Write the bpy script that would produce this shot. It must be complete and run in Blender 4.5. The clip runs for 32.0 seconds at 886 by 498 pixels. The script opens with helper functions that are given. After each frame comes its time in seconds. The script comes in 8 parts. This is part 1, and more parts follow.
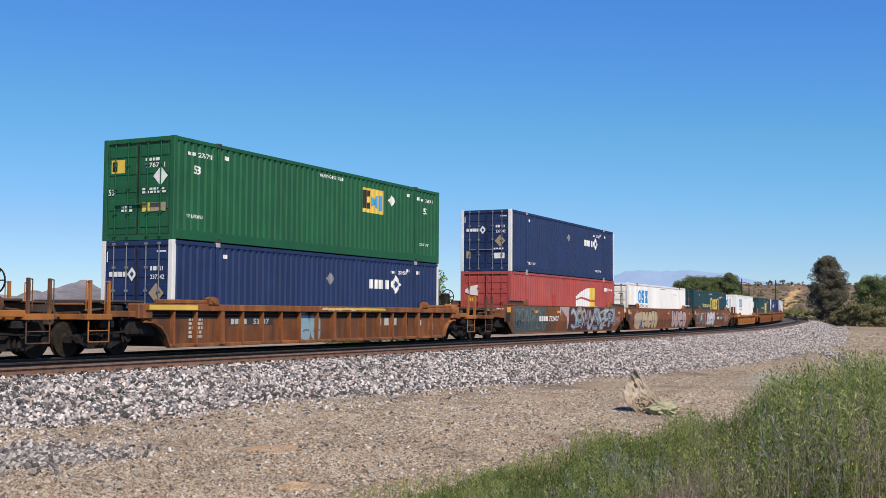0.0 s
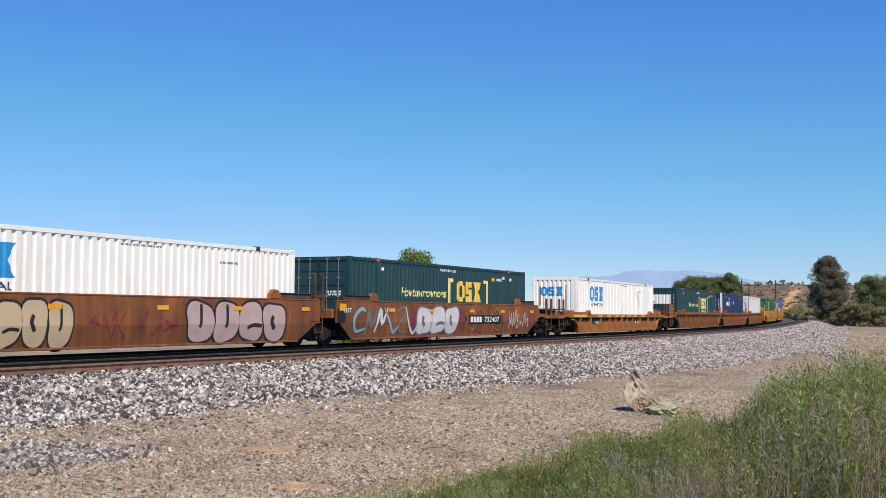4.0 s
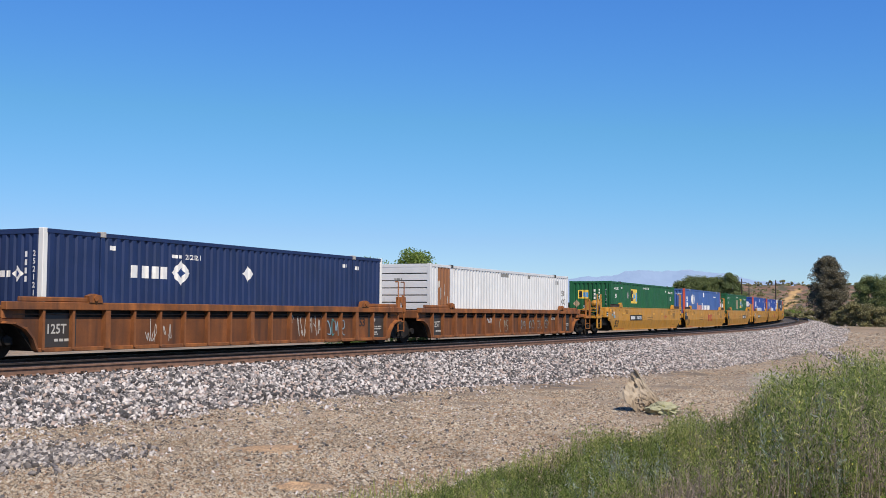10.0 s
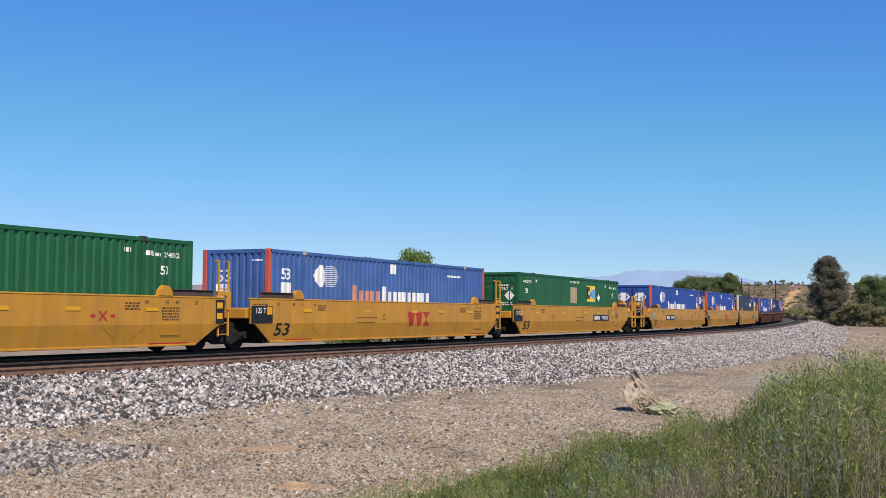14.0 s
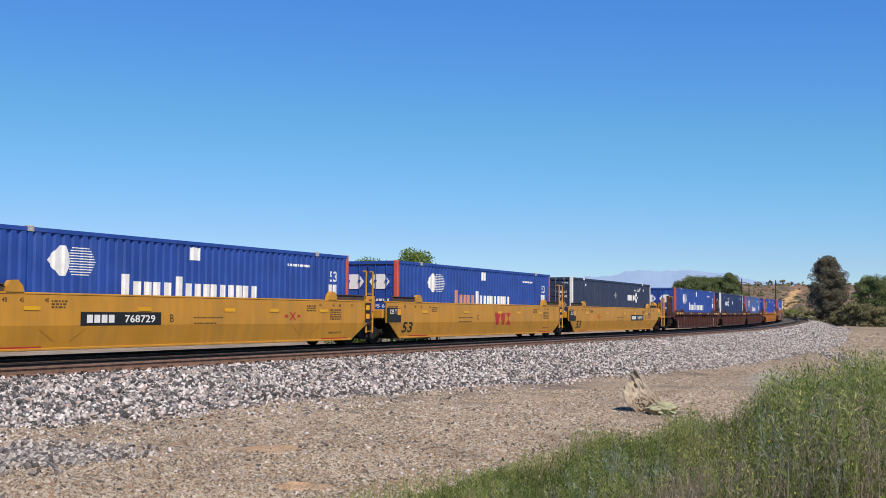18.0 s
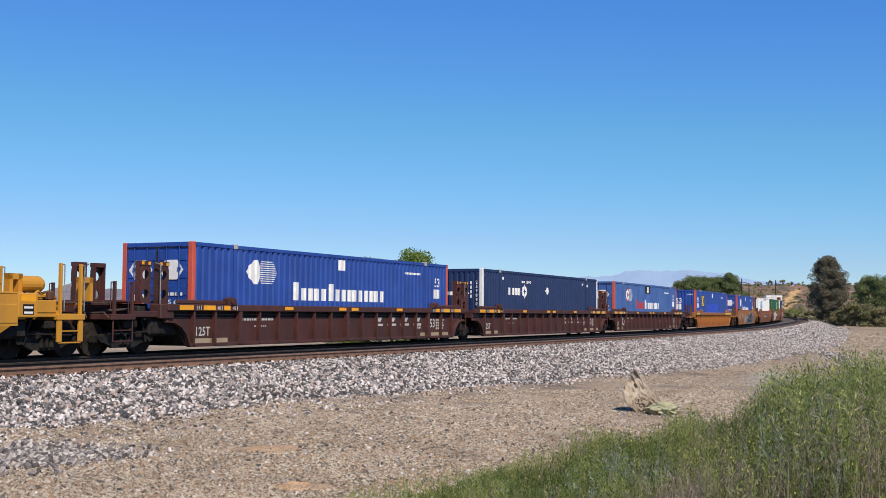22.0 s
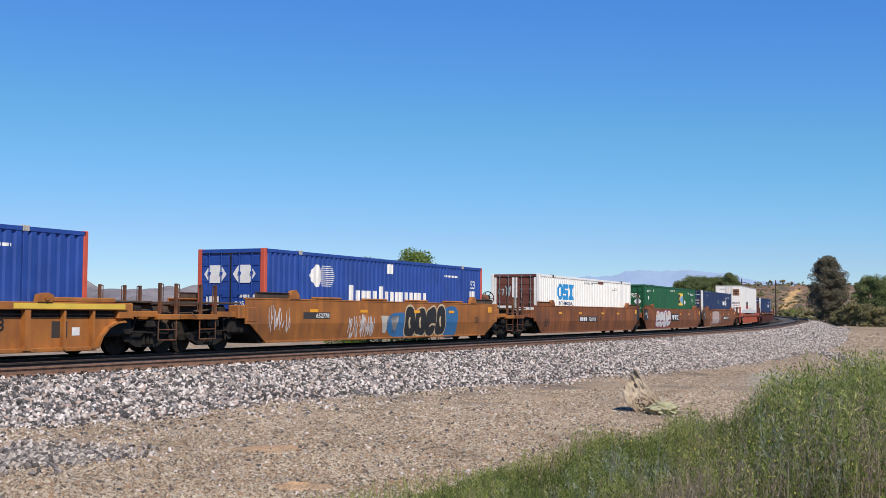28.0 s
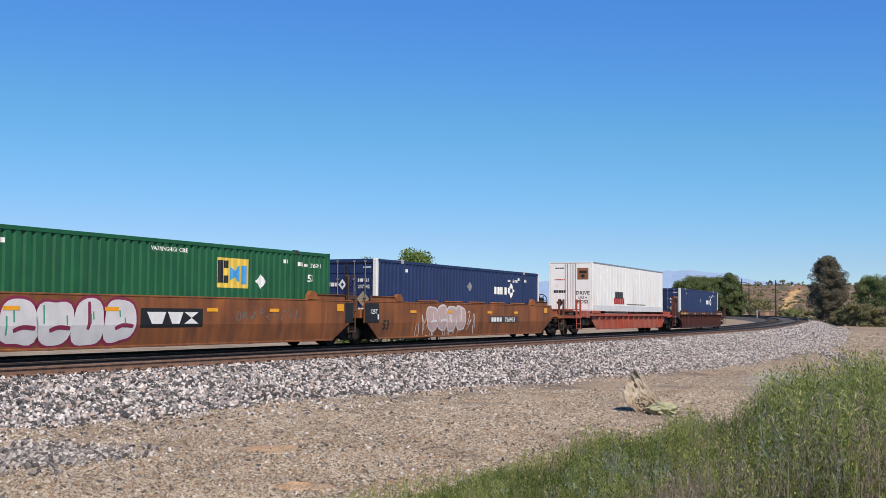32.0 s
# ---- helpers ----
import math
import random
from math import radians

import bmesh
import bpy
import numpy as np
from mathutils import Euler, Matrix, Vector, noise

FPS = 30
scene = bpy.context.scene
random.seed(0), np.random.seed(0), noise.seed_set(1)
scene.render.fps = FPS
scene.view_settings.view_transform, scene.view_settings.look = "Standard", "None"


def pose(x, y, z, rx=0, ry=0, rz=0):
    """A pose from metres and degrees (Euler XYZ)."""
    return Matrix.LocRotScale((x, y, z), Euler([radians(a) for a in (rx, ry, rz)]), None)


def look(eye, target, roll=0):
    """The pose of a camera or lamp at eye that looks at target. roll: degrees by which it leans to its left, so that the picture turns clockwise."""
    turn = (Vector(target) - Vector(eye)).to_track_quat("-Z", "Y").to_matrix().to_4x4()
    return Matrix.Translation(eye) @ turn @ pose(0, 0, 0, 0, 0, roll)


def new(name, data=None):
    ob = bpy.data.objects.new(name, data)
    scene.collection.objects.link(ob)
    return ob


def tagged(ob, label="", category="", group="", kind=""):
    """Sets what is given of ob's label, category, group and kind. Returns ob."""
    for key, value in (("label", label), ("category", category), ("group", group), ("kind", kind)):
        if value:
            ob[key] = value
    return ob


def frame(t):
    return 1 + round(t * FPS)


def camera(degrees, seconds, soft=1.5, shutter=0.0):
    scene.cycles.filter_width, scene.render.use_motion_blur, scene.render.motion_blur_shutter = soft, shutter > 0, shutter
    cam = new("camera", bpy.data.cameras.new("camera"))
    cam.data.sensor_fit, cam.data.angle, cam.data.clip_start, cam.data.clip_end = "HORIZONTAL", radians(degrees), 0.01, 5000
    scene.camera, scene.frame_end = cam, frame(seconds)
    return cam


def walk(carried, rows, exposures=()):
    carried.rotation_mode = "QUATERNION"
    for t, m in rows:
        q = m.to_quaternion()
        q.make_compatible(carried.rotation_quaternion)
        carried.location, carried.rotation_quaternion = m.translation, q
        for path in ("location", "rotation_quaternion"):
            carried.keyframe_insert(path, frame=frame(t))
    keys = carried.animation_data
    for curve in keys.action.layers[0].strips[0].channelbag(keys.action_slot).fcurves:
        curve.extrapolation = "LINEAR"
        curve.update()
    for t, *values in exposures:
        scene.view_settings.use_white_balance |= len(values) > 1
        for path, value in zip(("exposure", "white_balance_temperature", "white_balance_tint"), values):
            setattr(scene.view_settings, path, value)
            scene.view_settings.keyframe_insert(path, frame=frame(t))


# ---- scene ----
cam = camera(43.17, 32.0, soft=0.75)

# ---- the camera stands still beside the line ----
EYE_Z = 1.1206
CAM_POSE = pose(0, 0, EYE_Z, 90 + math.degrees(0.05867), 0, 0) @ pose(0, 0, 0, 0, 0, math.degrees(0.00714))
walk(cam, [(0.0, CAM_POSE), (32.0, CAM_POSE)], exposures=[(0.0, 0.0), (32.0, 0.0)])

# ---- sky and sun ----
SUN_ELEV, SUN_AZ = radians(48), radians(157)      # azimuth clockwise from +y
world = bpy.data.worlds.new("sky")
scene.world = world
world.use_nodes = True
wn = world.node_tree.nodes
wn.clear()
w_out, w_bg, w_sky = wn.new("ShaderNodeOutputWorld"), wn.new("ShaderNodeBackground"), wn.new("ShaderNodeTexSky")
w_sky.sky_type, w_sky.sun_disc = 'NISHITA', False
w_sky.sun_elevation, w_sky.sun_rotation = SUN_ELEV, SUN_AZ
w_sky.air_density, w_sky.dust_density, w_sky.ozone_density, w_sky.altitude = 1.0, 0.0, 6.0, 1200
w_bg.inputs[1].default_value = 0.1165
w_tint = wn.new("ShaderNodeMix")
w_tint.data_type, w_tint.blend_type = 'RGBA', 'MULTIPLY'
w_tint.inputs[0].default_value = 1.0
w_part = wn.new("ShaderNodeSeparateColor")
world.node_tree.links.new(w_sky.outputs[0], w_part.inputs[0])


def sky_step(low, high, below, above):
    """Deep blue where the sky is darkest, greyer where the air is thick and bright."""
    rg, mx = wn.new("ShaderNodeMapRange"), wn.new("ShaderNodeMix")
    rg.inputs["From Min"].default_value, rg.inputs["From Max"].default_value = low, high
    mx.data_type = 'RGBA'
    world.node_tree.links.new(w_part.outputs[1], rg.inputs["Value"])
    world.node_tree.links.new(rg.outputs[0], mx.inputs[0])
    if isinstance(below, tuple):
        mx.inputs[6].default_value = below
    else:
        world.node_tree.links.new(below, mx.inputs[6])
    mx.inputs[7].default_value = above
    return mx


w_haze = sky_step(3.9, 6.8, sky_step(2.5, 3.9, (0.50, 0.895, 1.275, 1), (0.56, 0.92, 1.0, 1)).outputs[2], (0.665, 0.765, 0.91, 1))
world.node_tree.links.new(w_haze.outputs[2], w_tint.inputs[7])
world.node_tree.links.new(w_sky.outputs[0], w_tint.inputs[6])
world.node_tree.links.new(w_tint.outputs[2], w_bg.inputs[0])
world.node_tree.links.new(w_bg.outputs[0], w_out.inputs[0])
sun_data = bpy.data.lights.new("sun", 'SUN')
sun_data.energy, sun_data.angle, sun_data.color = 4.8, radians(0.53), (1.0, 0.89, 0.735)
SUN_DIR = Vector((math.sin(SUN_AZ) * math.cos(SUN_ELEV), math.cos(SUN_AZ) * math.cos(SUN_ELEV), math.sin(SUN_ELEV)))
sun = new("sun", sun_data)
sun.matrix_world = look(SUN_DIR * 200, (0, 0, 0))

# ---- the line of the railway: curvature along its length ----
KNOT_S = [-80, 0, 40, 80, 120, 160, 200, 240, 300, 400]
KNOT_K = [0.0001, 0.00052, 0.00098, 0.00184, -0.00041, 0.00228, 0.00417, 0.0045, 0.0025, 0.001]
TRACK_SEP = 4.5                      # between the two centre lines
S_AXIS = np.arange(-80, 640.1, 1.0)
_k = np.interp(S_AXIS, KNOT_S, KNOT_K)
_h = np.concatenate([[0], np.cumsum((_k[1:] + _k[:-1]) / 2)])
S0 = 80
HEADING = _h - _h[S0] + 1.09774
_dx, _dy = np.cos(HEADING), np.sin(HEADING)
LINE_X = np.concatenate([[0], np.cumsum((_dx[1:] + _dx[:-1]) / 2)])
LINE_Y = np.concatenate([[0], np.cumsum((_dy[1:] + _dy[:-1]) / 2)])
LINE_X, LINE_Y = LINE_X - LINE_X[S0] - 10, LINE_Y - LINE_Y[S0] + 28.50378


def line_z(s):
    """Rail height along the line: a gentle climb that steepens, then stays even."""
    q = np.clip(s - 60, 0, 150)
    return 0.0013 * s + 0.392e-4 * q * q + 2 * 0.392e-4 * 150 * np.maximum(s - 210, 0) * 0.6


def on_line(s, lat=0.0, up=0.0):
    """A place at s metres along the train's track, lat metres to the far side, up metres above the rails."""
    th = np.interp(s, S_AXIS, HEADING)
    return (np.interp(s, S_AXIS, LINE_X) - np.sin(th) * lat, np.interp(s, S_AXIS, LINE_Y) + np.cos(th) * lat, line_z(s) + up)


def travelled(t):
    """How far the train has come by t seconds."""
    tt = np.linspace(0, 32, 321)
    v = np.interp(tt, [0, 3, 6, 9, 12, 15, 18, 21, 24, 27, 30, 32], [13.307, 13.332, 13.411, 13.526, 13.575, 13.99, 13.755, 13.763, 13.759, 13.767, 13.707, 13.923])
    return float(np.interp(t, tt, np.concatenate([[0], np.cumsum((v[1:] + v[:-1]) / 2 * 0.1)])))


BOGIE = 9.8


def body_pose(s):
    """The pose of a car body whose middle is at s: a chord between its two pivots. x runs up the line, y to the far side."""
    a, b = Vector(on_line(s - BOGIE)), Vector(on_line(s + BOGIE))
    x = (b - a).normalized()
    y = Vector((0, 0, 1)).cross(x).normalized()
    z = x.cross(y)
    m = Matrix((x, y, z)).transposed().to_4x4()
    m.translation = (a + b) / 2
    return m


# ---- small builders ----
def part(name, bm, material, parent=None, label="", smooth=False):
    """One mesh object from a bmesh, under a thing or a part."""
    me = bpy.data.meshes.new(name)
    bm.to_mesh(me)
    bm.free()
    return part_of(name, me, material, parent, label, smooth)


def part_of(name, me, material, parent=None, label="", smooth=False):
    if material is not None and not me.materials:
        for m in (material if isinstance(material, (list, tuple)) else [material]):
            me.materials.append(m)
    if smooth:
        me.polygons.foreach_set("use_smooth", [True] * len(me.polygons))
    ob = new(name, me)
    if parent is not None:
        ob.parent = parent
    if label:
        ob["label"] = label
    return ob


def raw(name, verts, faces):
    me = bpy.data.meshes.new(name)
    me.from_pydata([tuple(v) for v in verts], [], faces)
    me.update()
    return me


def empty(name, m=None):
    ob = new(name)
    ob.empty_display_size = 0.3
    if m is not None:
        ob.matrix_world = m
    return ob


def box(bm, x0, x1, y0, y1, z0, z1, bevel=0.0):
    g = bmesh.ops.create_cube(bm, size=1.0, matrix=Matrix.Translation(((x0 + x1) / 2, (y0 + y1) / 2, (z0 + z1) / 2)) @ Matrix.Diagonal((abs(x1 - x0), abs(y1 - y0), abs(z1 - z0), 1)))
    if bevel > 0:
        es = list({e for v in g["verts"] for e in v.link_edges})
        bmesh.ops.bevel(bm, geom=es, offset=bevel, segments=1, affect='EDGES', profile=0.5)
    return g


def boxes(*specs, bevel=0.0):
    bm = bmesh.new()
    for s in specs:
        box(bm, *s, bevel=bevel)
    return bm


def prism(bm, pts, y0, y1):
    """A polygon in x and z, drawn out from y0 to y1."""
    a = [bm.verts.new((x, y0, z)) for x, z in pts]
    b = [bm.verts.new((x, y1, z)) for x, z in pts]
    n = len(pts)
    fs = [bm.faces.new(a), bm.faces.new(b[::-1])]
    for i in range(n):
        fs.append(bm.faces.new((a[i], b[i], b[(i + 1) % n], a[(i + 1) % n])))
    bmesh.ops.recalc_face_normals(bm, faces=fs)


def rod(bm, a, b, r, n=8):
    """A round bar from a to b."""
    a, b = Vector(a), Vector(b)
    d = b - a
    m = Matrix.Translation((a + b) / 2) @ d.to_track_quat('Z', 'Y').to_matrix().to_4x4()
    bmesh.ops.create_cone(bm, cap_ends=True, segments=n, radius1=r, radius2=r, depth=d.length, matrix=m)


def rods(pts, r, n=6):
    bm = bmesh.new()
    for a, b in zip(pts[:-1], pts[1:]):
        rod(bm, a, b, r, n)
    return bm


# ---- materials ----
MATS = {}


def mat(name, col, rough=0.6, metal=0.0, amt=0.25, scale=3.0, fine=40.0, dirt=None, dirt_amt=0.3, streak=False, bump=0.0, bump_scale=60.0, spread=0.0, coat=0.0):
    """A painted or raw surface: base colour, two scales of variation, dirt or rust in patches or running streaks, fine relief."""
    if name in MATS:
        return MATS[name]
    m = bpy.data.materials.new(name)
    m.use_nodes = True
    nt = m.node_tree
    nd, ln = nt.nodes, nt.links
    b = nd["Principled BSDF"]
    tc = nd.new("ShaderNodeTexCoord")

    def tex(sc, detail=4.0, stretch=None):
        n = nd.new("ShaderNodeTexNoise")
        n.inputs["Scale"].default_value, n.inputs["Detail"].default_value = sc, detail
        if stretch:
            mp = nd.new("ShaderNodeMapping")
            mp.inputs["Scale"].default_value = stretch
            ln.new(tc.outputs["Object"], mp.inputs[0])
            ln.new(mp.outputs[0], n.inputs["Vector"])
        else:
            ln.new(tc.outputs["Object"], n.inputs["Vector"])
        return n.outputs["Fac"]

    def mix(fac, a, c, kind='MIX'):
        n = nd.new("ShaderNodeMix")
        n.data_type, n.blend_type = 'RGBA', kind
        for sock, v in ((n.inputs[0], fac), (n.inputs[6], a), (n.inputs[7], c)):
            if hasattr(v, "links"):
                ln.new(v, sock)
            else:
                sock.default_value = v if not isinstance(v, tuple) else (*v, 1)
        return n.outputs[2]

    def ramp(f, lo, hi):
        n = nd.new("ShaderNodeMapRange")
        n.inputs["From Min"].default_value, n.inputs["From Max"].default_value = lo, hi
        ln.new(f, n.inputs["Value"])
        return n.outputs[0]

    lo, hi = tuple(c * (1 - amt) for c in col), tuple(min(c * (1 + amt), 1) for c in col)
    c = mix(ramp(tex(scale), 0.3, 0.7), lo, hi)
    g = mix(tex(fine, 2.0), (0.5 - amt * 0.6,) * 3, (0.5 + amt * 0.6,) * 3)
    c = mix(0.5, c, g, 'OVERLAY')
    if dirt:
        f = tex(1.3, 7.0)
        if streak:
            av = nd.new("ShaderNodeMath")
            av.operation = 'ADD'
            ln.new(tex(1.4, 7.0, (3.0, 3.0, 0.3)), av.inputs[0])
            ln.new(tex(0.55, 7.0), av.inputs[1])
            hf = nd.new("ShaderNodeMath")
            hf.operation = 'MULTIPLY'
            hf.inputs[1].default_value = 0.5
            ln.new(av.outputs[0], hf.inputs[0])
            f = hf.outputs[0]
        n = nd.new("ShaderNodeMath")
        n.operation = 'MULTIPLY'
        n.inputs[1].default_value = 0.9
        ln.new(ramp(f, 0.62 - dirt_amt * 0.5, 0.78 - dirt_amt * 0.35), n.inputs[0])
        n.use_clamp = True
        c = mix(n.outputs[0], c, dirt)
    if spread:
        oi = nd.new("ShaderNodeObjectInfo")
        h = nd.new("ShaderNodeHueSaturation")
        ln.new(c, h.inputs["Color"])
        mr = ramp(oi.outputs["Random"], 0, 1)
        mr.node.inputs["To Min"].default_value, mr.node.inputs["To Max"].default_value = 1 - spread, 1 + spread
        ln.new(mr, h.inputs["Value"])
        c = h.outputs[0]
    ln.new(c, b.inputs["Base Color"])
    r = ramp(tex(scale * 2), 0.3, 0.7)
    r.node.inputs["To Min"].default_value, r.node.inputs["To Max"].default_value = max(rough - 0.12, 0.05), min(rough + 0.12, 1)
    ln.new(r, b.inputs["Roughness"])
    b.inputs["Metallic"].default_value = metal
    b.inputs["Coat Weight"].default_value = coat
    if bump:
        bp = nd.new("ShaderNodeBump")
        bp.inputs["Strength"].default_value, bp.inputs["Distance"].default_value = bump, 0.02
        ln.new(tex(bump_scale, 5.0), bp.inputs["Height"])
        ln.new(bp.outputs[0], b.inputs["Normal"])
    MATS[name] = m
    return m

M_RAIL_SIDE = mat("rusty rail steel", (0.235, 0.135, 0.09), 0.8, 0.2, 0.3, 6, 60)
M_RAIL_TOP = mat("worn rail head", (0.42, 0.41, 0.40), 0.32, 1.0, 0.15, 8, 50)
M_TIE = mat("weathered timber tie", (0.06, 0.045, 0.036), 0.9, 0, 0.35, 5, 60, bump=0.5, spread=0.3)
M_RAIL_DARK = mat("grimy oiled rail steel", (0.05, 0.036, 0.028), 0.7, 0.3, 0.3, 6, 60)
M_BED = mat("ballast bed", (0.085, 0.074, 0.066), 0.95, 0, 0.7, 9, 24, bump=1.0, bump_scale=16)
M_DIRT = mat("gravelly dirt", (0.275, 0.213, 0.148), 0.95, 0, 0.4, 0.45, 22, dirt=(0.40, 0.26, 0.13), dirt_amt=0.24, bump=0.8, bump_scale=30)


def speckle(m, scale, amount):
    """Grit: small cells of lighter and darker grains over a ground material, with relief."""
    nd, ln = m.node_tree.nodes, m.node_tree.links
    b = nd["Principled BSDF"]
    old = b.inputs["Base Color"].links[0].from_socket
    tc, vo, bw = nd.new("ShaderNodeTexCoord"), nd.new("ShaderNodeTexVoronoi"), nd.new("ShaderNodeRGBToBW")
    vo.inputs["Scale"].default_value = scale
    mx = nd.new("ShaderNodeMix")
    mx.data_type, mx.blend_type = 'RGBA', 'OVERLAY'
    mx.inputs[0].default_value = amount
    ln.new(tc.outputs["Object"], vo.inputs["Vector"])
    ln.new(vo.outputs["Color"], bw.inputs[0])
    ln.new(old, mx.inputs[6])
    ln.new(bw.outputs[0], mx.inputs[7])
    ln.new(mx.outputs[2], b.inputs["Base Color"])


speckle(M_DIRT, 42.0, 0.55)
M_BLACK = mat("black grimy steel", (0.026, 0.023, 0.021), 0.7, 0.1, 0.5, 5, 40)
M_WHEEL = mat("brown wheel steel", (0.032, 0.025, 0.02), 0.85, 0, 0.4, 5, 40)
for _m in (M_BLACK, M_WHEEL):
    _m.node_tree.nodes["Principled BSDF"].inputs["Specular IOR Level"].default_value = 0.12
M_STEEL = mat("galvanised steel", (0.45, 0.45, 0.44), 0.45, 0.8, 0.2, 6, 40)
M_WHITE = mat("white marking paint", (0.78, 0.77, 0.74), 0.6, 0, 0.08, 5, 40)


def smooth(a, b, x):
    t = np.clip((np.asarray(x, float) - a) / (b - a), 0, 1)
    return t * t * (3 - 2 * t)


def ground_z(x, y):
    """Height of the open ground: falls off gently past the camera, then follows the line's climb."""
    x, y = np.asarray(x, float), np.asarray(y, float)
    z = -0.66 - 0.62 * smooth(14, 62, y) + np.maximum(y - 95, 0) * 0.0125 * smooth(95, 180, y) * (1 - 0.55 * smooth(420, 900, y))
    z = z + 0.05 * np.sin(x * 0.7 + 1.3) * np.sin(y * 0.45) + 0.025 * np.sin(x * 2.1) * np.cos(y * 1.7 + 0.6)
    return z


def build_ground():
    """One sheet from the camera's feet to the horizon."""
    rad = np.concatenate([[0.0], np.geomspace(0.8, 4800, 150)])
    ang = np.concatenate([np.linspace(-35, 35, 141), np.linspace(40, 320, 57)])
    A = np.radians(ang)
    n, m = len(rad), len(A)
    X, Y = np.outer(rad, np.sin(A)), np.outer(rad, np.cos(A))
    Z = ground_z(X, Y)
    v = np.stack([X, Y, Z], -1).reshape(-1, 3)
    f = []
    for i in range(n - 1):
        for j in range(m):
            k = (j + 1) % m
            f.append((i * m + j, i * m + k, (i + 1) * m + k, (i + 1) * m + j))
    ob = part_of("ground", raw("ground", v, f), M_DIRT, smooth=True)
    tagged(ob, "dry gravelly dirt ground with sparse pebbles beside the railway", "ground", kind="structure")
    return ob


build_ground()


def sweep(name, profile, s0, s1, step, lat, material, closed=True, up=0.0):
    """A cross-section (lateral, height) drawn along the line."""
    ss = np.arange(s0, s1 + 0.01, step)
    n = len(profile)
    v, f = [], []
    for s in ss:
        for a, h in profile:
            v.append(on_line(s, lat + a, h + up))
    for i in range(len(ss) - 1):
        for j in range(n if closed else n - 1):
            k = (j + 1) % n
            f.append((i * n + j, i * n + k, (i + 1) * n + k, (i + 1) * n + j))
    return raw(name, v, f)


NEAR = -TRACK_SEP
NEAR_UP = 0.09


SHOULDER = [(-6.2, -1.38), (-4.1, -0.76), (-1.55, -0.16)]


def build_tracks():
    # the stone bed under both tracks
    prof = [(NEAR - 7.6, -2.1)] + [(NEAR + a, h) for a, h in SHOULDER] + [(NEAR - 0.9, -0.115), (NEAR + 1.3, -0.115), (NEAR + 2.2, -0.24), (-1.3, -0.22), (1.5, -0.22), (3.2, -0.9), (4.2, -1.9)]
    me = sweep("ballast_bed", prof, -80, 560, 2, 0, M_BED, closed=False)
    tagged(part_of("ballast_bed", me, M_BED), "grey crushed stone bed under the two tracks", "ballast", kind="structure")
    foot, head, web = 0.07, 0.036, 0.009
    rp = [(-foot, -0.17), (-foot, -0.158), (-web, -0.14), (-web, -0.05), (-head, -0.038), (-head, -0.006), (-head + 0.008, 0), (head - 0.008, 0), (head, -0.006), (head, -0.038), (web, -0.05), (web, -0.14), (foot, -0.158), (foot, -0.17)]
    for lat, up, name in ((NEAR, NEAR_UP, "near"), (0, 0, "train")):
        tr = empty("railway_track")
        tagged(tr, "empty rusty railway track on timber ties" if name == "near" else "railway track that carries the freight train", "railway track", "tracks", "structure")
        for side in (-1, 1):
            me = sweep("rail", rp, -75, 420, 1, lat + side * 0.7535, None, up=up)
            # Every rail but the nearest takes the darker steel.
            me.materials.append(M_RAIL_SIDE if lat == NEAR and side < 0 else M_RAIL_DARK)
            me.materials.append(M_RAIL_TOP)
            for i, p in enumerate(me.polygons):
                p.material_index = 1 if i % 14 in (6,) else 0
            r = part_of("rail", me, None, tr)
        # ties: the near ones are single pieces, the far ones are joined
        tie = boxes((-0.115, 0.115, -1.3, 1.3, -0.18, 0), bevel=0.012)
        tm = bpy.data.meshes.new("tie")
        tie.to_mesh(tm)
        tie.free()
        tm.materials.append(M_TIE)
        plate = boxes((-0.09, 0.09, -0.19, 0.19, 0, 0.016), (-0.065, -0.035, -0.125, -0.075, 0.016, 0.06), (0.035, 0.065, -0.125, -0.075, 0.016, 0.06), (-0.045, -0.015, 0.075, 0.125, 0.016, 0.055))
        pm = bpy.data.meshes.new("tie_plate")
        plate.to_mesh(pm)
        plate.free()
        pm.materials.append(M_RAIL_DARK)
        far_v, far_f = [], []
        tv = [v.co.copy() for v in tm.vertices]
        tf = [list(p.vertices) for p in tm.polygons]
        for i in range(-18, 700):
            s = i * 0.52
            if s > 400:
                break
            x, y, z = on_line(s, lat, up - 0.185 + random.uniform(-0.012, 0.008))
            th = float(np.interp(s, S_AXIS, HEADING)) + random.uniform(-0.02, 0.02)
            m = Matrix.Translation((x, y, z)) @ Matrix.Rotation(th, 4, 'Z') @ Matrix.Translation((0, random.uniform(-0.05, 0.05), 0))
            if -9 <= s < 62:
                ob = new("tie", tm)
                ob.parent, ob.matrix_basis = tr, m
                if lat == NEAR and s < 45:
                    for sd in (-0.7535, 0.7535):
                        pl = new("tie_plate", pm)
                        pl.parent, pl.matrix_basis = ob, Matrix.Translation((0, sd, 0))
            else:
                b = len(far_v)
                far_v += [m @ c for c in tv]
                far_f += [[b + q for q in fc] for fc in tf]
        ob = part_of("far_ties", raw("far_ties", far_v, far_f), M_TIE, tr)
        tagged(ob, kind="stuff")


build_tracks()

# ---- containers ----
CL, CW, CH = 16.15, 2.59, 2.896
POST40 = 12.19 / 2
PITCH, DEPTH = 0.305, 0.046


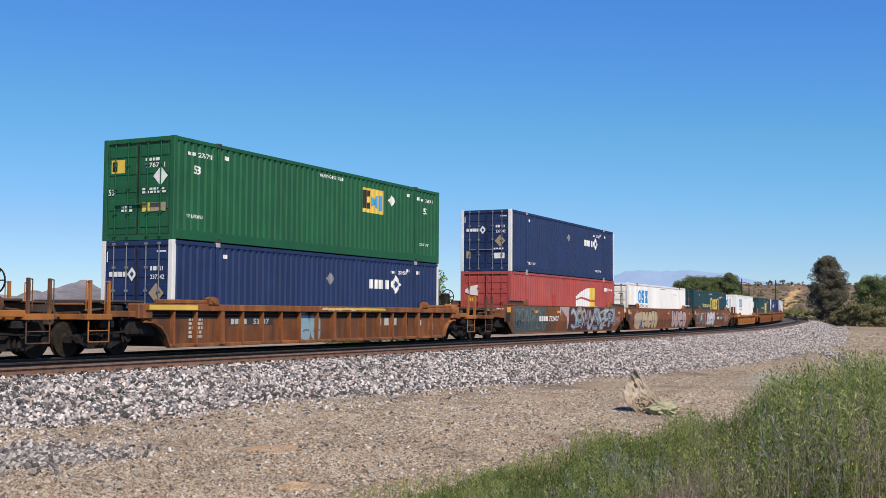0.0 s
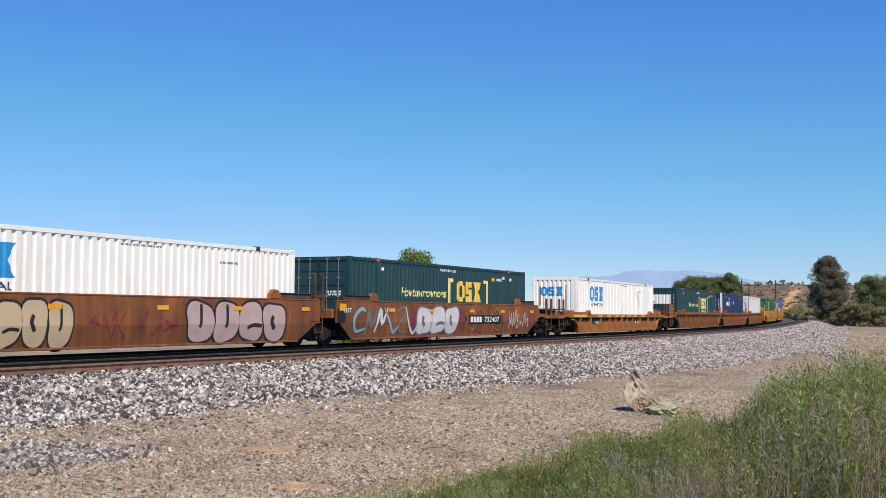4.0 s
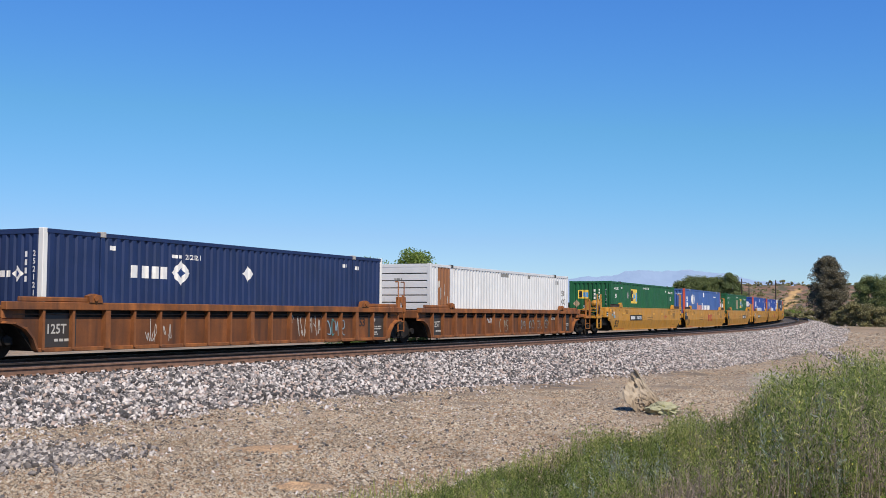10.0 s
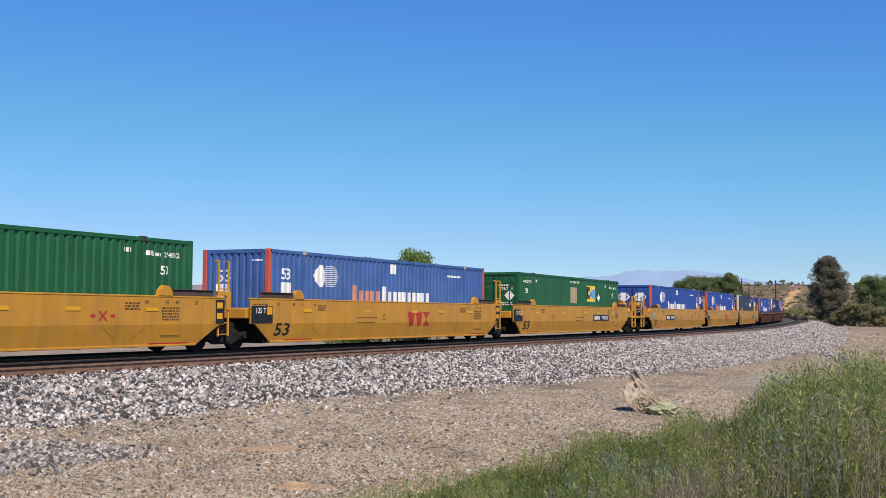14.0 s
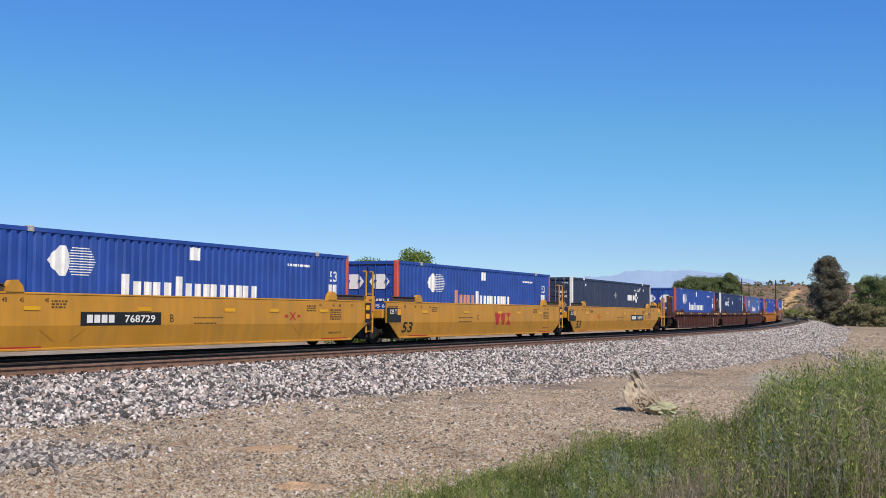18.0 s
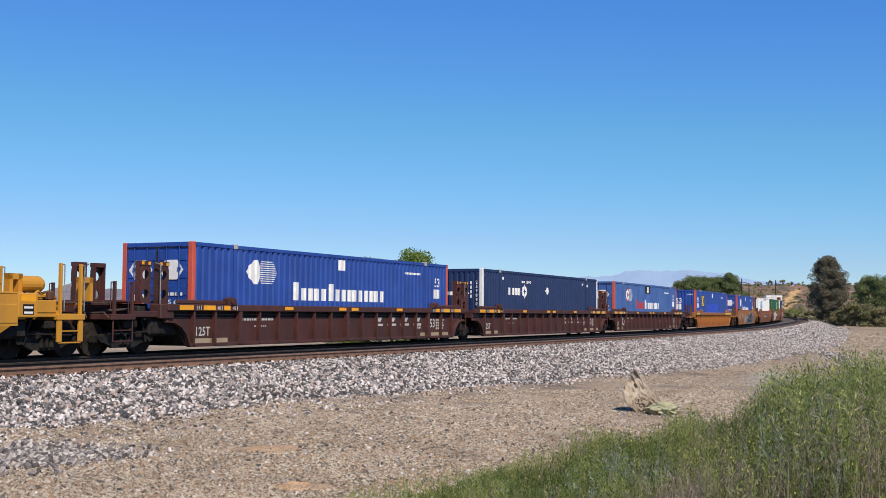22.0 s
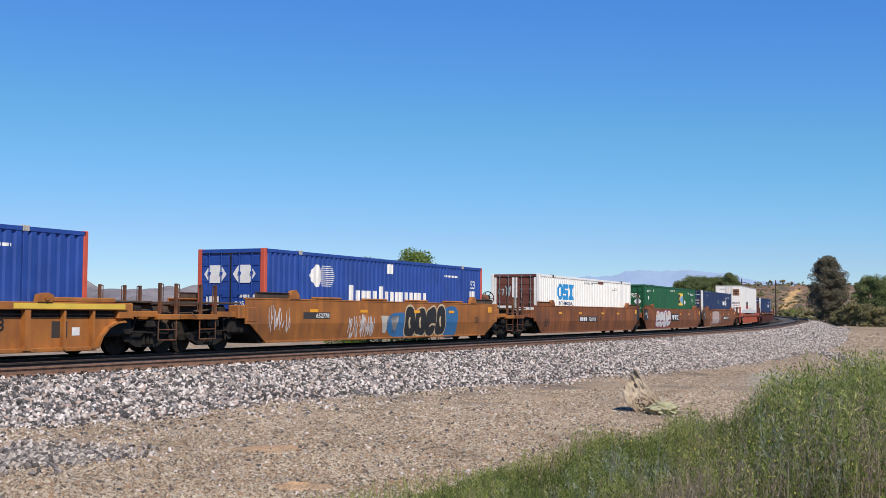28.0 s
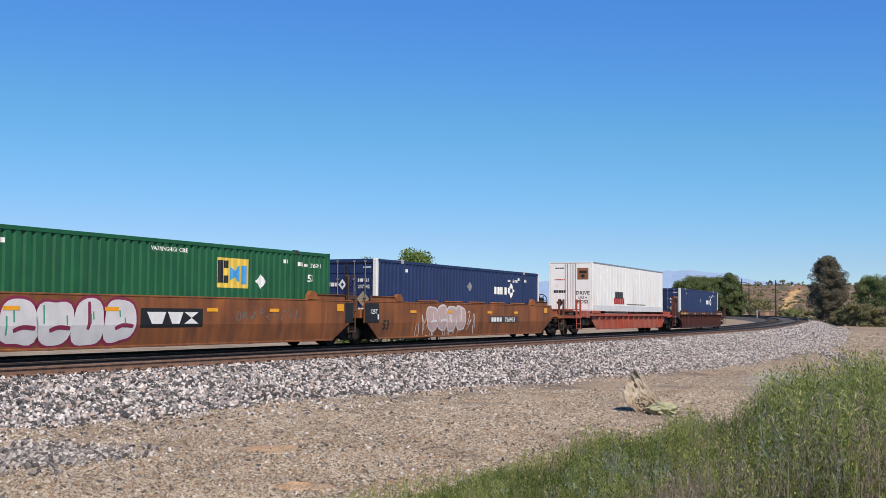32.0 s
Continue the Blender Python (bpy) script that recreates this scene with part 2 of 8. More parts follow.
def wave_breaks(x0, x1, pitch=PITCH):
    """Corners of the corrugated sheet between x0 and x1: (x, depth behind the outer face)."""
    n = max(1, round((x1 - x0) / pitch))
    w = (x1 - x0) / n
    out = []
    for i in range(n):
        a = x0 + i * w
        out += [(a, DEPTH), (a + w * 0.2, DEPTH), (a + w * 0.36, 0.0), (a + w * 0.84, 0.0)]
    return out + [(x1, DEPTH)]


SIDE_PROFILE = wave_breaks(-CL / 2 + 0.12, -POST40 - 0.07) + wave_breaks(-POST40 + 0.07, POST40 - 0.07) + wave_breaks(POST40 + 0.07, CL / 2 - 0.12)
SIDE_X, SIDE_D = [p[0] for p in SIDE_PROFILE], [p[1] for p in SIDE_PROFILE]
END_PROFILE = wave_breaks(-CW / 2 + 0.12, CW / 2 - 0.12, 0.27)
MESHES = {}


def shared(key, make):
    if key not in MESHES:
        MESHES[key] = make()
    return MESHES[key]


def sheet_mesh(name, profile, z0, z1, place):
    v, f = [], []
    for i, (a, d) in enumerate(profile):
        v += [place(a, d, z0), place(a, d, z1)]
        if i:
            k = 2 * i
            f.append((k - 2, k, k + 1, k - 1))
    return raw(name, v, f)


def bm_mesh(name, bm):
    me = bpy.data.meshes.new(name)
    bm.to_mesh(me)
    bm.free()
    return me


CASTING = {}


def container(paint, posts, near_end, label, post_paint=None, far_end="wall", category="container", end_paint=None, z0=0.0):
    """A 53-foot box: corrugated sides, posts at both ends and at the 40-foot marks, rails, castings, roof, doors or a front wall."""
    th = tagged(empty("container"), label, category, "containers on the train")
    P, Q = paint, post_paint or paint
    R = end_paint or paint
    y = CW / 2

    def give(name, key, make, m, label="", sm=False):
        me = shared((key, m.name), make)
        if not me.materials:
            me.materials.append(m)
        ob = new(name, me)
        ob.parent = th
        if label:
            ob["label"] = label
        return ob

    for sd, nm in ((-1, "near"), (1, "far")):
        give("side_panel", "side" + nm, lambda: sheet_mesh("side_panel", SIDE_PROFILE[::-sd], 0.29, CH - 0.11, lambda a, d, z: (a, sd * (y - 0.012 - d), z)), P)
        give("bottom_rail", "brail" + nm, lambda: bm_mesh("bottom_rail", boxes((-CL / 2 + 0.1, CL / 2 - 0.1, sd * (y - 0.006), sd * (y - 0.09), 0.03, 0.30), bevel=0.008)), P)
        give("top_rail", "trail" + nm, lambda: bm_mesh("top_rail", boxes((-CL / 2 + 0.1, CL / 2 - 0.1, sd * y, sd * (y - 0.07), CH - 0.12, CH - 0.012), bevel=0.006)), P)
        for ex in (-1, 1):
            give("corner_post", f"post{nm}{ex}", lambda: bm_mesh("corner_post", boxes((ex * CL / 2, ex * (CL / 2 - 0.15), sd * y, sd * (y - 0.17), 0.0, CH), bevel=0.015)), Q, "contrasting painted corner post" if Q is not P else "")
            give("middle_post", f"mid{nm}{ex}", lambda: bm_mesh("middle_post", boxes((ex * POST40 - 0.07, ex * POST40 + 0.07, sd * (y - 0.002), sd * (y - 0.1), 0.0, CH), bevel=0.008)), P)
            for zz in (0, CH - 0.118):
                give("corner_casting", f"cast{nm}{ex}{zz > 1}", lambda: bm_mesh("corner_casting", boxes((ex * POST40 - 0.1, ex * POST40 + 0.1, sd * (y + 0.012), sd * (y - 0.14), zz - (0.01 if zz else 0), zz + 0.135), bevel=0.012)), CASTING.get(P.name, Q))
    give("roof", "roof", lambda: bm_mesh("roof", boxes((-CL / 2 + 0.05, CL / 2 - 0.05, -y + 0.06, y - 0.06, CH - 0.06, CH - 0.02))), P)
    give("floor", "floor", lambda: bm_mesh("floor", boxes((-CL / 2 + 0.05, CL / 2 - 0.05, -y + 0.08, y - 0.08, 0.06, 0.15))), P)
    for ex, kind in ((-1, near_end), (1, far_end)):
        X = ex * CL / 2
        give("end_header", f"hdr{ex}", lambda: bm_mesh("end_header", boxes((X - ex * 0.004, X - ex * 0.12, -y + 0.16, y - 0.16, CH - 0.14, CH - 0.01), bevel=0.008)), R)
        give("end_sill", f"sill{ex}", lambda: bm_mesh("end_sill", boxes((X - ex * 0.004, X - ex * 0.12, -y + 0.16, y - 0.16, 0.0, 0.16), bevel=0.008)), R)
        if kind == "doors":
            for sd in (-1, 1):
                ya, yb = (0.012, y - 0.16) if sd > 0 else (-y + 0.16, -0.012)

                def leaf():
                    bm = bmesh.new()
                    box(bm, X - ex * 0.035, X - ex * 0.09, ya, yb, 0.17, CH - 0.15)
                    for k in range(5):
                        zc = 0.36 + k * 0.5
                        box(bm, X - ex * 0.018, X - ex * 0.04, ya + 0.07, yb - 0.07, zc, zc + 0.30, bevel=0.008)
                    for q in (ya, yb - 0.05):
                        box(bm, X - ex * 0.016, X - ex * 0.04, q, q + 0.05, 0.17, CH - 0.15)
                    return bm_mesh("door", bm)
                dr = give("door", f"leaf{ex}{sd}", leaf, R)

                def seal():
                    bm = bmesh.new()
                    for q in (ya - 0.012, yb - 0.014):
                        box(bm, X - ex * 0.008, X - ex * 0.04, q, q + 0.026, 0.17, CH - 0.15)
                    for q in (0.155, CH - 0.165):
                        box(bm, X - ex * 0.008, X - ex * 0.04, ya, yb, q, q + 0.026)
                    return bm_mesh("door_seal", bm)
                give("door_seal", f"seal{ex}{sd}", seal, M_BLACK).parent = dr
                for k, q in enumerate((0.3, 0.72)):
                    yy = sd * (0.02 + q * (y - 0.18))

                    def lock():
                        bm = bmesh.new()
                        rod(bm, (X + ex * 0.012, yy, 0.06), (X + ex * 0.012, yy, CH - 0.06), 0.017, 8)
                        for zz in (0.1, 0.75, 1.45, 2.1, CH - 0.13):
                            box(bm, X - ex * 0.03, X + ex * 0.034, yy - 0.045, yy + 0.045, zz, zz + 0.07)
                        box(bm, X, X + ex * 0.04, yy, yy - sd * 0.34, 1.0, 1.035)
                        return bm_mesh("lock_rod", bm)
                    lr = give("lock_rod", f"lock{ex}{sd}{k}", lock, R if R in (P_BLUE, P_FADED, P_PINK, P_GREEN) else M_RODS)
                    lr.parent = dr
        elif kind == "ribs":
            # Dark backing sheet puts the shade of the rib gaps into colour.
            give("wall_backing", f"back{ex}", lambda: bm_mesh("wall_backing", boxes((X - ex * 0.05, X - ex * 0.09, -y + 0.16, y - 0.16, 0.15, CH - 0.13))), P_DARKCAST_GAP)
            for k in range(9):
                give("wall_rib", f"ribs{ex}{k}", lambda: bm_mesh("wall_rib", boxes((X - ex * 0.012, X - ex * 0.05, -y + 0.16, y - 0.16, 0.2 + k * 0.29, 0.2 + k * 0.29 + 0.25), bevel=0.01)), R)
        else:
            give("front_wall", f"wall{ex}", lambda: sheet_mesh("front_wall", END_PROFILE[::ex], 0.15, CH - 0.12, lambda a, d, z: (X - ex * (0.014 + d), a, z)), R)
    return th


# paints of the boxes
M_RODS = mat("dull zinc rods", (0.26, 0.27, 0.28), 0.55, 0.5, 0.2, 6, 40)
P_GREEN = mat("green container paint", (0.007, 0.098, 0.034), 0.6, 0, 0.16, 1.2, 30, dirt=(0.012, 0.065, 0.03), dirt_amt=0.2, streak=True)
P_NAVY = mat("navy blue container paint", (0.010, 0.027, 0.098), 0.6, 0, 0.16, 1.2, 30, dirt=(0.018, 0.031, 0.07), dirt_amt=0.2, streak=True)
P_DARKNAVY = mat("faded dark navy container paint", (0.02, 0.033, 0.075), 0.62, 0, 0.14, 1.2, 30, dirt=(0.05, 0.06, 0.09), dirt_amt=0.25, streak=True)
P_BLUE = mat("blue container paint", (0.016, 0.062, 0.30), 0.6, 0, 0.16, 1.2, 30, dirt=(0.04, 0.09, 0.27), dirt_amt=0.2, streak=True)
P_FADED = mat("sun-faded blue container paint", (0.045, 0.115, 0.34), 0.65, 0, 0.18, 1.0, 30, dirt=(0.075, 0.14, 0.30), dirt_amt=0.35, streak=True)
P_WHITE = mat("white container paint", (0.86, 0.845, 0.80), 0.55, 0, 0.05, 1.2, 30, dirt=(0.60, 0.50, 0.38), dirt_amt=0.17, streak=True)
P_GREY = mat("pale grey container paint", (0.66, 0.67, 0.67), 0.55, 0, 0.07, 1.2, 30, dirt=(0.42, 0.38, 0.34), dirt_amt=0.15, streak=True)
P_TEAL = mat("dark teal container paint", (0.008, 0.047, 0.056), 0.6, 0, 0.16, 1.2, 30, dirt=(0.02, 0.06, 0.06), dirt_amt=0.2, streak=True)
P_PINK = mat("faded red container paint", (0.40, 0.065, 0.055), 0.65, 0, 0.12, 1.2, 30, dirt=(0.38, 0.12, 0.10), dirt_amt=0.3, streak=True)
P_POSTRED = mat("orange-red post paint", (0.55, 0.09, 0.05), 0.55, 0, 0.1, 2, 30)
P_POSTWHITE = mat("white post paint", (0.75, 0.74, 0.70), 0.55, 0, 0.06, 2, 30)
P_CAST = mat("scuffed pale casting", (0.36, 0.34, 0.31), 0.7, 0, 0.4, 8, 30)
P_DARKCAST_GAP = mat("dark scuffed casting", (0.03, 0.032, 0.03), 0.7, 0, 0.4, 8, 30)
CASTING.update({P_NAVY.name: P_CAST, P_BLUE.name: P_CAST, P_FADED.name: P_CAST, P_TEAL.name: P_POSTRED, P_PINK.name: P_CAST, P_GREEN.name: P_DARKCAST_GAP, P_WHITE.name: P_DARKCAST_GAP, P_GREY.name: P_DARKCAST_GAP})
P_BROWN = mat("brown-red door paint", (0.14, 0.045, 0.03), 0.7, 0, 0.25, 2, 30)

# ---- well cars ----
SILL = 0.25


def bogie(parent, x, dark=True):
    """A two-axle truck: side frames, bolster, springs, wheelsets with bearings."""
    bg = empty("bogie")
    bg.parent = parent
    bg.location = (x, 0, 0)

    def frame_mesh(sd):
        bm = bmesh.new()
        yy = sd * 0.99
        prism(bm, [(-1.12, 0.52), (-1.12, 0.36), (-0.72, 0.34), (-0.38, 0.2), (0.38, 0.2), (0.72, 0.34), (1.12, 0.36), (1.12, 0.52), (0.7, 0.56), (0.45, 0.66), (-0.45, 0.66), (-0.7, 0.56)], yy - 0.07, yy + 0.07)
        for k in (-0.16, 0.0, 0.16):
            rod(bm, (k, yy - sd * -0.09, 0.27), (k, yy - sd * -0.09, 0.52), 0.06, 8)
        for k in (-0.89, 0.89):
            rod(bm, (k, yy - 0.1, 0.46), (k, yy + sd * 0.17, 0.46), 0.115, 10)
        return bm_mesh("side_frame", bm)
    for sd in (-1, 1):
        me = shared(("truckframe", sd), lambda: frame_mesh(sd))
        if not me.materials:
            me.materials.append(M_BLACK)
        ob = new("side_frame", me)
        ob.parent = bg
    me = shared("bolster", lambda: bm_mesh("bolster", boxes((-0.2, 0.2, -1.05, 1.05, 0.5, 0.72), bevel=0.02)))
    if not me.materials:
        me.materials.append(M_BLACK)
    new("bolster", me).parent = bg

    def wheels():
        bm = bmesh.new()
        rod(bm, (0, -1.0, 0), (0, 1.0, 0), 0.075, 10)
        for sd in (-1, 1):
            for r0, r1, ya, yb in ((0.43, 0.43, 0.70, 0.80), (0.455, 0.455, 0.675, 0.705), (0.17, 0.17, 0.66, 0.86)):
                bmesh.ops.create_cone(bm, cap_ends=True, segments=28, radius1=r0, radius2=r1, depth=yb - ya, matrix=Matrix.Translation((0, sd * (ya + yb) / 2, 0)) @ Matrix.Rotation(math.pi / 2, 4, 'X'))
            for k in range(3):
                a = k * 2.094
                bmesh.ops.create_cone(bm, cap_ends=True, segments=8, radius1=0.05, radius2=0.05, depth=0.012, matrix=Matrix.Translation((0.29 * math.cos(a), sd * 0.806, 0.29 * math.sin(a))) @ Matrix.Rotation(math.pi / 2, 4, 'X'))
        return bm_mesh("wheelset", bm)
    sets = []
    for k in (-0.89, 0.89):
        me = shared("wheelset", wheels)
        if not me.materials:
            me.materials.append(M_WHEEL)
        ob = new("wheelset", me)
        ob.parent = bg
        ob.location = (k, 0, 0.43)
        sets.append(ob)
    WHEELS.append((x, parent, sets))
    return bg


WHEELS = []


def end_platform(th, ex, M, coupled, brake, M_trim=None, tall=1.95):
    """The end of a car over its truck: deck, sill, bolster, ladders, hand rails; coupler and brake gear where two cars meet."""
    T = M_trim or (C_RUSTDARK if coupled and M is C_AMBER else C_AMBER if coupled and M is C_ORANGE else C_RUSTDARK if M is C_BROWN else M)
    e = ex
    if coupled:
        K = C_FLAP if M in (C_ORANGE, C_AMBER, C_BROWN) else M
        part("centre_sill", boxes((e * 8.8, e * 11.55, -0.36, 0.36, 0.78, 1.36), bevel=0.03), K, th)
        part("deck", boxes((e * 8.6, e * 11.0, -0.8, 0.8, 1.38, 1.44), bevel=0.012), K, th)
        part("bolster_beam", boxes((e * 10.25, e * 10.75, -1.3, 1.3, 0.72, 0.92), bevel=0.03), M_BLACK, th)
        bm = boxes((e * 11.3, e * 11.7, -0.14, 0.14, 0.72, 0.94), (e * 11.62, e * 11.9, -0.2, 0.12, 0.68, 0.98), bevel=0.03)
        part("coupler", bm, M_BLACK, th)
        part("air_hose", rods([(e * 11.3, -0.42, 0.72), (e * 11.5, -0.45, 0.45), (e * 11.75, -0.42, 0.36), (e * 11.95, -0.38, 0.42)], 0.03), M_BLACK, th)
        for sd in (-1, 1):
            y = sd * 1.40
            part("side_step", boxes((e * 10.5, e * 11.38, sd * 0.36, sd * 1.45, 0.93, 1.08), bevel=0.012), C_AMBER if M is C_ORANGE else M, th)
            part("corner_pocket", boxes((e * 9.0, e * 9.55, sd * 1.05, sd * 1.46, 0.95, 1.36), bevel=0.03), M, th)
            part("side_beam", boxes((e * 9.4, e * 10.6, sd * 1.22, sd * 1.36, 1.0, 1.16), bevel=0.012), M, th)
            for xx in (10.6, 11.25):
                part("hand_post", boxes((e * (xx - 0.032), e * (xx + 0.032), y - 0.045, y + 0.045, 0.95, tall), bevel=0.006), T, th)
                part("grab_iron", rods([(e * (xx + 0.13), y, 1.15), (e * (xx + 0.13), y, tall - 0.03), (e * xx, y, tall - 0.03)], 0.014), M_STEEL if T is C_YELLOW else T, th)
            bm = rods([(e * 10.57, y, 0.98), (e * 10.57, y, 0.38), (e * 11.28, y, 0.38), (e * 11.28, y, 0.98)], 0.02)
            rod(bm, (e * 10.57, y, 0.66), (e * 11.28, y, 0.66), 0.016, 6)
            part("stirrup_step", bm, T, th)
            if T is C_YELLOW:
                part("step_plate", boxes((e * 10.52, e * 10.66, y - 0.03, y + 0.03, 0.4, 0.95), bevel=0.006), T, th)
                part("step_plate", boxes((e * 11.2, e * 11.34, y - 0.03, y + 0.03, 0.4, 0.95), bevel=0.006), T, th)
        rigging(th, e)
        part("bolster_web", boxes((e * 8.55, e * 9.75, -1.26, 1.26, 0.5, 0.96), bevel=0.06), M_BLACK, th)
        part("rail_across", rods([(e * 11.42, -1.38, 1.32), (e * 11.42, 1.38, 1.32)], 0.018), T, th)
        if T is C_YELLOW:
            bm = bmesh.new()
            bmesh.ops.create_cone(bm, cap_ends=True, segments=18, radius1=0.2, radius2=0.2, depth=0.62, matrix=Matrix.Translation((e * 10.0, -0.95, 1.78)) @ Matrix.Rotation(math.pi / 2, 4, 'Y'))
            bmesh.ops.create_uvsphere(bm, u_segments=12, v_segments=6, radius=0.19, matrix=Matrix.Translation((e * 10.3, -0.95, 1.78)))
            part("air_reservoir", bm, T, th)
            part("pipe_rack", rods([(e * 9.4, -1.2, 1.46), (e * 10.4, -1.15, 1.5), (e * 10.4, -0.5, 1.5), (e * 11.3, -0.5, 1.42)], 0.035), T, th)
            for sd in (-1, 1):
                part("end_box", boxes((e * 9.26, e * 9.86, sd * 1.1, sd * 1.49, 0.98, 1.56), bevel=0.03), T, th)
                part("side_skirt", boxes((e * 9.86, e * 10.52, sd * 1.28, sd * 1.38, 1.1, 1.4), bevel=0.015), T, th)
            part("end_notice", boxes((e * 9.34, e * 9.78, -1.496, -1.49, 1.36, 1.52)), C_LABEL, th, "orange label")
            part("end_notice", boxes((e * 9.4, e * 9.72, -1.496, -1.49, 1.06, 1.3)), M_BLACK, th, "black notice")
            for zz in (1.08, 1.2):
                part("notice_line", boxes((e * 9.43, e * 9.69, -1.5, -1.496, zz, zz + 0.05)), M_WHITE, th)
            part("pipe_cluster", rods([(e * 9.9, -1.1, 1.42), (e * 10.1, -1.2, 1.62), (e * 10.3, -1.15, 1.5), (e * 10.45, -1.2, 1.6), (e * 10.75, -1.1, 1.45)], 0.03), T, th)
            part("pipe_cluster", rods([(e * 9.95, -0.8, 1.45), (e * 10.2, -0.7, 1.66), (e * 10.6, -0.8, 1.58), (e * 11.0, -0.6, 1.45)], 0.026), C_RUSTDARK, th)
            part("valve_body", boxes((e * 10.35, e * 10.55, -1.3, -1.05, 1.4, 1.62), bevel=0.03), C_RUSTDARK, th)
            part("valve_body", boxes((e * 10.0, e * 10.35, -1.36, -1.0, 1.14, 1.36), bevel=0.04), M_BLACK, th)
            part("valve_body", boxes((e * 9.62, e * 9.9, -1.36, -1.05, 1.18, 1.42), bevel=0.04), T, th)
            for xx, zz in ((9.5, 2.02), (11.75, 2.0)):
                bm = boxes((e * (xx - 0.16), e * (xx - 0.06), -1.1, -0.9, 1.4, zz), (e * (xx + 0.1), e * (xx + 0.22), -1.1, -0.9, 1.4, zz), (e * (xx - 0.16), e * (xx + 0.22), -1.1, -0.9, zz - 0.14, zz))
                part("lifting_bracket", bm, T, th)
        if M is C_MAROON and e < 0:
            lever_rack(th, e, M)
        if brake and T is not C_YELLOW:
            cx, cy, cz = e * 10.45, -0.5, 1.86
            bm = bmesh.new()
            segs = 22
            for i in range(segs):
                a, b = 2 * math.pi * i / segs, 2 * math.pi * (i + 1) / segs
                rod(bm, (cx, cy + 0.3 * math.cos(a), cz + 0.3 * math.sin(a)), (cx, cy + 0.3 * math.cos(b), cz + 0.3 * math.sin(b)), 0.022, 6)
            for i in range(6):
                a = 2 * math.pi * i / 6
                rod(bm, (cx, cy, cz), (cx, cy + 0.3 * math.cos(a), cz + 0.3 * math.sin(a)), 0.016, 6)
            part("brake_wheel", bm, M_BLACK, th, "dark spoked brake wheel")
            part("brake_housing", boxes((cx - e * 0.38, cx - e * 0.02, cy - 0.16, cy + 0.16, 1.44, 2.0), bevel=0.05), M_BLACK, th)
            bm = bmesh.new()
            bmesh.ops.create_cone(bm, cap_ends=True, segments=16, radius1=0.26, radius2=0.2, depth=0.5, matrix=Matrix.Translation((e * 9.85, -1.0, 1.3)) @ Matrix.Rotation(math.pi / 2, 4, 'X'))
            part("brake_cylinder", bm, T, th)
    else:
        part("centre_sill", boxes((e * 8.6, e * 9.72, -0.45, 0.45, 0.74, 1.2), (e * 8.6, e * 9.3, -1.36, 1.36, 0.95, 1.28), bevel=0.03), M, th)
        if M is C_MAROON and ex > 0:
            lever_rack(th, ex, M)
        if ex < 0:
            part("articulation", boxes((e * 9.2, e * 10.2, -0.3, 0.3, 0.7, 1.05), bevel=0.05), M_BLACK, th)
        for sd in (-1, 1):
            y = sd * 1.40
            if ex > 0:
                hi = 2.62 if M is C_YELLOW else 2.32 if M is C_ORANGE else 2.42 if M is C_BROWN else 1.95
                thick = 0.034 if M is C_YELLOW else 0.024
                bm = rods([(e * 9.1, y, 0.45), (e * 9.1, y, hi), (e * 9.1, y * 0.9, hi)], thick)
                rod(bm, (e * 9.55, y, 0.45), (e * 9.55, y, hi), thick, 6)
                rod(bm, (e * 9.55, y, hi), (e * 9.55, y * 0.9, hi), 0.022, 6)
                for k in range(5):
                    rod(bm, (e * 9.1, y, 0.5 + k * 0.33), (e * 9.55, y, 0.5 + k * 0.33), 0.016, 6)
                part("end_ladder", bm, T, th)
                if M is C_ORANGE and sd < 0:
                    bm = bmesh.new()
                    prism(bm, [(e * 9.33 - 0.17, 1.62), (e * 9.33, 1.40), (e * 9.33 + 0.17, 1.62), (e * 9.33, 1.84)], y - 0.075, y - 0.06)
                    part("diamond_plate", bm, M, th, "rusty diamond-shaped plate")
                part("hand_post", boxes((e * 9.02, e * 9.2, y - 0.05, y + 0.05, 1.2, 1.75), (e * 9.45, e * 9.62, y - 0.05, y + 0.05, 1.2, 1.75), (e * 9.02, e * 9.62, y - 0.04, y + 0.04, 1.62, 1.75), bevel=0.008), T, th)


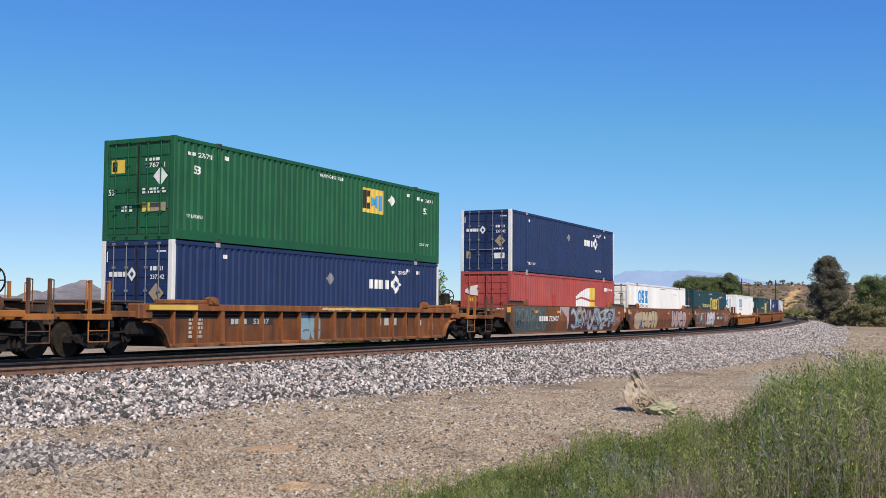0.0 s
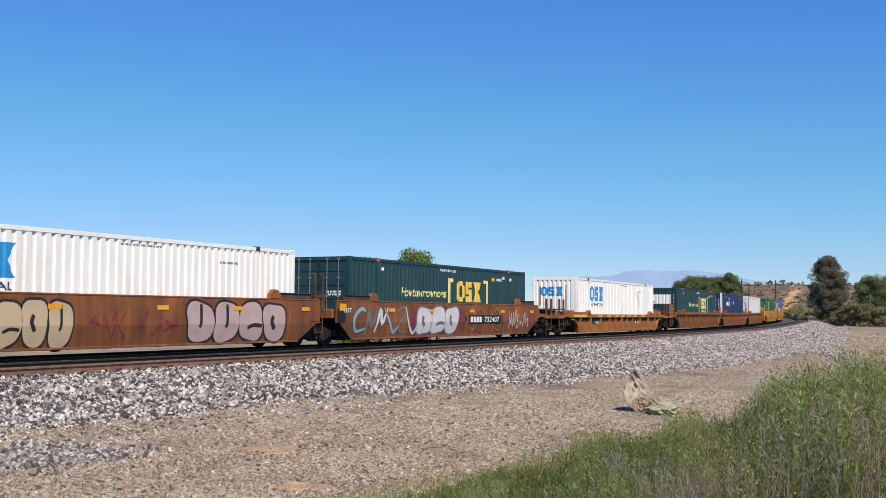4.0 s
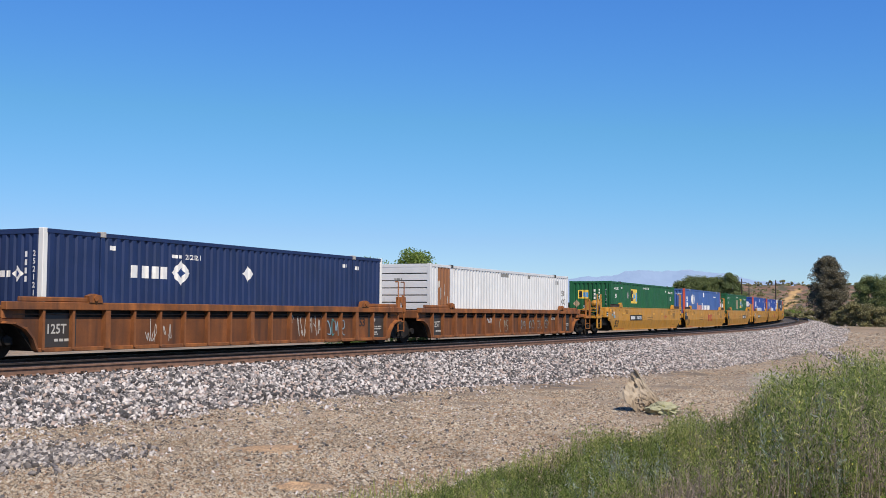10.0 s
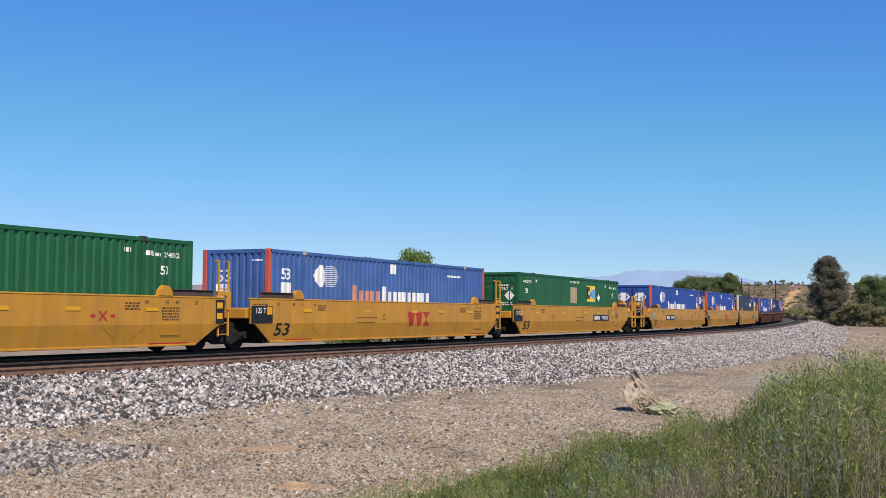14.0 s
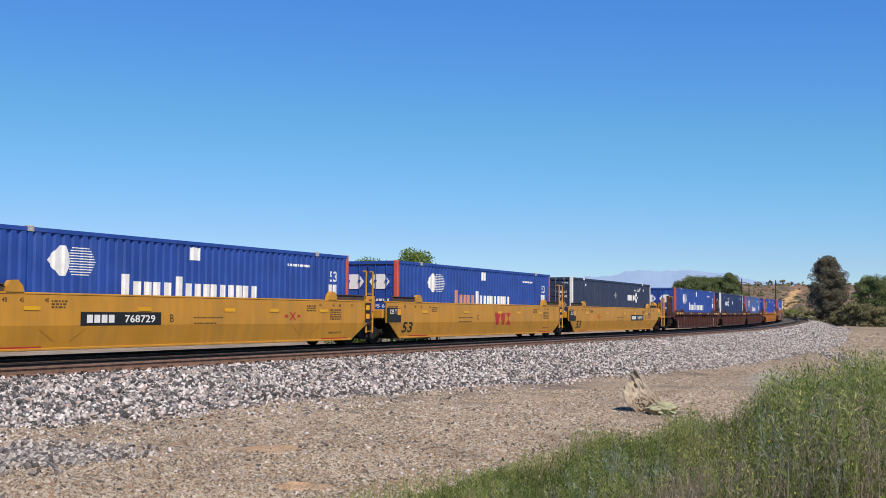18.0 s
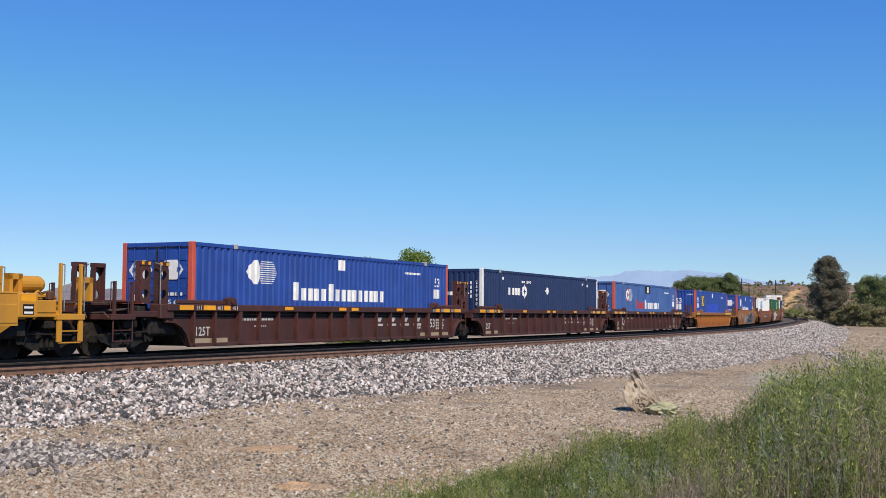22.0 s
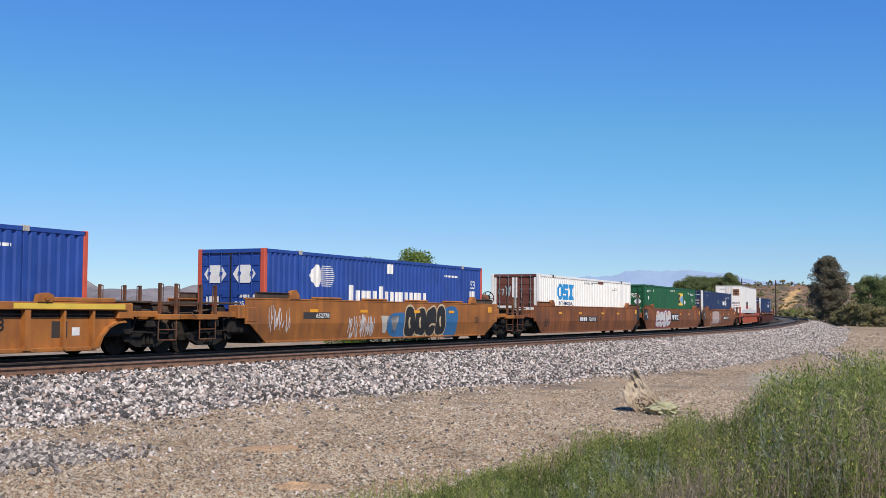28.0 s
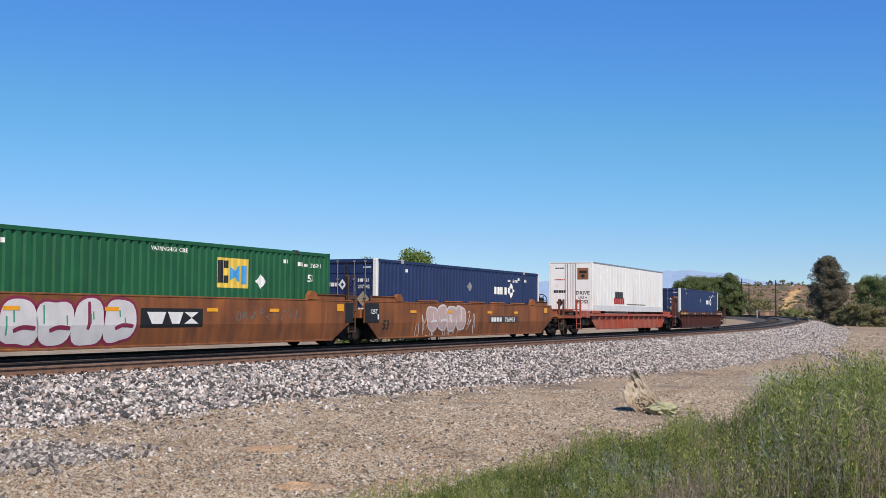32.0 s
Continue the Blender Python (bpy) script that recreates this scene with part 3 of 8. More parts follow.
def rigging(th, e):
    """Dark pipes, levers, valves and hoses round the truck of a coupled end."""
    r = random.Random(int(th.name[-1]) if th.name[-1].isdigit() else 3)
    for sd in (-1, 1):
        part("brake_lever", rods([(e * 9.75, sd * 1.12, 0.35), (e * 9.95, sd * 1.15, 0.95), (e * 10.1, sd * 0.9, 1.3)], 0.035), M_BLACK, th)
        part("brake_rod", rods([(e * 9.5, sd * 1.18, 0.62), (e * 11.2, sd * 1.18, 0.56)], 0.028), M_BLACK, th)
        part("train_pipe", rods([(e * 9.2, sd * 0.7, 1.12), (e * 10.0, sd * 0.95, 1.22), (e * 10.9, sd * 0.8, 1.16), (e * 11.5, sd * 0.45, 0.95)], 0.032), C_FLAP, th)
        part("hanging_hose", rods([(e * 10.9, sd * 1.2, 0.95), (e * 10.8, sd * 1.22, 0.6 + r.uniform(-0.05, 0.05)), (e * 10.62, sd * 1.2, 0.5), (e * 10.4, sd * 1.16, 0.8)], 0.022), M_BLACK, th)
        part("valve_box", boxes((e * 9.85, e * 10.15, sd * 0.9, sd * 1.22, 1.0, 1.3), bevel=0.04), M_BLACK, th)
    part("uncoupling_lever", rods([(e * 11.45, -1.42, 0.98), (e * 11.5, -1.3, 1.12), (e * 11.5, -0.3, 1.1), (e * 11.6, -0.1, 1.0)], 0.018), C_FLAP, th)
    part("crossover_step", boxes((e * 10.95, e * 11.42, -1.1, 1.1, 1.34, 1.38), bevel=0.008), C_FLAP, th)


def holed_plate(bm, x0, z0, w, h, rows, y0, y1):
    """An upright plate with one round hole in each of its rows."""
    hz = h / rows
    for k in range(rows):
        cx, cz, r = x0 + w / 2, z0 + (k + 0.5) * hz, 0.32 * min(w, hz)
        rings = {}
        for y in (y0, y1):
            inner, outer = [], []
            for i in range(16):
                a = 2 * math.pi * (i + 0.5) / 16
                c, q = math.cos(a), math.sin(a)
                g = min(w / 2 / max(abs(c), 1e-6), hz / 2 / max(abs(q), 1e-6))
                inner.append(bm.verts.new((cx + r * c, y, cz + r * q)))
                outer.append(bm.verts.new((cx + g * c, y, cz + g * q)))
            rings[y] = (inner, outer)
        (ia, oa), (ib, ob_) = rings[y0], rings[y1]
        for i in range(16):
            n = (i + 1) % 16
            for q in ((ia[i], ia[n], oa[n], oa[i]), (ib[i], ob_[i], ob_[n], ib[n]), (ia[i], ib[i], ib[n], ia[n]), (oa[i], oa[n], ob_[n], ob_[i])):
                bm.faces.new(q)
    bmesh.ops.recalc_face_normals(bm, faces=bm.faces[:])


def lever_rack(th, e, M):
    """Tall perforated guide plates at the end of the car, with amber strips on their heads and steel grab rails."""
    for sd in (-1, 1):
        for xa in (9.0, 9.72):
            bm = bmesh.new()
            x0 = e * xa if e > 0 else e * (xa + 0.4)
            holed_plate(bm, x0, 1.36, 0.4, 1.02, 2, sd * 1.2, sd * 1.24)
            box(bm, x0, x0 + 0.035, sd * 1.05, sd * 1.2, 1.36, 2.38)
            box(bm, x0 + 0.365, x0 + 0.4, sd * 1.05, sd * 1.2, 1.36, 2.38)
            box(bm, x0, x0 + 0.4, sd * 1.04, sd * 1.25, 2.38, 2.50)
            part("guide_plate", bm, M, th, "tall plate with round holes")
            part("amber_strip", boxes((x0 + 0.03, x0 + 0.12, sd * 1.252, sd * 1.256, 2.4, 2.48)), C_LABEL, th)
            part("amber_strip", boxes((x0 + 0.28, x0 + 0.37, sd * 1.252, sd * 1.256, 2.4, 2.48)), C_LABEL, th)
        part("grab_rail", rods([(e * 9.5, sd * 1.38, 1.2), (e * 9.5, sd * 1.38, 2.42), (e * 9.5, sd * 1.2, 2.46)], 0.018), M_STEEL, th)


def smooth_car(label, M, near_cpl, far_cpl, brake=0, category="well car", M_low=None, M_flap=None, M_trim=None):
    """A well car with plain plate sides, creased inward low down."""
    th = tagged(empty("well_car"), label, category, "cars of the train")
    top, crease, low = 1.53, 0.80, SILL
    for sd in (-1, 1):
        bm = bmesh.new()
        yo, yi = 1.50, 1.34
        xs = [-9.25, -9.05, -8.2, 8.2, 9.05, 9.25]

        def ring(x, zb):
            if zb >= crease:
                return [(x, yo, top), (x, yo, zb), (x, yo - 0.06, zb), (x, yo - 0.06, top)]
            t = (crease - zb) / (crease - low)
            ym = yo - 0.17 * t
            return [(x, yo, top), (x, yo, crease), (x, ym, zb), (x, ym - 0.06, zb), (x, yo - 0.06, crease), (x, yo - 0.06, top)]
        # upper plate
        prism(bm, [(-9.25, top), (-9.25, crease), (9.25, crease), (9.25, top)], sd * yo, sd * (yo - 0.05))
        # sloping lower plate
        v = [bm.verts.new(c) for c in ((-9.05, sd * yo, crease), (9.05, sd * yo, crease), (8.15, sd * (yo - 0.10), low), (-8.15, sd * (yo - 0.10), low),
                                        (-9.05, sd * (yo - 0.05), crease), (9.05, sd * (yo - 0.05), crease), (8.15, sd * (yo - 0.15), low), (-8.15, sd * (yo - 0.15), low))]
        fs = [bm.faces.new([v[i] for i in q]) for q in ((0, 3, 2, 1), (4, 5, 6, 7), (0, 4, 7, 3), (1, 2, 6, 5), (3, 7, 6, 2))]
        bmesh.ops.recalc_face_normals(bm, faces=fs)
        part("side_plate", bm, M, th)
        part("top_chord", boxes((-9.25, 9.25, sd * (yo + 0.012), sd * (yo - 0.14), top, top + 0.05), bevel=0.012), M, th)
        part("side_sill", boxes((-8.1, 8.1, sd * (yo - 0.07), sd * (yo - 0.28), low - 0.04, low + 0.02), bevel=0.01), M, th)
        for ex in (-1, 1):
            part("hinged_flap", boxes((ex * 7.0, ex * 8.75, sd * (yo - 0.02), sd * (yo - 0.07), top + 0.05, top + 0.21), (ex * 7.0, ex * 8.75, sd * (yo + 0.02), sd * (yo - 0.09), top + 0.21, top + 0.235), bevel=0.008), M_flap or M, th, "dark weathered hinged plate")
            bm = bmesh.new()
            prism(bm, [(ex * 6.45, top + 0.05), (ex * 6.98, top + 0.05), (ex * 6.98, top + 0.17), (ex * 6.85, top + 0.31), (ex * 6.65, top + 0.33), (ex * 6.5, top + 0.2)], sd * (yo + 0.03), sd * (yo - 0.12))
            part("lock_bracket", bm, M_trim or M, th)
            part("end_gusset", boxes((ex * 8.7, ex * 9.22, sd * (yo + 0.014), sd * (yo - 0.1), 0.86, 1.3), bevel=0.012), M, th)
    well_floor(th, M)
    for ex, cp in ((-1, near_cpl), (1, far_cpl)):
        end_platform(th, ex, M, cp, cp and brake == ex, M_trim, 2.3 if M is C_YELLOW else 1.92)
        if cp or ex > 0:
            bogie(th, ex * (10.5 if cp else BOGIE))
    return th


def well_floor(th, M):
    me = shared("bearer", lambda: bm_mesh("cross_bearer", boxes((-0.09, 0.09, -1.1, 1.1, 0.19, 0.235))))
    if not me.materials:
        me.materials.append(M_BLACK)
    for k in range(9):
        ob = new("cross_bearer", me)
        ob.parent, ob.location = th, (-8 + k * 2, 0, 0)
    for ex in (-1, 1):
        bm = bmesh.new()
        prism(bm, [(ex * 8.15, 0.22), (ex * 8.35, 0.22), (ex * 8.9, 0.85), (ex * 8.9, 1.1), (ex * 8.5, 1.1), (ex * 8.3, 0.6)], -1.32, 1.32)
        part("end_bulkhead", bm, M_BLACK, th)


def ribbed_car(label, M, near_cpl, far_cpl, brake=0, top=1.36, M_chord=None, M_trim=None, flaps=True):
    """A well car with a sheet side behind upright ribs and a box chord along the top."""
    th = tagged(empty("well_car"), label, "well car", "cars of the train")
    low, cb = SILL - 0.03, top - 0.19
    C = M_chord or M
    for sd in (-1, 1):
        yo = 1.50
        bm = bmesh.new()
        arch = [(8.35, low), (8.48, 0.5), (8.7, 0.72), (9.0, 0.84), (9.3, 0.86)]
        lip = cb - 0.17
        pts = [(-x, z) for x, z in arch[::-1]] + arch + [(9.3, lip), (-9.3, lip)]
        prism(bm, pts, sd * (yo - 0.16), sd * (yo - 0.2))
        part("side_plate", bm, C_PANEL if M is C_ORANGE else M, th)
        # Shade under the top chord is put in as a black strip.
        part("upper_recess", boxes((-9.0, 9.0, sd * (yo - 0.19), sd * (yo - 0.205), lip - 0.02, cb + 0.01)), M_BLACK, th, "black strip for the shade under the top chord")
        part("side_pipe", rods([(-9.0, sd * (yo - 0.15), cb - 0.1), (9.0, sd * (yo - 0.15), cb - 0.1)], 0.016), C_FLAP, th)
        part("top_chord", boxes((-9.3, 9.3, sd * yo, sd * (yo - 0.2), cb, top), bevel=0.015), C, th)
        part("bottom_chord", boxes((-8.3, 8.3, sd * (yo - 0.06), sd * (yo - 0.2), low - 0.05, low + 0.05), bevel=0.012), M, th)
        spread = [0.0] + [q * u for u in ((1.24, 2.46, 4.2, 6.15, 7.9) if top < 1.3 else (1.02, 2.04, 3.07, 4.06, 5.06, 6.05, 7.2, 8.15)) for q in (-1, 1)]
        for wide in (False, True):
            half = 0.085 if wide else 0.036
            rib = bmesh.new()
            prism(rib, [(-half, low), (half, low), (half, cb), (-half, cb)], sd * (yo - (0.015 if wide else 0.03)), sd * (yo - 0.17))
            if wide:
                prism(rib, [(-half * 1.25, low), (half * 1.25, low), (half * 0.9, low + 0.16), (-half * 0.9, low + 0.16)], sd * (yo + 0.004), sd * (yo - 0.1))
            rm = bm_mesh("rib", rib)
            rm.materials.append(C_RIB if M is C_ORANGE else M)
            for x in spread:
                if (abs(x) in (0.0, 6.05, 6.15)) == wide:
                    ob = new("rib", rm)
                    ob.parent, ob.location = th, (x, 0, 0)
        for ex in (-1, 1):
            bm = bmesh.new()
            for (xa, za), (xb, zb) in zip(arch[:-1], arch[1:]):
                prism(bm, [(ex * xa, za), (ex * xb, zb), (ex * (xb - 0.04), zb + 0.05), (ex * (xa - 0.05), za + 0.02)], sd * (yo - 0.02), sd * (yo - 0.2))
            part("wheel_arch", bm, M, th)
            if flaps:
                part("hinged_flap", boxes((ex * 6.75, ex * 8.9, sd * (yo - 0.03), sd * (yo - 0.12), top + 0.002, top + 0.12), bevel=0.02), C, th)
                bm = bmesh.new()
                prism(bm, [(ex * 6.3, top), (ex * 6.75, top), (ex * 6.78, top + 0.16), (ex * 6.6, top + 0.22), (ex * 6.35, top + 0.18)], sd * (yo + 0.03), sd * (yo - 0.14))
                rod(bm, (ex * 6.55, sd * (yo + 0.06), top + 0.1), (ex * 6.55, sd * (yo - 0.16), top + 0.1), 0.07, 8)
                part("lock_bracket", bm, M, th)
    well_floor(th, M)
    for ex, cp in ((-1, near_cpl), (1, far_cpl)):
        end_platform(th, ex, M, cp, cp and brake == ex, M_trim, 2.3 if M is C_YELLOW else 1.92)
        if cp or ex > 0:
            bogie(th, ex * (10.5 if cp else BOGIE))
    return th


C_ORANGE = mat("rusty orange-brown car paint", (0.31, 0.105, 0.025), 0.75, 0, 0.35, 1.5, 25, dirt=(0.10, 0.042, 0.022), dirt_amt=0.42, streak=True, bump=0.15)
C_AMBER = mat("weathered amber car paint", (0.36, 0.132, 0.027), 0.7, 0, 0.25, 1.5, 25, dirt=(0.19, 0.075, 0.028), dirt_amt=0.32, streak=True, bump=0.12)
C_BROWN = mat("brown-orange rusted plate", (0.26, 0.086, 0.024), 0.75, 0, 0.35, 0.9, 25, dirt=(0.12, 0.045, 0.02), dirt_amt=0.4, streak=True, bump=0.12)
C_YELLOW = mat("yellow car paint", (0.55, 0.255, 0.024), 0.5, 0, 0.1, 1.2, 25, dirt=(0.40, 0.20, 0.035), dirt_amt=0.3, streak=True)
C_MAROON = mat("maroon car paint", (0.078, 0.023, 0.018), 0.65, 0, 0.25, 1.5, 25, dirt=(0.045, 0.021, 0.017), dirt_amt=0.4, streak=True)
C_RED = mat("faded red spine paint", (0.38, 0.065, 0.035), 0.7, 0, 0.2, 1.5, 25, dirt=(0.3, 0.13, 0.09), dirt_amt=0.35, streak=True)
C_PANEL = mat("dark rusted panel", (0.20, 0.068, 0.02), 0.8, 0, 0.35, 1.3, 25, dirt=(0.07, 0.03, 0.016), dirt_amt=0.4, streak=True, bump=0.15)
C_RIB = mat("rusty rib paint", (0.28, 0.098, 0.028), 0.75, 0, 0.35, 2, 25, dirt=(0.09, 0.035, 0.017), dirt_amt=0.42, streak=True)
C_POCKET = mat("shaded yellow crease", (0.44, 0.20, 0.02), 0.6, 0, 0.12, 2, 25)
C_LABEL = mat("orange end label", (0.85, 0.36, 0.01), 0.4, 0, 0.08, 5, 30)
C_RUSTDARK = mat("dark rust-brown grimy steel", (0.14, 0.055, 0.024), 0.8, 0, 0.35, 3, 25, dirt=(0.04, 0.028, 0.02), dirt_amt=0.4)
C_FLAP = mat("dark brown worn plate", (0.075, 0.05, 0.036), 0.8, 0, 0.3, 3, 25)


def spine_car(label, M):
    """A low skeleton car: a ribbed centre body and an end deck that carries the trailer."""
    th = tagged(empty("spine_car"), label, "flat car", "cars of the train")
    part("centre_sill", boxes((-9.3, 9.3, -0.45, 0.45, 0.55, 1.05), bevel=0.03), M, th)
    for sd in (-1, 1):
        bm = bmesh.new()
        prism(bm, [(-7.4, 0.3), (7.4, 0.3), (8.3, 0.8), (8.3, 1.05), (-8.3, 1.05), (-8.3, 0.8)], sd * 1.30, sd * 1.34)
        part("side_plate", bm, M, th)
        part("top_chord", boxes((-8.9, 8.9, sd * 1.48, sd * 1.28, 1.05, 1.2), bevel=0.015), M, th)
        for k in range(13):
            x = -7.2 + k * 1.2
            part("rib", boxes((x - 0.05, x + 0.05, sd * 1.46, sd * 1.33, 0.35, 1.05), bevel=0.008), M, th)
        part("wheel_guide", boxes((-8.7, -7.2, sd * 1.5, sd * 1.42, 1.2, 1.36), bevel=0.02), M, th)
    part("deck", boxes((-8.9, 8.9, -1.3, 1.3, 1.12, 1.19), bevel=0.01), M, th)
    for ex in (-1, 1):
        end_platform(th, ex, M, True, False)
        bogie(th, ex * 10.5)
    return th


def trailer():
    """A white road trailer with rear doors, side skirts and wheels, on the flat car."""
    th = tagged(empty("trailer"), "white road trailer with black lettering on its rear doors", "trailer")
    y, h = CW / 2, 2.75
    part("side_panel", boxes((-8.0, 8.0, -y, -y + 0.03, 0.02, h - 0.06)), P_WHITE, th)
    part("side_panel", boxes((-8.0, 8.0, y - 0.03, y, 0.02, h - 0.06)), P_WHITE, th)
    part("roof", boxes((-8.02, 8.02, -y + 0.02, y - 0.02, h - 0.05, h), bevel=0.015), P_WHITE, th)
    part("floor", boxes((-8.0, 8.0, -y + 0.03, y - 0.03, 0.02, 0.12)), P_GREY, th)
    part("front_wall", boxes((7.97, 8.02, -y + 0.03, y - 0.03, 0.1, h - 0.05)), P_WHITE, th)
    for sd in (-1, 1):
        part("top_rail", boxes((-8.02, 8.02, sd * (y + 0.006), sd * (y - 0.02), h - 0.1, h - 0.005), bevel=0.006), M_STEEL, th)
        part("bottom_rail", boxes((-8.02, 8.02, sd * (y + 0.008), sd * (y - 0.02), -0.02, 0.32), bevel=0.006), P_GREY, th)
        for k in range(25):
            x = -7.8 + k * 0.65
            part("side_post", boxes((x - 0.018, x + 0.018, sd * (y + 0.008), sd * (y - 0.01), 0.32, h - 0.1)), P_WHITE, th)
        part("door_frame", boxes((-8.06, -7.98, sd * y, sd * (y - 0.09), 0.0, h), bevel=0.01), P_WHITE, th)
        dr = part("door", boxes((-8.05, -8.0, sd * 0.012, sd * (y - 0.1), 0.08, h - 0.09), bevel=0.008), P_WHITE, th)
        for yy in (0.16, 0.3):
            part("lock_rod", rods([(-8.07, sd * yy, 0.1), (-8.07, sd * yy, h - 0.1)], 0.014), M_STEEL, dr)
    part("door_header", boxes((-8.06, -7.98, -y + 0.09, y - 0.09, h - 0.09, h), (-8.06, -7.98, -y + 0.09, y - 0.09, -0.04, 0.08), bevel=0.01), P_GREY, th)
    for x in (-6.3, -5.1):
        for sd in (-1, 1):
            bm = bmesh.new()
            bmesh.ops.create_cone(bm, cap_ends=True, segments=20, radius1=0.2, radius2=0.2, depth=0.5, matrix=Matrix.Translation((x, sd * 0.85, -0.02)) @ Matrix.Rotation(math.pi / 2, 4, 'X'))
            part("wheel", bm, M_BLACK, th)
    return th

# ---- the train, car by car ----
TRAIN = []          # (thing, place of its middle along the line at 0 s, height above the rails)
FLOOR_Z = 0.242


def consist(s_near, car, *loads):
    mid = s_near + CL / 2
    TRAIN.append((car, mid, 0.0))
    z = FLOOR_Z
    for ld in loads:
        TRAIN.append((ld, mid, z))
        z += CH


def navy_box(end="doors", label="navy blue corrugated container with white corner posts, in a well car", p=None):
    return container(p or P_NAVY, None, end, label, post_paint=P_POSTWHITE)


def green_box(end, label):
    return container(P_GREEN, None, end, label)


def blue_box(end, label, p=None):
    return container(p or P_BLUE, None, end, label, post_paint=P_POSTRED)


def white_box(end, label, **k):
    return container(P_WHITE, None, end, label, **k)


def teal_box(end, label):
    return container(P_TEAL, None, end, label)


LOADS = {}


def build_train():
    A = "weathered amber ribbed well car, empty end seen"
    consist(-20.65, ribbed_car("weathered amber ribbed well car coupled to the next car", C_AMBER, True, True, 1))
    LOADS[1] = [navy_box("doors", "navy blue corrugated container with white corner posts, lower of a stack"), green_box("doors", "green corrugated container stacked on a blue one")]
    consist(3.14, ribbed_car("rusty orange ribbed well car with spray-painted tags", C_ORANGE, True, True, 1), *LOADS[1])
    LOADS[2] = [container(P_PINK, None, "doors", "faded red container with a white and yellow emblem, lower of stack"), navy_box("doors", "navy blue corrugated container stacked on a faded red one")]
    consist(26.82, smooth_car("brown plate-sided well car covered in graffiti", C_BROWN, True, False, M_flap=C_FLAP), *LOADS[2])
    LOADS[3] = [white_box("doors", "white corrugated container with a large blue emblem and dark door gear")]
    consist(46.2, smooth_car("brown plate-sided well car with bubble-letter graffiti", C_BROWN, False, False, M_flap=C_FLAP), *LOADS[3])
    LOADS[4] = [teal_box("doors", "dark teal corrugated container with a yellow emblem")]
    consist(65.72, smooth_car("brown plate-sided well car with pale graffiti", C_BROWN, False, True, M_flap=C_FLAP), *LOADS[4])
    LOADS[5] = [white_box("wall", "white corrugated container with a blue emblem, front wall leading")]
    consist(89.42, ribbed_car("amber ribbed well car with a low yellow-marked chord", C_AMBER, True, True, 1, top=1.16, M_chord=C_AMBER), *LOADS[5])
    LOADS[6] = [teal_box("wall", "dark teal corrugated container with a white patch on its front wall")]
    consist(112.93, ribbed_car("rusty orange ribbed well car with teal scrawls", C_ORANGE, True, False), *LOADS[6])
    LOADS[7] = [navy_box("wall", "navy blue corrugated container with white posts, front wall leading")]
    consist(132.55, ribbed_car("rusty orange ribbed well car with a dark number panel", C_ORANGE, False, False), *LOADS[7])
    LOADS[8] = [container(P_GREY, None, "ribs", "pale grey container with a horizontally ribbed end and a rust-brown panel")]
    consist(152.58, ribbed_car("rusty orange ribbed well car with chalky graffiti", C_ORANGE, False, True), *LOADS[8])
    for s, n, ld in ((176.42, 9, green_box("wall", "green corrugated container with a yellow emblem, front wall leading")),
                     (196.18, 10, blue_box("wall", "blue corrugated container with orange-red posts, front wall leading", P_FADED)),
                     (216.34, 11, green_box("doors", "green corrugated container with a repaired white patch")),
                     (240.28, 12, blue_box("doors", "blue corrugated container with orange-red posts and white hexagons on its doors")),
                     (259.92, 13, blue_box("doors", "blue corrugated container with orange-red posts and white hexagons on its doors")),
                     (279.47, 14, container(P_DARKNAVY, None, "doors", "faded dark navy corrugated container with white posts", post_paint=P_POSTWHITE))):
        LOADS[n] = [ld]
        k = (n - 9) % 3
        consist(s, smooth_car("clean yellow plate-sided well car", C_YELLOW, k == 0, k == 2, -1 if k == 0 else 0, M_flap=C_FLAP), ld)
    for s, n, ld in ((303.12, 15, blue_box("doors", "blue corrugated container with orange-red posts and white hexagons on its doors")),
                     (322.72, 16, navy_box("wall", "navy blue corrugated container with white posts, front wall leading")),
                     (342.23, 17, blue_box("doors", "sun-faded blue corrugated container with orange-red posts", P_FADED))):
        LOADS[n] = [ld]
        k = (n - 15) % 3
        consist(s, ribbed_car("maroon ribbed well car with yellow reflector strips", C_MAROON, k == 0, k == 2), ld)
    LOADS[18] = [blue_box("wall", "blue corrugated container with orange-red posts and a yellow mark")]
    consist(365.56, ribbed_car("weathered amber ribbed well car", C_AMBER, True, True), *LOADS[18])
    LOADS[19] = [blue_box("doors", "blue corrugated container with orange-red posts and white hexagons on its doors")]
    consist(389.09, smooth_car("amber plate-sided well car with a black and blue mural", C_AMBER, True, True, 1, M_flap=C_FLAP), *LOADS[19])
    LOADS[20] = [white_box("doors", "white corrugated container with rust-brown doors", end_paint=P_BROWN)]
    consist(412.15, smooth_car("brown-orange plate-sided well car", C_BROWN, True, False, M_flap=C_BROWN), *LOADS[20])
    LOADS[21] = [green_box("doors", "green corrugated container with a yellow emblem")]
    consist(431.77, smooth_car("brown-orange plate-sided well car with white and green bubble graffiti", C_BROWN, False, False, M_flap=C_BROWN), *LOADS[21])
    LOADS[22] = [navy_box("doors")]
    consist(451.05, smooth_car("brown-orange plate-sided well car with a white graffiti tag", C_BROWN, False, True, 1, M_flap=C_BROWN), *LOADS[22])
    car = spine_car("faded red low flat car with ribbed sides", C_RED)
    tr = trailer()
    LOADS[23] = [tr]
    TRAIN.append((car, 475.6 + 8.07, 0.0))
    TRAIN.append((tr, 475.6 + 8.07, 1.36))
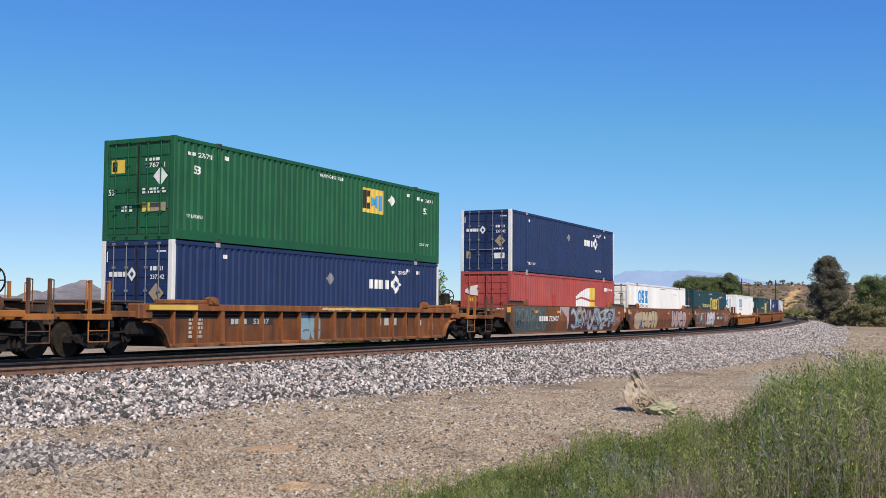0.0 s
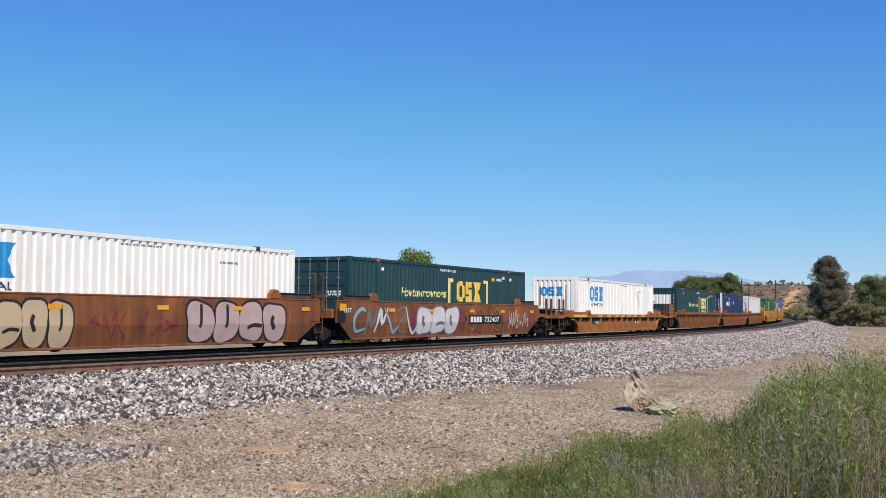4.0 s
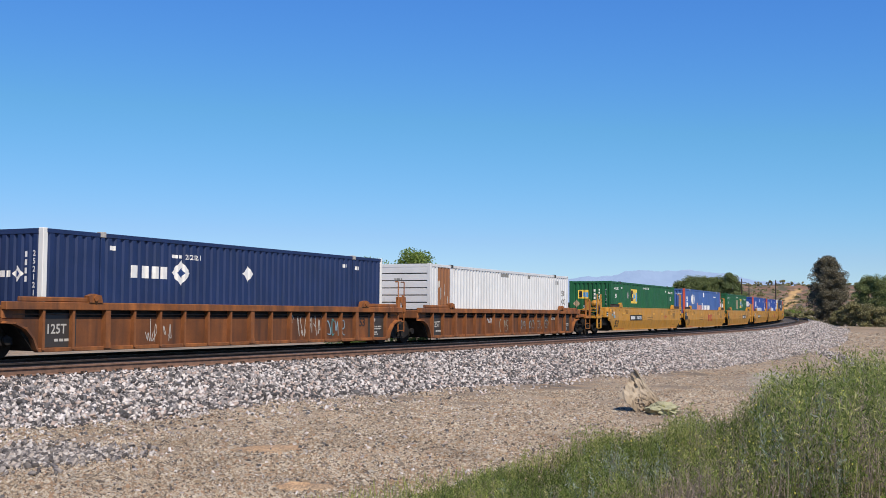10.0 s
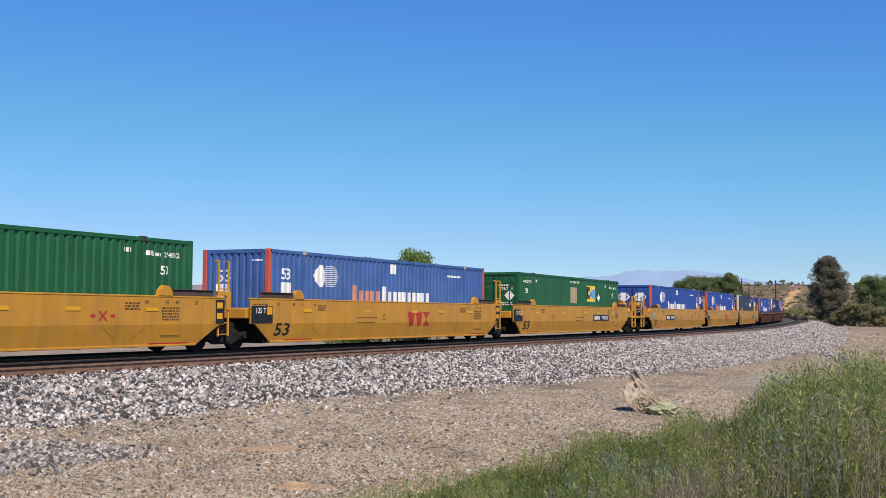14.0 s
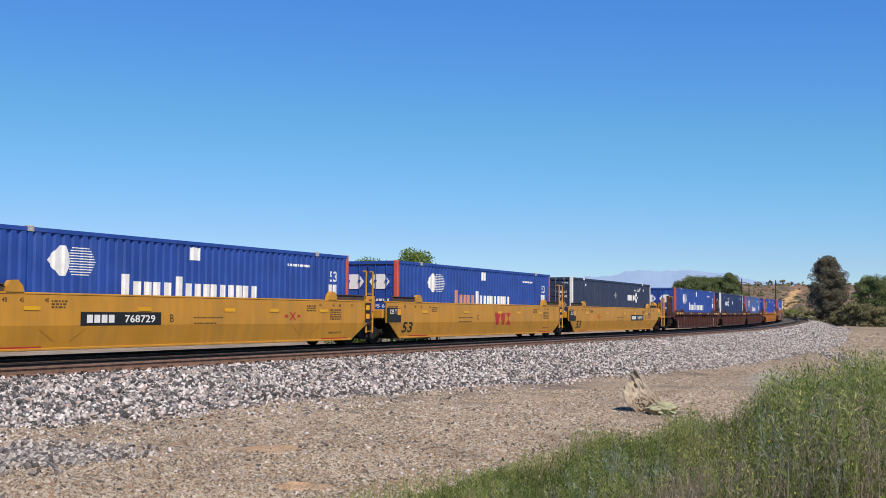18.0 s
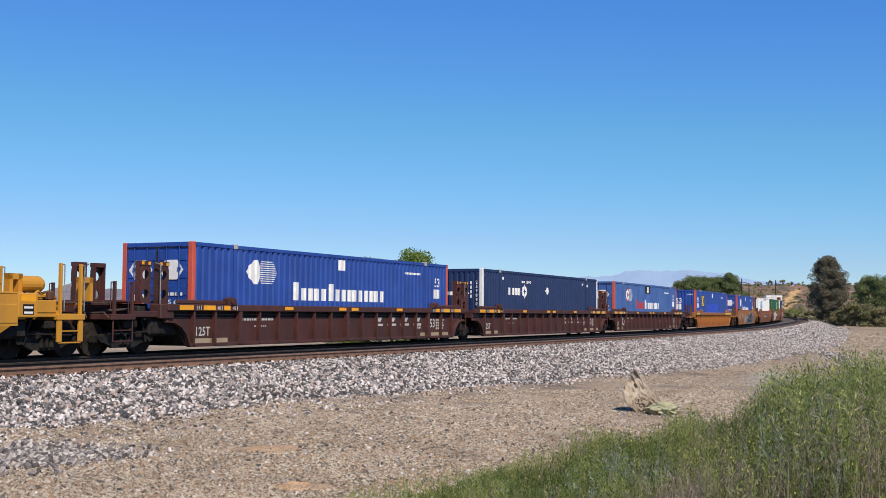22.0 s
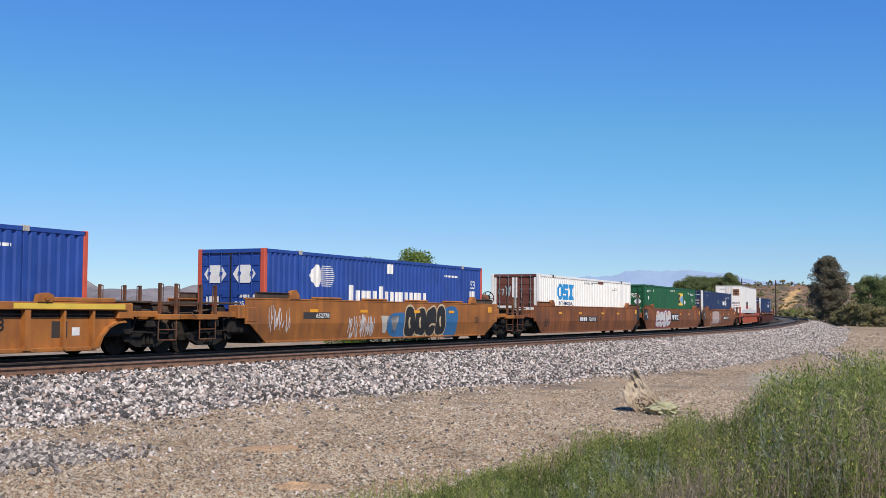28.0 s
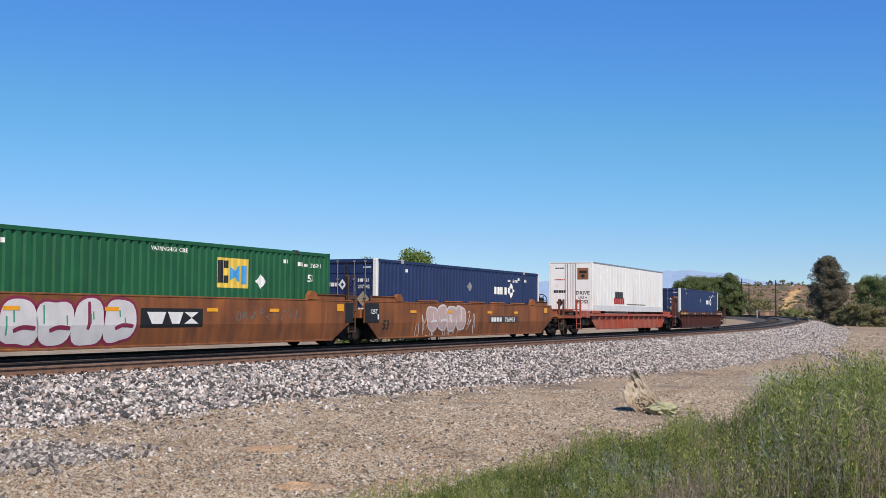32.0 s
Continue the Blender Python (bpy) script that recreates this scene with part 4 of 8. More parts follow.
    LOADS[24] = [navy_box("doors")]
    consist(497.4, ribbed_car("maroon ribbed well car, last of the train", C_MAROON, True, True), *LOADS[24])


build_train()

# ---- loose stones, weeds, trees ----
rng = np.random.default_rng(7)


def island_mat(name, c0, c1, rough=0.85, spec=0.3, translucent=0.0, stepped=False):
    """A material for many small pieces, each a little different."""
    m = bpy.data.materials.new(name)
    m.use_nodes = True
    nd, ln = m.node_tree.nodes, m.node_tree.links
    b = nd["Principled BSDF"]
    g = nd.new("ShaderNodeNewGeometry")
    r = nd.new("ShaderNodeValToRGB")
    els = r.color_ramp.elements
    els[0].color, els[1].color = (*c0[0], 1), (*c1[-1], 1)
    cs = list(c0) + list(c1)
    for i, c in enumerate(cs[1:-1]):
        e = els.new((i + 1) / (len(cs) - 1))
        e.color = (*c, 1)
    if stepped:
        r.color_ramp.interpolation = 'CONSTANT'
    ln.new(g.outputs["Random Per Island"], r.inputs[0])
    t = nd.new("ShaderNodeTexNoise")
    t.inputs["Scale"].default_value = 35
    mx = nd.new("ShaderNodeMix")
    mx.data_type, mx.blend_type = 'RGBA', 'OVERLAY'
    mx.inputs[0].default_value = 0.45
    ln.new(r.outputs[0], mx.inputs[6])
    ln.new(t.outputs["Fac"], mx.inputs[7])
    ln.new(mx.outputs[2], b.inputs["Base Color"])
    b.inputs["Roughness"].default_value = rough
    b.inputs["Specular IOR Level"].default_value = spec
    if translucent:
        tr = nd.new("ShaderNodeBsdfTranslucent")
        ms = nd.new("ShaderNodeMixShader")
        ms.inputs[0].default_value = translucent
        ln.new(mx.outputs[2], tr.inputs[0])
        ln.new(b.outputs[0], ms.inputs[1])
        ln.new(tr.outputs[0], ms.inputs[2])
        ln.new(ms.outputs[0], nd["Material Output"].inputs[0])
    return m


M_STONE = island_mat("crushed ballast stone", [(0.06, 0.056, 0.058), (0.29, 0.265, 0.255), (0.56, 0.515, 0.49), (0.09, 0.086, 0.088), (0.66, 0.61, 0.585), (0.34, 0.308, 0.295)], [(0.13, 0.125, 0.127), (0.42, 0.33, 0.285), (0.76, 0.715, 0.685)], 0.9, stepped=True)
M_PEBBLE = island_mat("dirt pebbles", [(0.10, 0.08, 0.064), (0.35, 0.275, 0.19), (0.19, 0.155, 0.122), (0.27, 0.2, 0.132), (0.52, 0.45, 0.35)], [(0.44, 0.365, 0.27), (0.31, 0.2, 0.125), (0.38, 0.345, 0.29), (0.60, 0.545, 0.445)], 0.95, stepped=True)
M_HEAP = island_mat("dark spilled stone", [(0.09, 0.082, 0.08), (0.30, 0.27, 0.25), (0.15, 0.137, 0.13), (0.50, 0.46, 0.43)], [(0.21, 0.19, 0.178), (0.40, 0.35, 0.31), (0.70, 0.655, 0.61)], 0.9, stepped=True)
M_FINE = island_mat("pale fine gravel", [(0.28, 0.26, 0.225), (0.38, 0.35, 0.305)], [(0.33, 0.30, 0.255), (0.46, 0.425, 0.375)], 0.95)
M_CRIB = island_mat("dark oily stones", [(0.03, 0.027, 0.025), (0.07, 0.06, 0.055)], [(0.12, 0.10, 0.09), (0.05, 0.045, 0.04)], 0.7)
CUBE_V = np.array([(x, y, z) for x in (-1, 1) for y in (-1, 1) for z in (-1, 1)], float)
CUBE_F = np.array([(0, 1, 3, 2), (4, 6, 7, 5), (0, 4, 5, 1), (2, 3, 7, 6), (0, 2, 6, 4), (1, 5, 7, 3)])
HALF_V = np.array([(1, 0, 0), (0, 1, 0), (-1, 0, 0), (0, -1, 0), (0, 0, 1)], float)
HALF_F = np.array([(0, 1, 4), (1, 2, 4), (2, 3, 4), (3, 0, 4)])
OCTA_V = np.array([(1, 0, 0), (-1, 0, 0), (0, 1, 0), (0, -1, 0), (0, 0, 1), (0, 0, -1)], float)
OCTA_F = np.array([(0, 2, 4), (2, 1, 4), (1, 3, 4), (3, 0, 4), (2, 0, 5), (1, 2, 5), (3, 1, 5), (0, 3, 5)])


def fast_mesh(name, v, f):
    """A mesh straight from arrays, all faces with the same number of corners."""
    me = bpy.data.meshes.new(name)
    n, k = f.shape
    me.vertices.add(len(v))
    me.vertices.foreach_set("co", v.astype(np.float32).ravel())
    me.loops.add(n * k)
    me.loops.foreach_set("vertex_index", f.astype(np.int32).ravel())
    me.polygons.add(n)
    me.polygons.foreach_set("loop_start", np.arange(0, n * k, k, dtype=np.int32))
    me.update(calc_edges=True)
    return me


def random_turns(n):
    q = rng.normal(size=(n, 4))
    q /= np.linalg.norm(q, axis=1, keepdims=True)
    w, x, y, z = q.T
    return np.stack([1 - 2 * (y * y + z * z), 2 * (x * y - z * w), 2 * (x * z + y * w), 2 * (x * y + z * w), 1 - 2 * (x * x + z * z), 2 * (y * z - x * w), 2 * (x * z - y * w), 2 * (y * z + x * w), 1 - 2 * (x * x + y * y)], 1).reshape(n, 3, 3)


def level_turns(n):
    a, z, o = rng.uniform(0, 2 * math.pi, n), np.zeros(n), np.ones(n)
    return np.stack([np.cos(a), -np.sin(a), z, np.sin(a), np.cos(a), z, z, z, o], 1).reshape(n, 3, 3)


def pieces(name, places, sizes, base_v, base_f, material, jitter=0.35, flat=(0.75, 0.85, 0.6), upright=False):
    n = len(places)
    v = base_v[None] * (1 + rng.uniform(-jitter, jitter, (n, len(base_v), 3))) * rng.uniform(0.55, 1.3, (n, 1, 3)) * np.array(flat)
    v = np.einsum('nij,nkj->nki', level_turns(n) if upright else random_turns(n), v) * sizes[:, None, None] + places[:, None, :]
    f = base_f[None] + (np.arange(n) * len(base_v))[:, None, None]
    return part_of(name, fast_mesh(name, v.reshape(-1, 3), f.reshape(-1, base_f.shape[1])), material)


def shoulder_z(s, lat):
    """Top of the stone bed at a lateral distance from the near track."""
    xs = [a for a, _ in SHOULDER] + [-0.9, 1.3, 2.2, 3.2]
    hs = [h for _, h in SHOULDER] + [-0.115, -0.115, -0.24, -0.22]
    return line_z(s) + np.interp(lat, xs, hs)


def weed_edge(y):
    """Where the weeds begin on the bank, as a bearing from the camera."""
    return np.interp(y, [9, 10.5, 11.5, 13, 14.5, 16, 18.5], [560, 640, 760, 960, 1120, 1260, 1420])


def near_place(x, y):
    """How far along the line a place is, and its lateral distance from the near track's centre line."""
    i = int(np.argmin((LINE_X[60:290] - x) ** 2 + (LINE_Y[60:290] - y) ** 2)) + 60
    th = HEADING[i]
    return S_AXIS[i], -(x - LINE_X[i]) * math.sin(th) + (y - LINE_Y[i]) * math.cos(th) + TRACK_SEP


BARE = ((-2.28, 14.9, 0.5, 0.6, 3.0), (-1.45, 11.75, 0.34, 0.3, 9.0))       # worn patches: place, half width and depth, seed


def build_stones():
    n = 68000
    s = rng.uniform(0, 1, n) ** 1.3 * 78 - 10
    lat = rng.uniform(-6.0, -0.88, n)
    x, y, _ = on_line(s, NEAR + lat)
    bed, g = shoulder_z(s, lat), ground_z(x, y)
    wave = np.array([noise.noise((a * 0.8, b * 0.8, 4.0)) + 0.6 * noise.noise((a * 2.3, b * 2.3, 9.0)) for a, b in zip(x, y)])
    edge = bed - g + 0.11 * wave
    keep = rng.uniform(0, 1, n) < np.clip(0.5 + edge / 0.3, 0.06, 1)
    z = np.maximum(bed, g) + 0.004
    p = np.stack([x, y, z], 1)[keep]
    size = rng.uniform(0.023, 0.047, len(p)) * np.where(bed < g + 0.02, 0.75, 1)[keep]
    hx = np.minimum(rng.normal(-5.25, 0.75, 2000), -3.6 - rng.uniform(0, 0.8, 2000))                                       # a spilled heap beside the bed
    hy = rng.normal(13.7, 0.62, 2000) + (hx + 5.0) * 0.3
    ob = pieces("spilled_stones", np.stack([hx, hy, ground_z(hx, hy) + rng.uniform(0, 0.03, len(hx))], 1), rng.uniform(0.016, 0.038, len(hx)), CUBE_V, CUBE_F, M_HEAP, 0.35, (1.45, 0.78, 0.46))
    tagged(ob, "dark grey crushed stones spilled in a low heap on the dirt", "ballast", kind="stuff")
    ox = rng.uniform(-7.5, 3.5, 1500)                                       # strays on the dirt
    oy = rng.uniform(10.5, 24, 1500)
    p = np.concatenate([p, np.stack([ox, oy, ground_z(ox, oy) + 0.004], 1)])
    size = np.concatenate([size, rng.uniform(0.010, 0.024, 1500)])
    far_s, far_l = 66 + 120 * rng.uniform(0, 1, 24000), rng.uniform(-6.6, -0.88, 24000)      # coarser picking further on
    fx, fy, _ = on_line(far_s, NEAR + far_l)
    fb, fg = shoulder_z(far_s, far_l), ground_z(fx, fy)
    k = rng.uniform(0, 1, 24000) < np.clip(0.6 + (fb - fg + 0.3 * np.sin(far_s * 0.31) * np.sin(far_s * 0.13)) / 0.6, 0.05, 1)
    p = np.concatenate([p, np.stack([fx, fy, np.maximum(fb, fg)], 1)[k]])
    size = np.concatenate([size, rng.uniform(0.035, 0.075, int(k.sum()))])
    u = rng.uniform(0, 1, 900)                                              # a thin line of tipped stone on the open ground
    d = 88 - 34 * u
    q = 1425 + 98 * u + rng.normal(0, 9, 900)
    tx, ty = (q - 784) / 1982 * d, d + rng.normal(0, 1.2, 900)
    p = np.concatenate([p, np.stack([tx, ty, ground_z(tx, ty) + 0.02], 1)])
    size = np.concatenate([size, rng.uniform(0.03, 0.065, 900)])
    ob = pieces("ballast_stones", p, size, CUBE_V, CUBE_F, M_STONE, 0.35, (1.45, 0.78, 0.46))
    tagged(ob, "grey and white angular crushed stones on the track's shoulder", "ballast", kind="stuff")
    # Darker stones fill the space between the rails and the two tracks.
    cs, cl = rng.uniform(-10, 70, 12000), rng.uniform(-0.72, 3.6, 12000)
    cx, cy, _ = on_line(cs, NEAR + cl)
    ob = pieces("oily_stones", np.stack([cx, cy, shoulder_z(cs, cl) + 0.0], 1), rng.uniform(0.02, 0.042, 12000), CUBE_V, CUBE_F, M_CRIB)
    tagged(ob, "dark crushed stones between the rails", "ballast", kind="stuff")
    n = 190000
    d = 10.2 + 19 * rng.uniform(0, 1, n) ** 1.55
    q = rng.uniform(-30, 1600, n)
    x, y = (q - 784) / 1982 * d, d
    far = np.interp(d, [10, 29], [0, 1])
    inside = weed_edge(y) + 90
    near_line = np.array([near_place(a, b)[1] for a, b in zip(x, y)])
    k = (q < inside) & (near_line < -3.6)
    bare = np.array([noise.noise((u * 0.5, v * 0.8, 2.0)) for u, v in zip(x[k], y[k])])
    x, y, far = x[k], y[k], far[k]
    k = rng.uniform(0, 1, len(x)) > np.clip((bare - 0.28) * 4, 0, 0.35)
    x, y, far = x[k], y[k], far[k]
    for bx, by, ba, bb, _ in BARE:
        k = (((x - bx) / ba) ** 2 + ((y - by) / bb) ** 2 > 0.9) | (rng.uniform(0, 1, len(x)) < 0.07)
        x, y, far = x[k], y[k], far[k]
    p = np.stack([x, y, ground_z(x, y) + 0.002], 1)
    size = rng.uniform(0.009, 0.024, len(x)) * (1 + 0.35 * far) * np.where(rng.uniform(0, 1, len(x)) < 0.03, 1.7, 1)
    m = 46000                                                               # the open ground towards the curve
    d = 27 + 120 * rng.uniform(0, 1, m) ** 1.7
    q = rng.uniform(1050, 1600, m)
    x, y = (q - 784) / 1982 * d, d
    along = np.array([near_place(a, b) for a, b in zip(x, y)])
    k = along[:, 1] < -4.4
    x, y, d, m, along = x[k], y[k], d[k], int(k.sum()), along[k]
    top = np.maximum(ground_z(x, y), np.where(along[:, 1] > -6.2, shoulder_z(along[:, 0], along[:, 1]), -9))
    p = np.concatenate([p, np.stack([x, y, top + 0.004], 1)])
    size = np.concatenate([size, rng.uniform(0.7, 2.0, m) * d / 1982])
    m = 9000                                                                # a spill of pale fine stone behind the weeds
    gx, gy = rng.normal(0, 0.42, m), rng.normal(0, 4.4, m)
    gx, gy = 10.9 + gx + gy * 0.27, 36.5 + gy
    ob = pieces("fine_gravel", np.stack([gx, gy, ground_z(gx, gy) + 0.008], 1), rng.uniform(0.016, 0.042, m), HALF_V, HALF_F, M_FINE, 0.35, (1.2, 0.85, 0.7), True)
    tagged(ob, "pale grey fine gravel spilled on the dirt behind the weeds", "gravel", kind="stuff")
    ob = pieces("pebbles", p, size, HALF_V, HALF_F, M_PEBBLE, 0.35, (1.2, 0.85, 0.75), True)
    tagged(ob, "brown and grey pebbles strewn over the dirt", "gravel", kind="stuff")


M_OCHRE = mat("bare ochre dirt", (0.47, 0.295, 0.155), 0.95, 0, 0.3, 2.5, 40, dirt=(0.34, 0.25, 0.16), dirt_amt=0.4, bump=0.8, bump_scale=40)
speckle(M_OCHRE, 48.0, 0.6)


def bare_patch(cx, cy, a, b, seed):
    """A low worn hump of bare dirt with a ragged edge."""
    v, f = [(cx, cy, float(ground_z(cx, cy)) + 0.026)], []
    n, rings = 40, 6
    for k in range(1, rings + 1):
        for i in range(n):
            t = 2 * math.pi * i / n
            c = Vector((math.cos(t) * 1.2, math.sin(t) * 1.2, seed))
            q = (k / rings) * (1 + 0.55 * noise.noise(c) + 0.3 * noise.noise(c * 3))
            x, y = cx + a * q * math.cos(t), cy + b * q * math.sin(t)
            v.append((x, y, float(ground_z(x, y)) + 0.026 * (1 - (k / rings) ** 2) - (0.006 if k == rings else 0)))
    for i in range(n):
        f.append((0, 1 + i, 1 + (i + 1) % n))
        for k in range(rings - 1):
            o, w = 1 + k * n, 1 + (k + 1) * n
            f.append((o + i, w + i, w + (i + 1) % n, o + (i + 1) % n))
    tagged(part_of("bare_dirt", raw("bare_dirt", v, f), M_OCHRE, smooth=True), "worn patch of bare ochre dirt", "dirt", kind="structure")


build_stones()
for _x, _y, _a, _b, _n in BARE:
    bare_patch(_x, _y, _a, _b, _n)
WEED_KINDS = {
    "deep": (island_mat("deep green weed leaves", [(0.055, 0.085, 0.025), (0.09, 0.13, 0.035)], [(0.13, 0.17, 0.05), (0.17, 0.195, 0.07)], 0.7, 0.15, 0.4), "weeds", "dark green upright roadside weeds on the bank"),
    "fresh": (island_mat("fresh green weed leaves", [(0.14, 0.20, 0.045), (0.20, 0.265, 0.065)], [(0.255, 0.315, 0.09), (0.31, 0.35, 0.125)], 0.7, 0.15, 0.45), "green_weeds", "bright green upright weeds in clumps on the bank"),
    "pale": (island_mat("yellow-green weed leaves", [(0.26, 0.30, 0.08), (0.34, 0.375, 0.11)], [(0.41, 0.425, 0.15), (0.46, 0.445, 0.21)], 0.75, 0.15, 0.45), "pale_weeds", "yellow-green feathery weeds in clumps on the bank"),
    "sage": (island_mat("grey-green sage leaves", [(0.16, 0.21, 0.15), (0.24, 0.30, 0.22)], [(0.34, 0.38, 0.30), (0.29, 0.34, 0.25)], 0.75, 0.15, 0.3), "sage_weeds", "grey-green sage-like stalks among the weeds"),
    "dry": (island_mat("dry grass stems", [(0.18, 0.145, 0.12), (0.29, 0.24, 0.19)], [(0.42, 0.35, 0.26), (0.26, 0.21, 0.185)], 0.85, 0.15, 0.2), "dry_grass", "grey-brown dead stems among the green weeds"),
}
M_FLOWER = island_mat("yellow weed flowers", [(0.55, 0.50, 0.05)], [(0.66, 0.62, 0.16)], 0.7)


def weed_height(x, y):
    p = 784 + 1982 * x / y
    return np.interp(p, [600, 760, 900, 1050, 1200, 1330, 1400, 1500, 1600], [0.10, 0.2, 0.38, 0.52, 0.58, 0.8, 1.22, 1.3, 1.2]) * np.interp(y, [9, 11, 14, 20], [0.85, 1.0, 1.0, 0.85])


def leaves(base, tip, width):
    """Slender pointed leaves from base to tip, widest below the middle."""
    d = tip - base
    side = np.cross(d, rng.normal(size=d.shape))
    side /= np.linalg.norm(side, axis=1, keepdims=True) + 1e-9
    mid = base + d * 0.42
    return np.stack([base, mid + side * width[:, None], tip, mid - side * width[:, None]], 1)


def patchy(x, y, scale, seed):
    return np.array([noise.noise((a * scale, b * scale * 0.7, seed)) for a, b in zip(x, y)])


def build_weeds():
    """Upright leafy spires: tall and dense on the crest of the bank, thin and short at its edge, in clumps of several kinds."""
    n = 17500
    y = 9.2 + 9.4 * rng.uniform(0, 1, n) ** 1.1
    left = weed_edge(y)
    u = rng.uniform(0, 1, n)
    q = left + (1650 - left) * u ** 0.9 + rng.normal(0, 22, n)
    x = (q - 784) / 1982 * y
    clump, kind, gap = patchy(x, y, 1.5, 3.0), patchy(x, y, 0.95, 8.0), patchy(x, y, 2.6, 15.0)
    keep = rng.uniform(0, 1, n) < np.clip(0.95 + 1.5 * gap, 0.25, 1)
    x, y, q, clump, kind = x[keep], y[keep], q[keep], clump[keep], kind[keep]
    n = len(x)
    h = weed_height(x, y) * np.clip(0.8 + 0.7 * clump, 0.42, 1.12) * rng.uniform(0.55, 1.05, n)
    h = np.maximum(h * np.clip((q - weed_edge(y) + 60) / 130, 0.35, 1), 0.06)
    base = np.stack([x, y, ground_z(x, y) - 0.02], 1)
    ang, lean = rng.uniform(0, 2 * math.pi, n), np.abs(rng.normal(0, 0.2, n)) * h
    tip = base + np.stack([np.cos(ang) * lean + 0.03 * h, np.sin(ang) * lean, h], 1)
    r = rng.uniform(0, 1, n)
    low = np.interp(y, [9.2, 10.6, 12.5], [0.42, 0.22, 0.02]) * np.clip((q - 950) / 250, 0, 1)          # dead stems gather at the foot of the bank
    dry = r < np.clip(0.12 + 1.9 * (kind - 0.12), 0.1, 0.75) + 0.8 * low
    sage = ~dry & (np.abs(kind + 0.32) < 0.025)
    pick = rng.uniform(0, 1, n)
    shade = 0.42 - 0.9 * clump
    names = np.where(dry, "dry", np.where(sage, "sage", np.where(pick < shade, "deep", np.where(pick < shade + 0.42, "fresh", "pale"))))
    for key, (mt, name, label) in WEED_KINDS.items():
        k = names == key
        b0, t0, hh = base[k], tip[k], h[k]
        m = len(b0)
        if not m:
            continue
        per = 14 if key == "dry" else 27
        vv = [leaves(b0, t0, np.full(m, 0.0036 if key == "dry" else 0.003))]
        t = rng.uniform(0.22, 1.0, (m, per)) ** 0.8
        a = b0[:, None] + (t0 - b0)[:, None] * t[..., None]
        a = a + rng.normal(0, 0.016, a.shape)
        d = rng.normal(size=a.shape) * np.array([1, 1, 0.5]) * 0.8
        d[..., 2] += 1.0
        d /= np.linalg.norm(d, axis=2, keepdims=True)
        size = rng.uniform(0.034, 0.085, (m, per)) * (0.55 + 0.6 * hh[:, None]) * (1.25 - 0.6 * t)
        a, d, size = a.reshape(-1, 3), d.reshape(-1, 3), size.reshape(-1)
        vv.append(leaves(a, a + d * size[:, None], rng.uniform(0.07, 0.125, len(a)) * size * (0.6 if key == "dry" else 1)))
        v = np.concatenate(vv).reshape(-1, 3)
        tagged(part_of(name, fast_mesh(name, v, np.arange(len(v)).reshape(-1, 4)), mt), label, "weeds", kind="stuff")
    k = (rng.uniform(0, 1, n) < np.exp(-((x - 2.9) / 0.75) ** 2) * 0.16) & (y < 12.5) & ~dry
    fl = tip[k] + rng.normal(0, 0.03, (int(k.sum()), 3))
    tagged(pieces("weed_flowers", fl, np.full(len(fl), 0.013), OCTA_V, OCTA_F, M_FLOWER), "tiny yellow flowers on the weeds", "flowers", kind="stuff")
    m = 5000                                                                # short dry grass at the edge of the bank
    y2 = rng.uniform(9.6, 21, m)
    q2 = weed_edge(y2) - 90 + rng.uniform(0, 1, m) ** 1.4 * 380
    x2 = (q2 - 784) / 1982 * y2
    b2 = np.stack([x2, y2, ground_z(x2, y2)], 1)
    t2 = b2 + np.stack([rng.normal(0, 0.04, m), rng.normal(0, 0.04, m), rng.uniform(0.04, 0.2, m)], 1)
    v = leaves(b2, t2, np.full(m, 0.004)).reshape(-1, 3)
    tagged(part_of("edge_grass", fast_mesh("edge_grass", v, np.arange(len(v)).reshape(-1, 4)), WEED_KINDS["pale"][0]), "thin short grass at the edge of the bank", "weeds", kind="stuff")


build_weeds()
M_BARK = mat("grey-brown bark", (0.12, 0.09, 0.065), 0.9, 0, 0.3, 3, 30, bump=0.5)


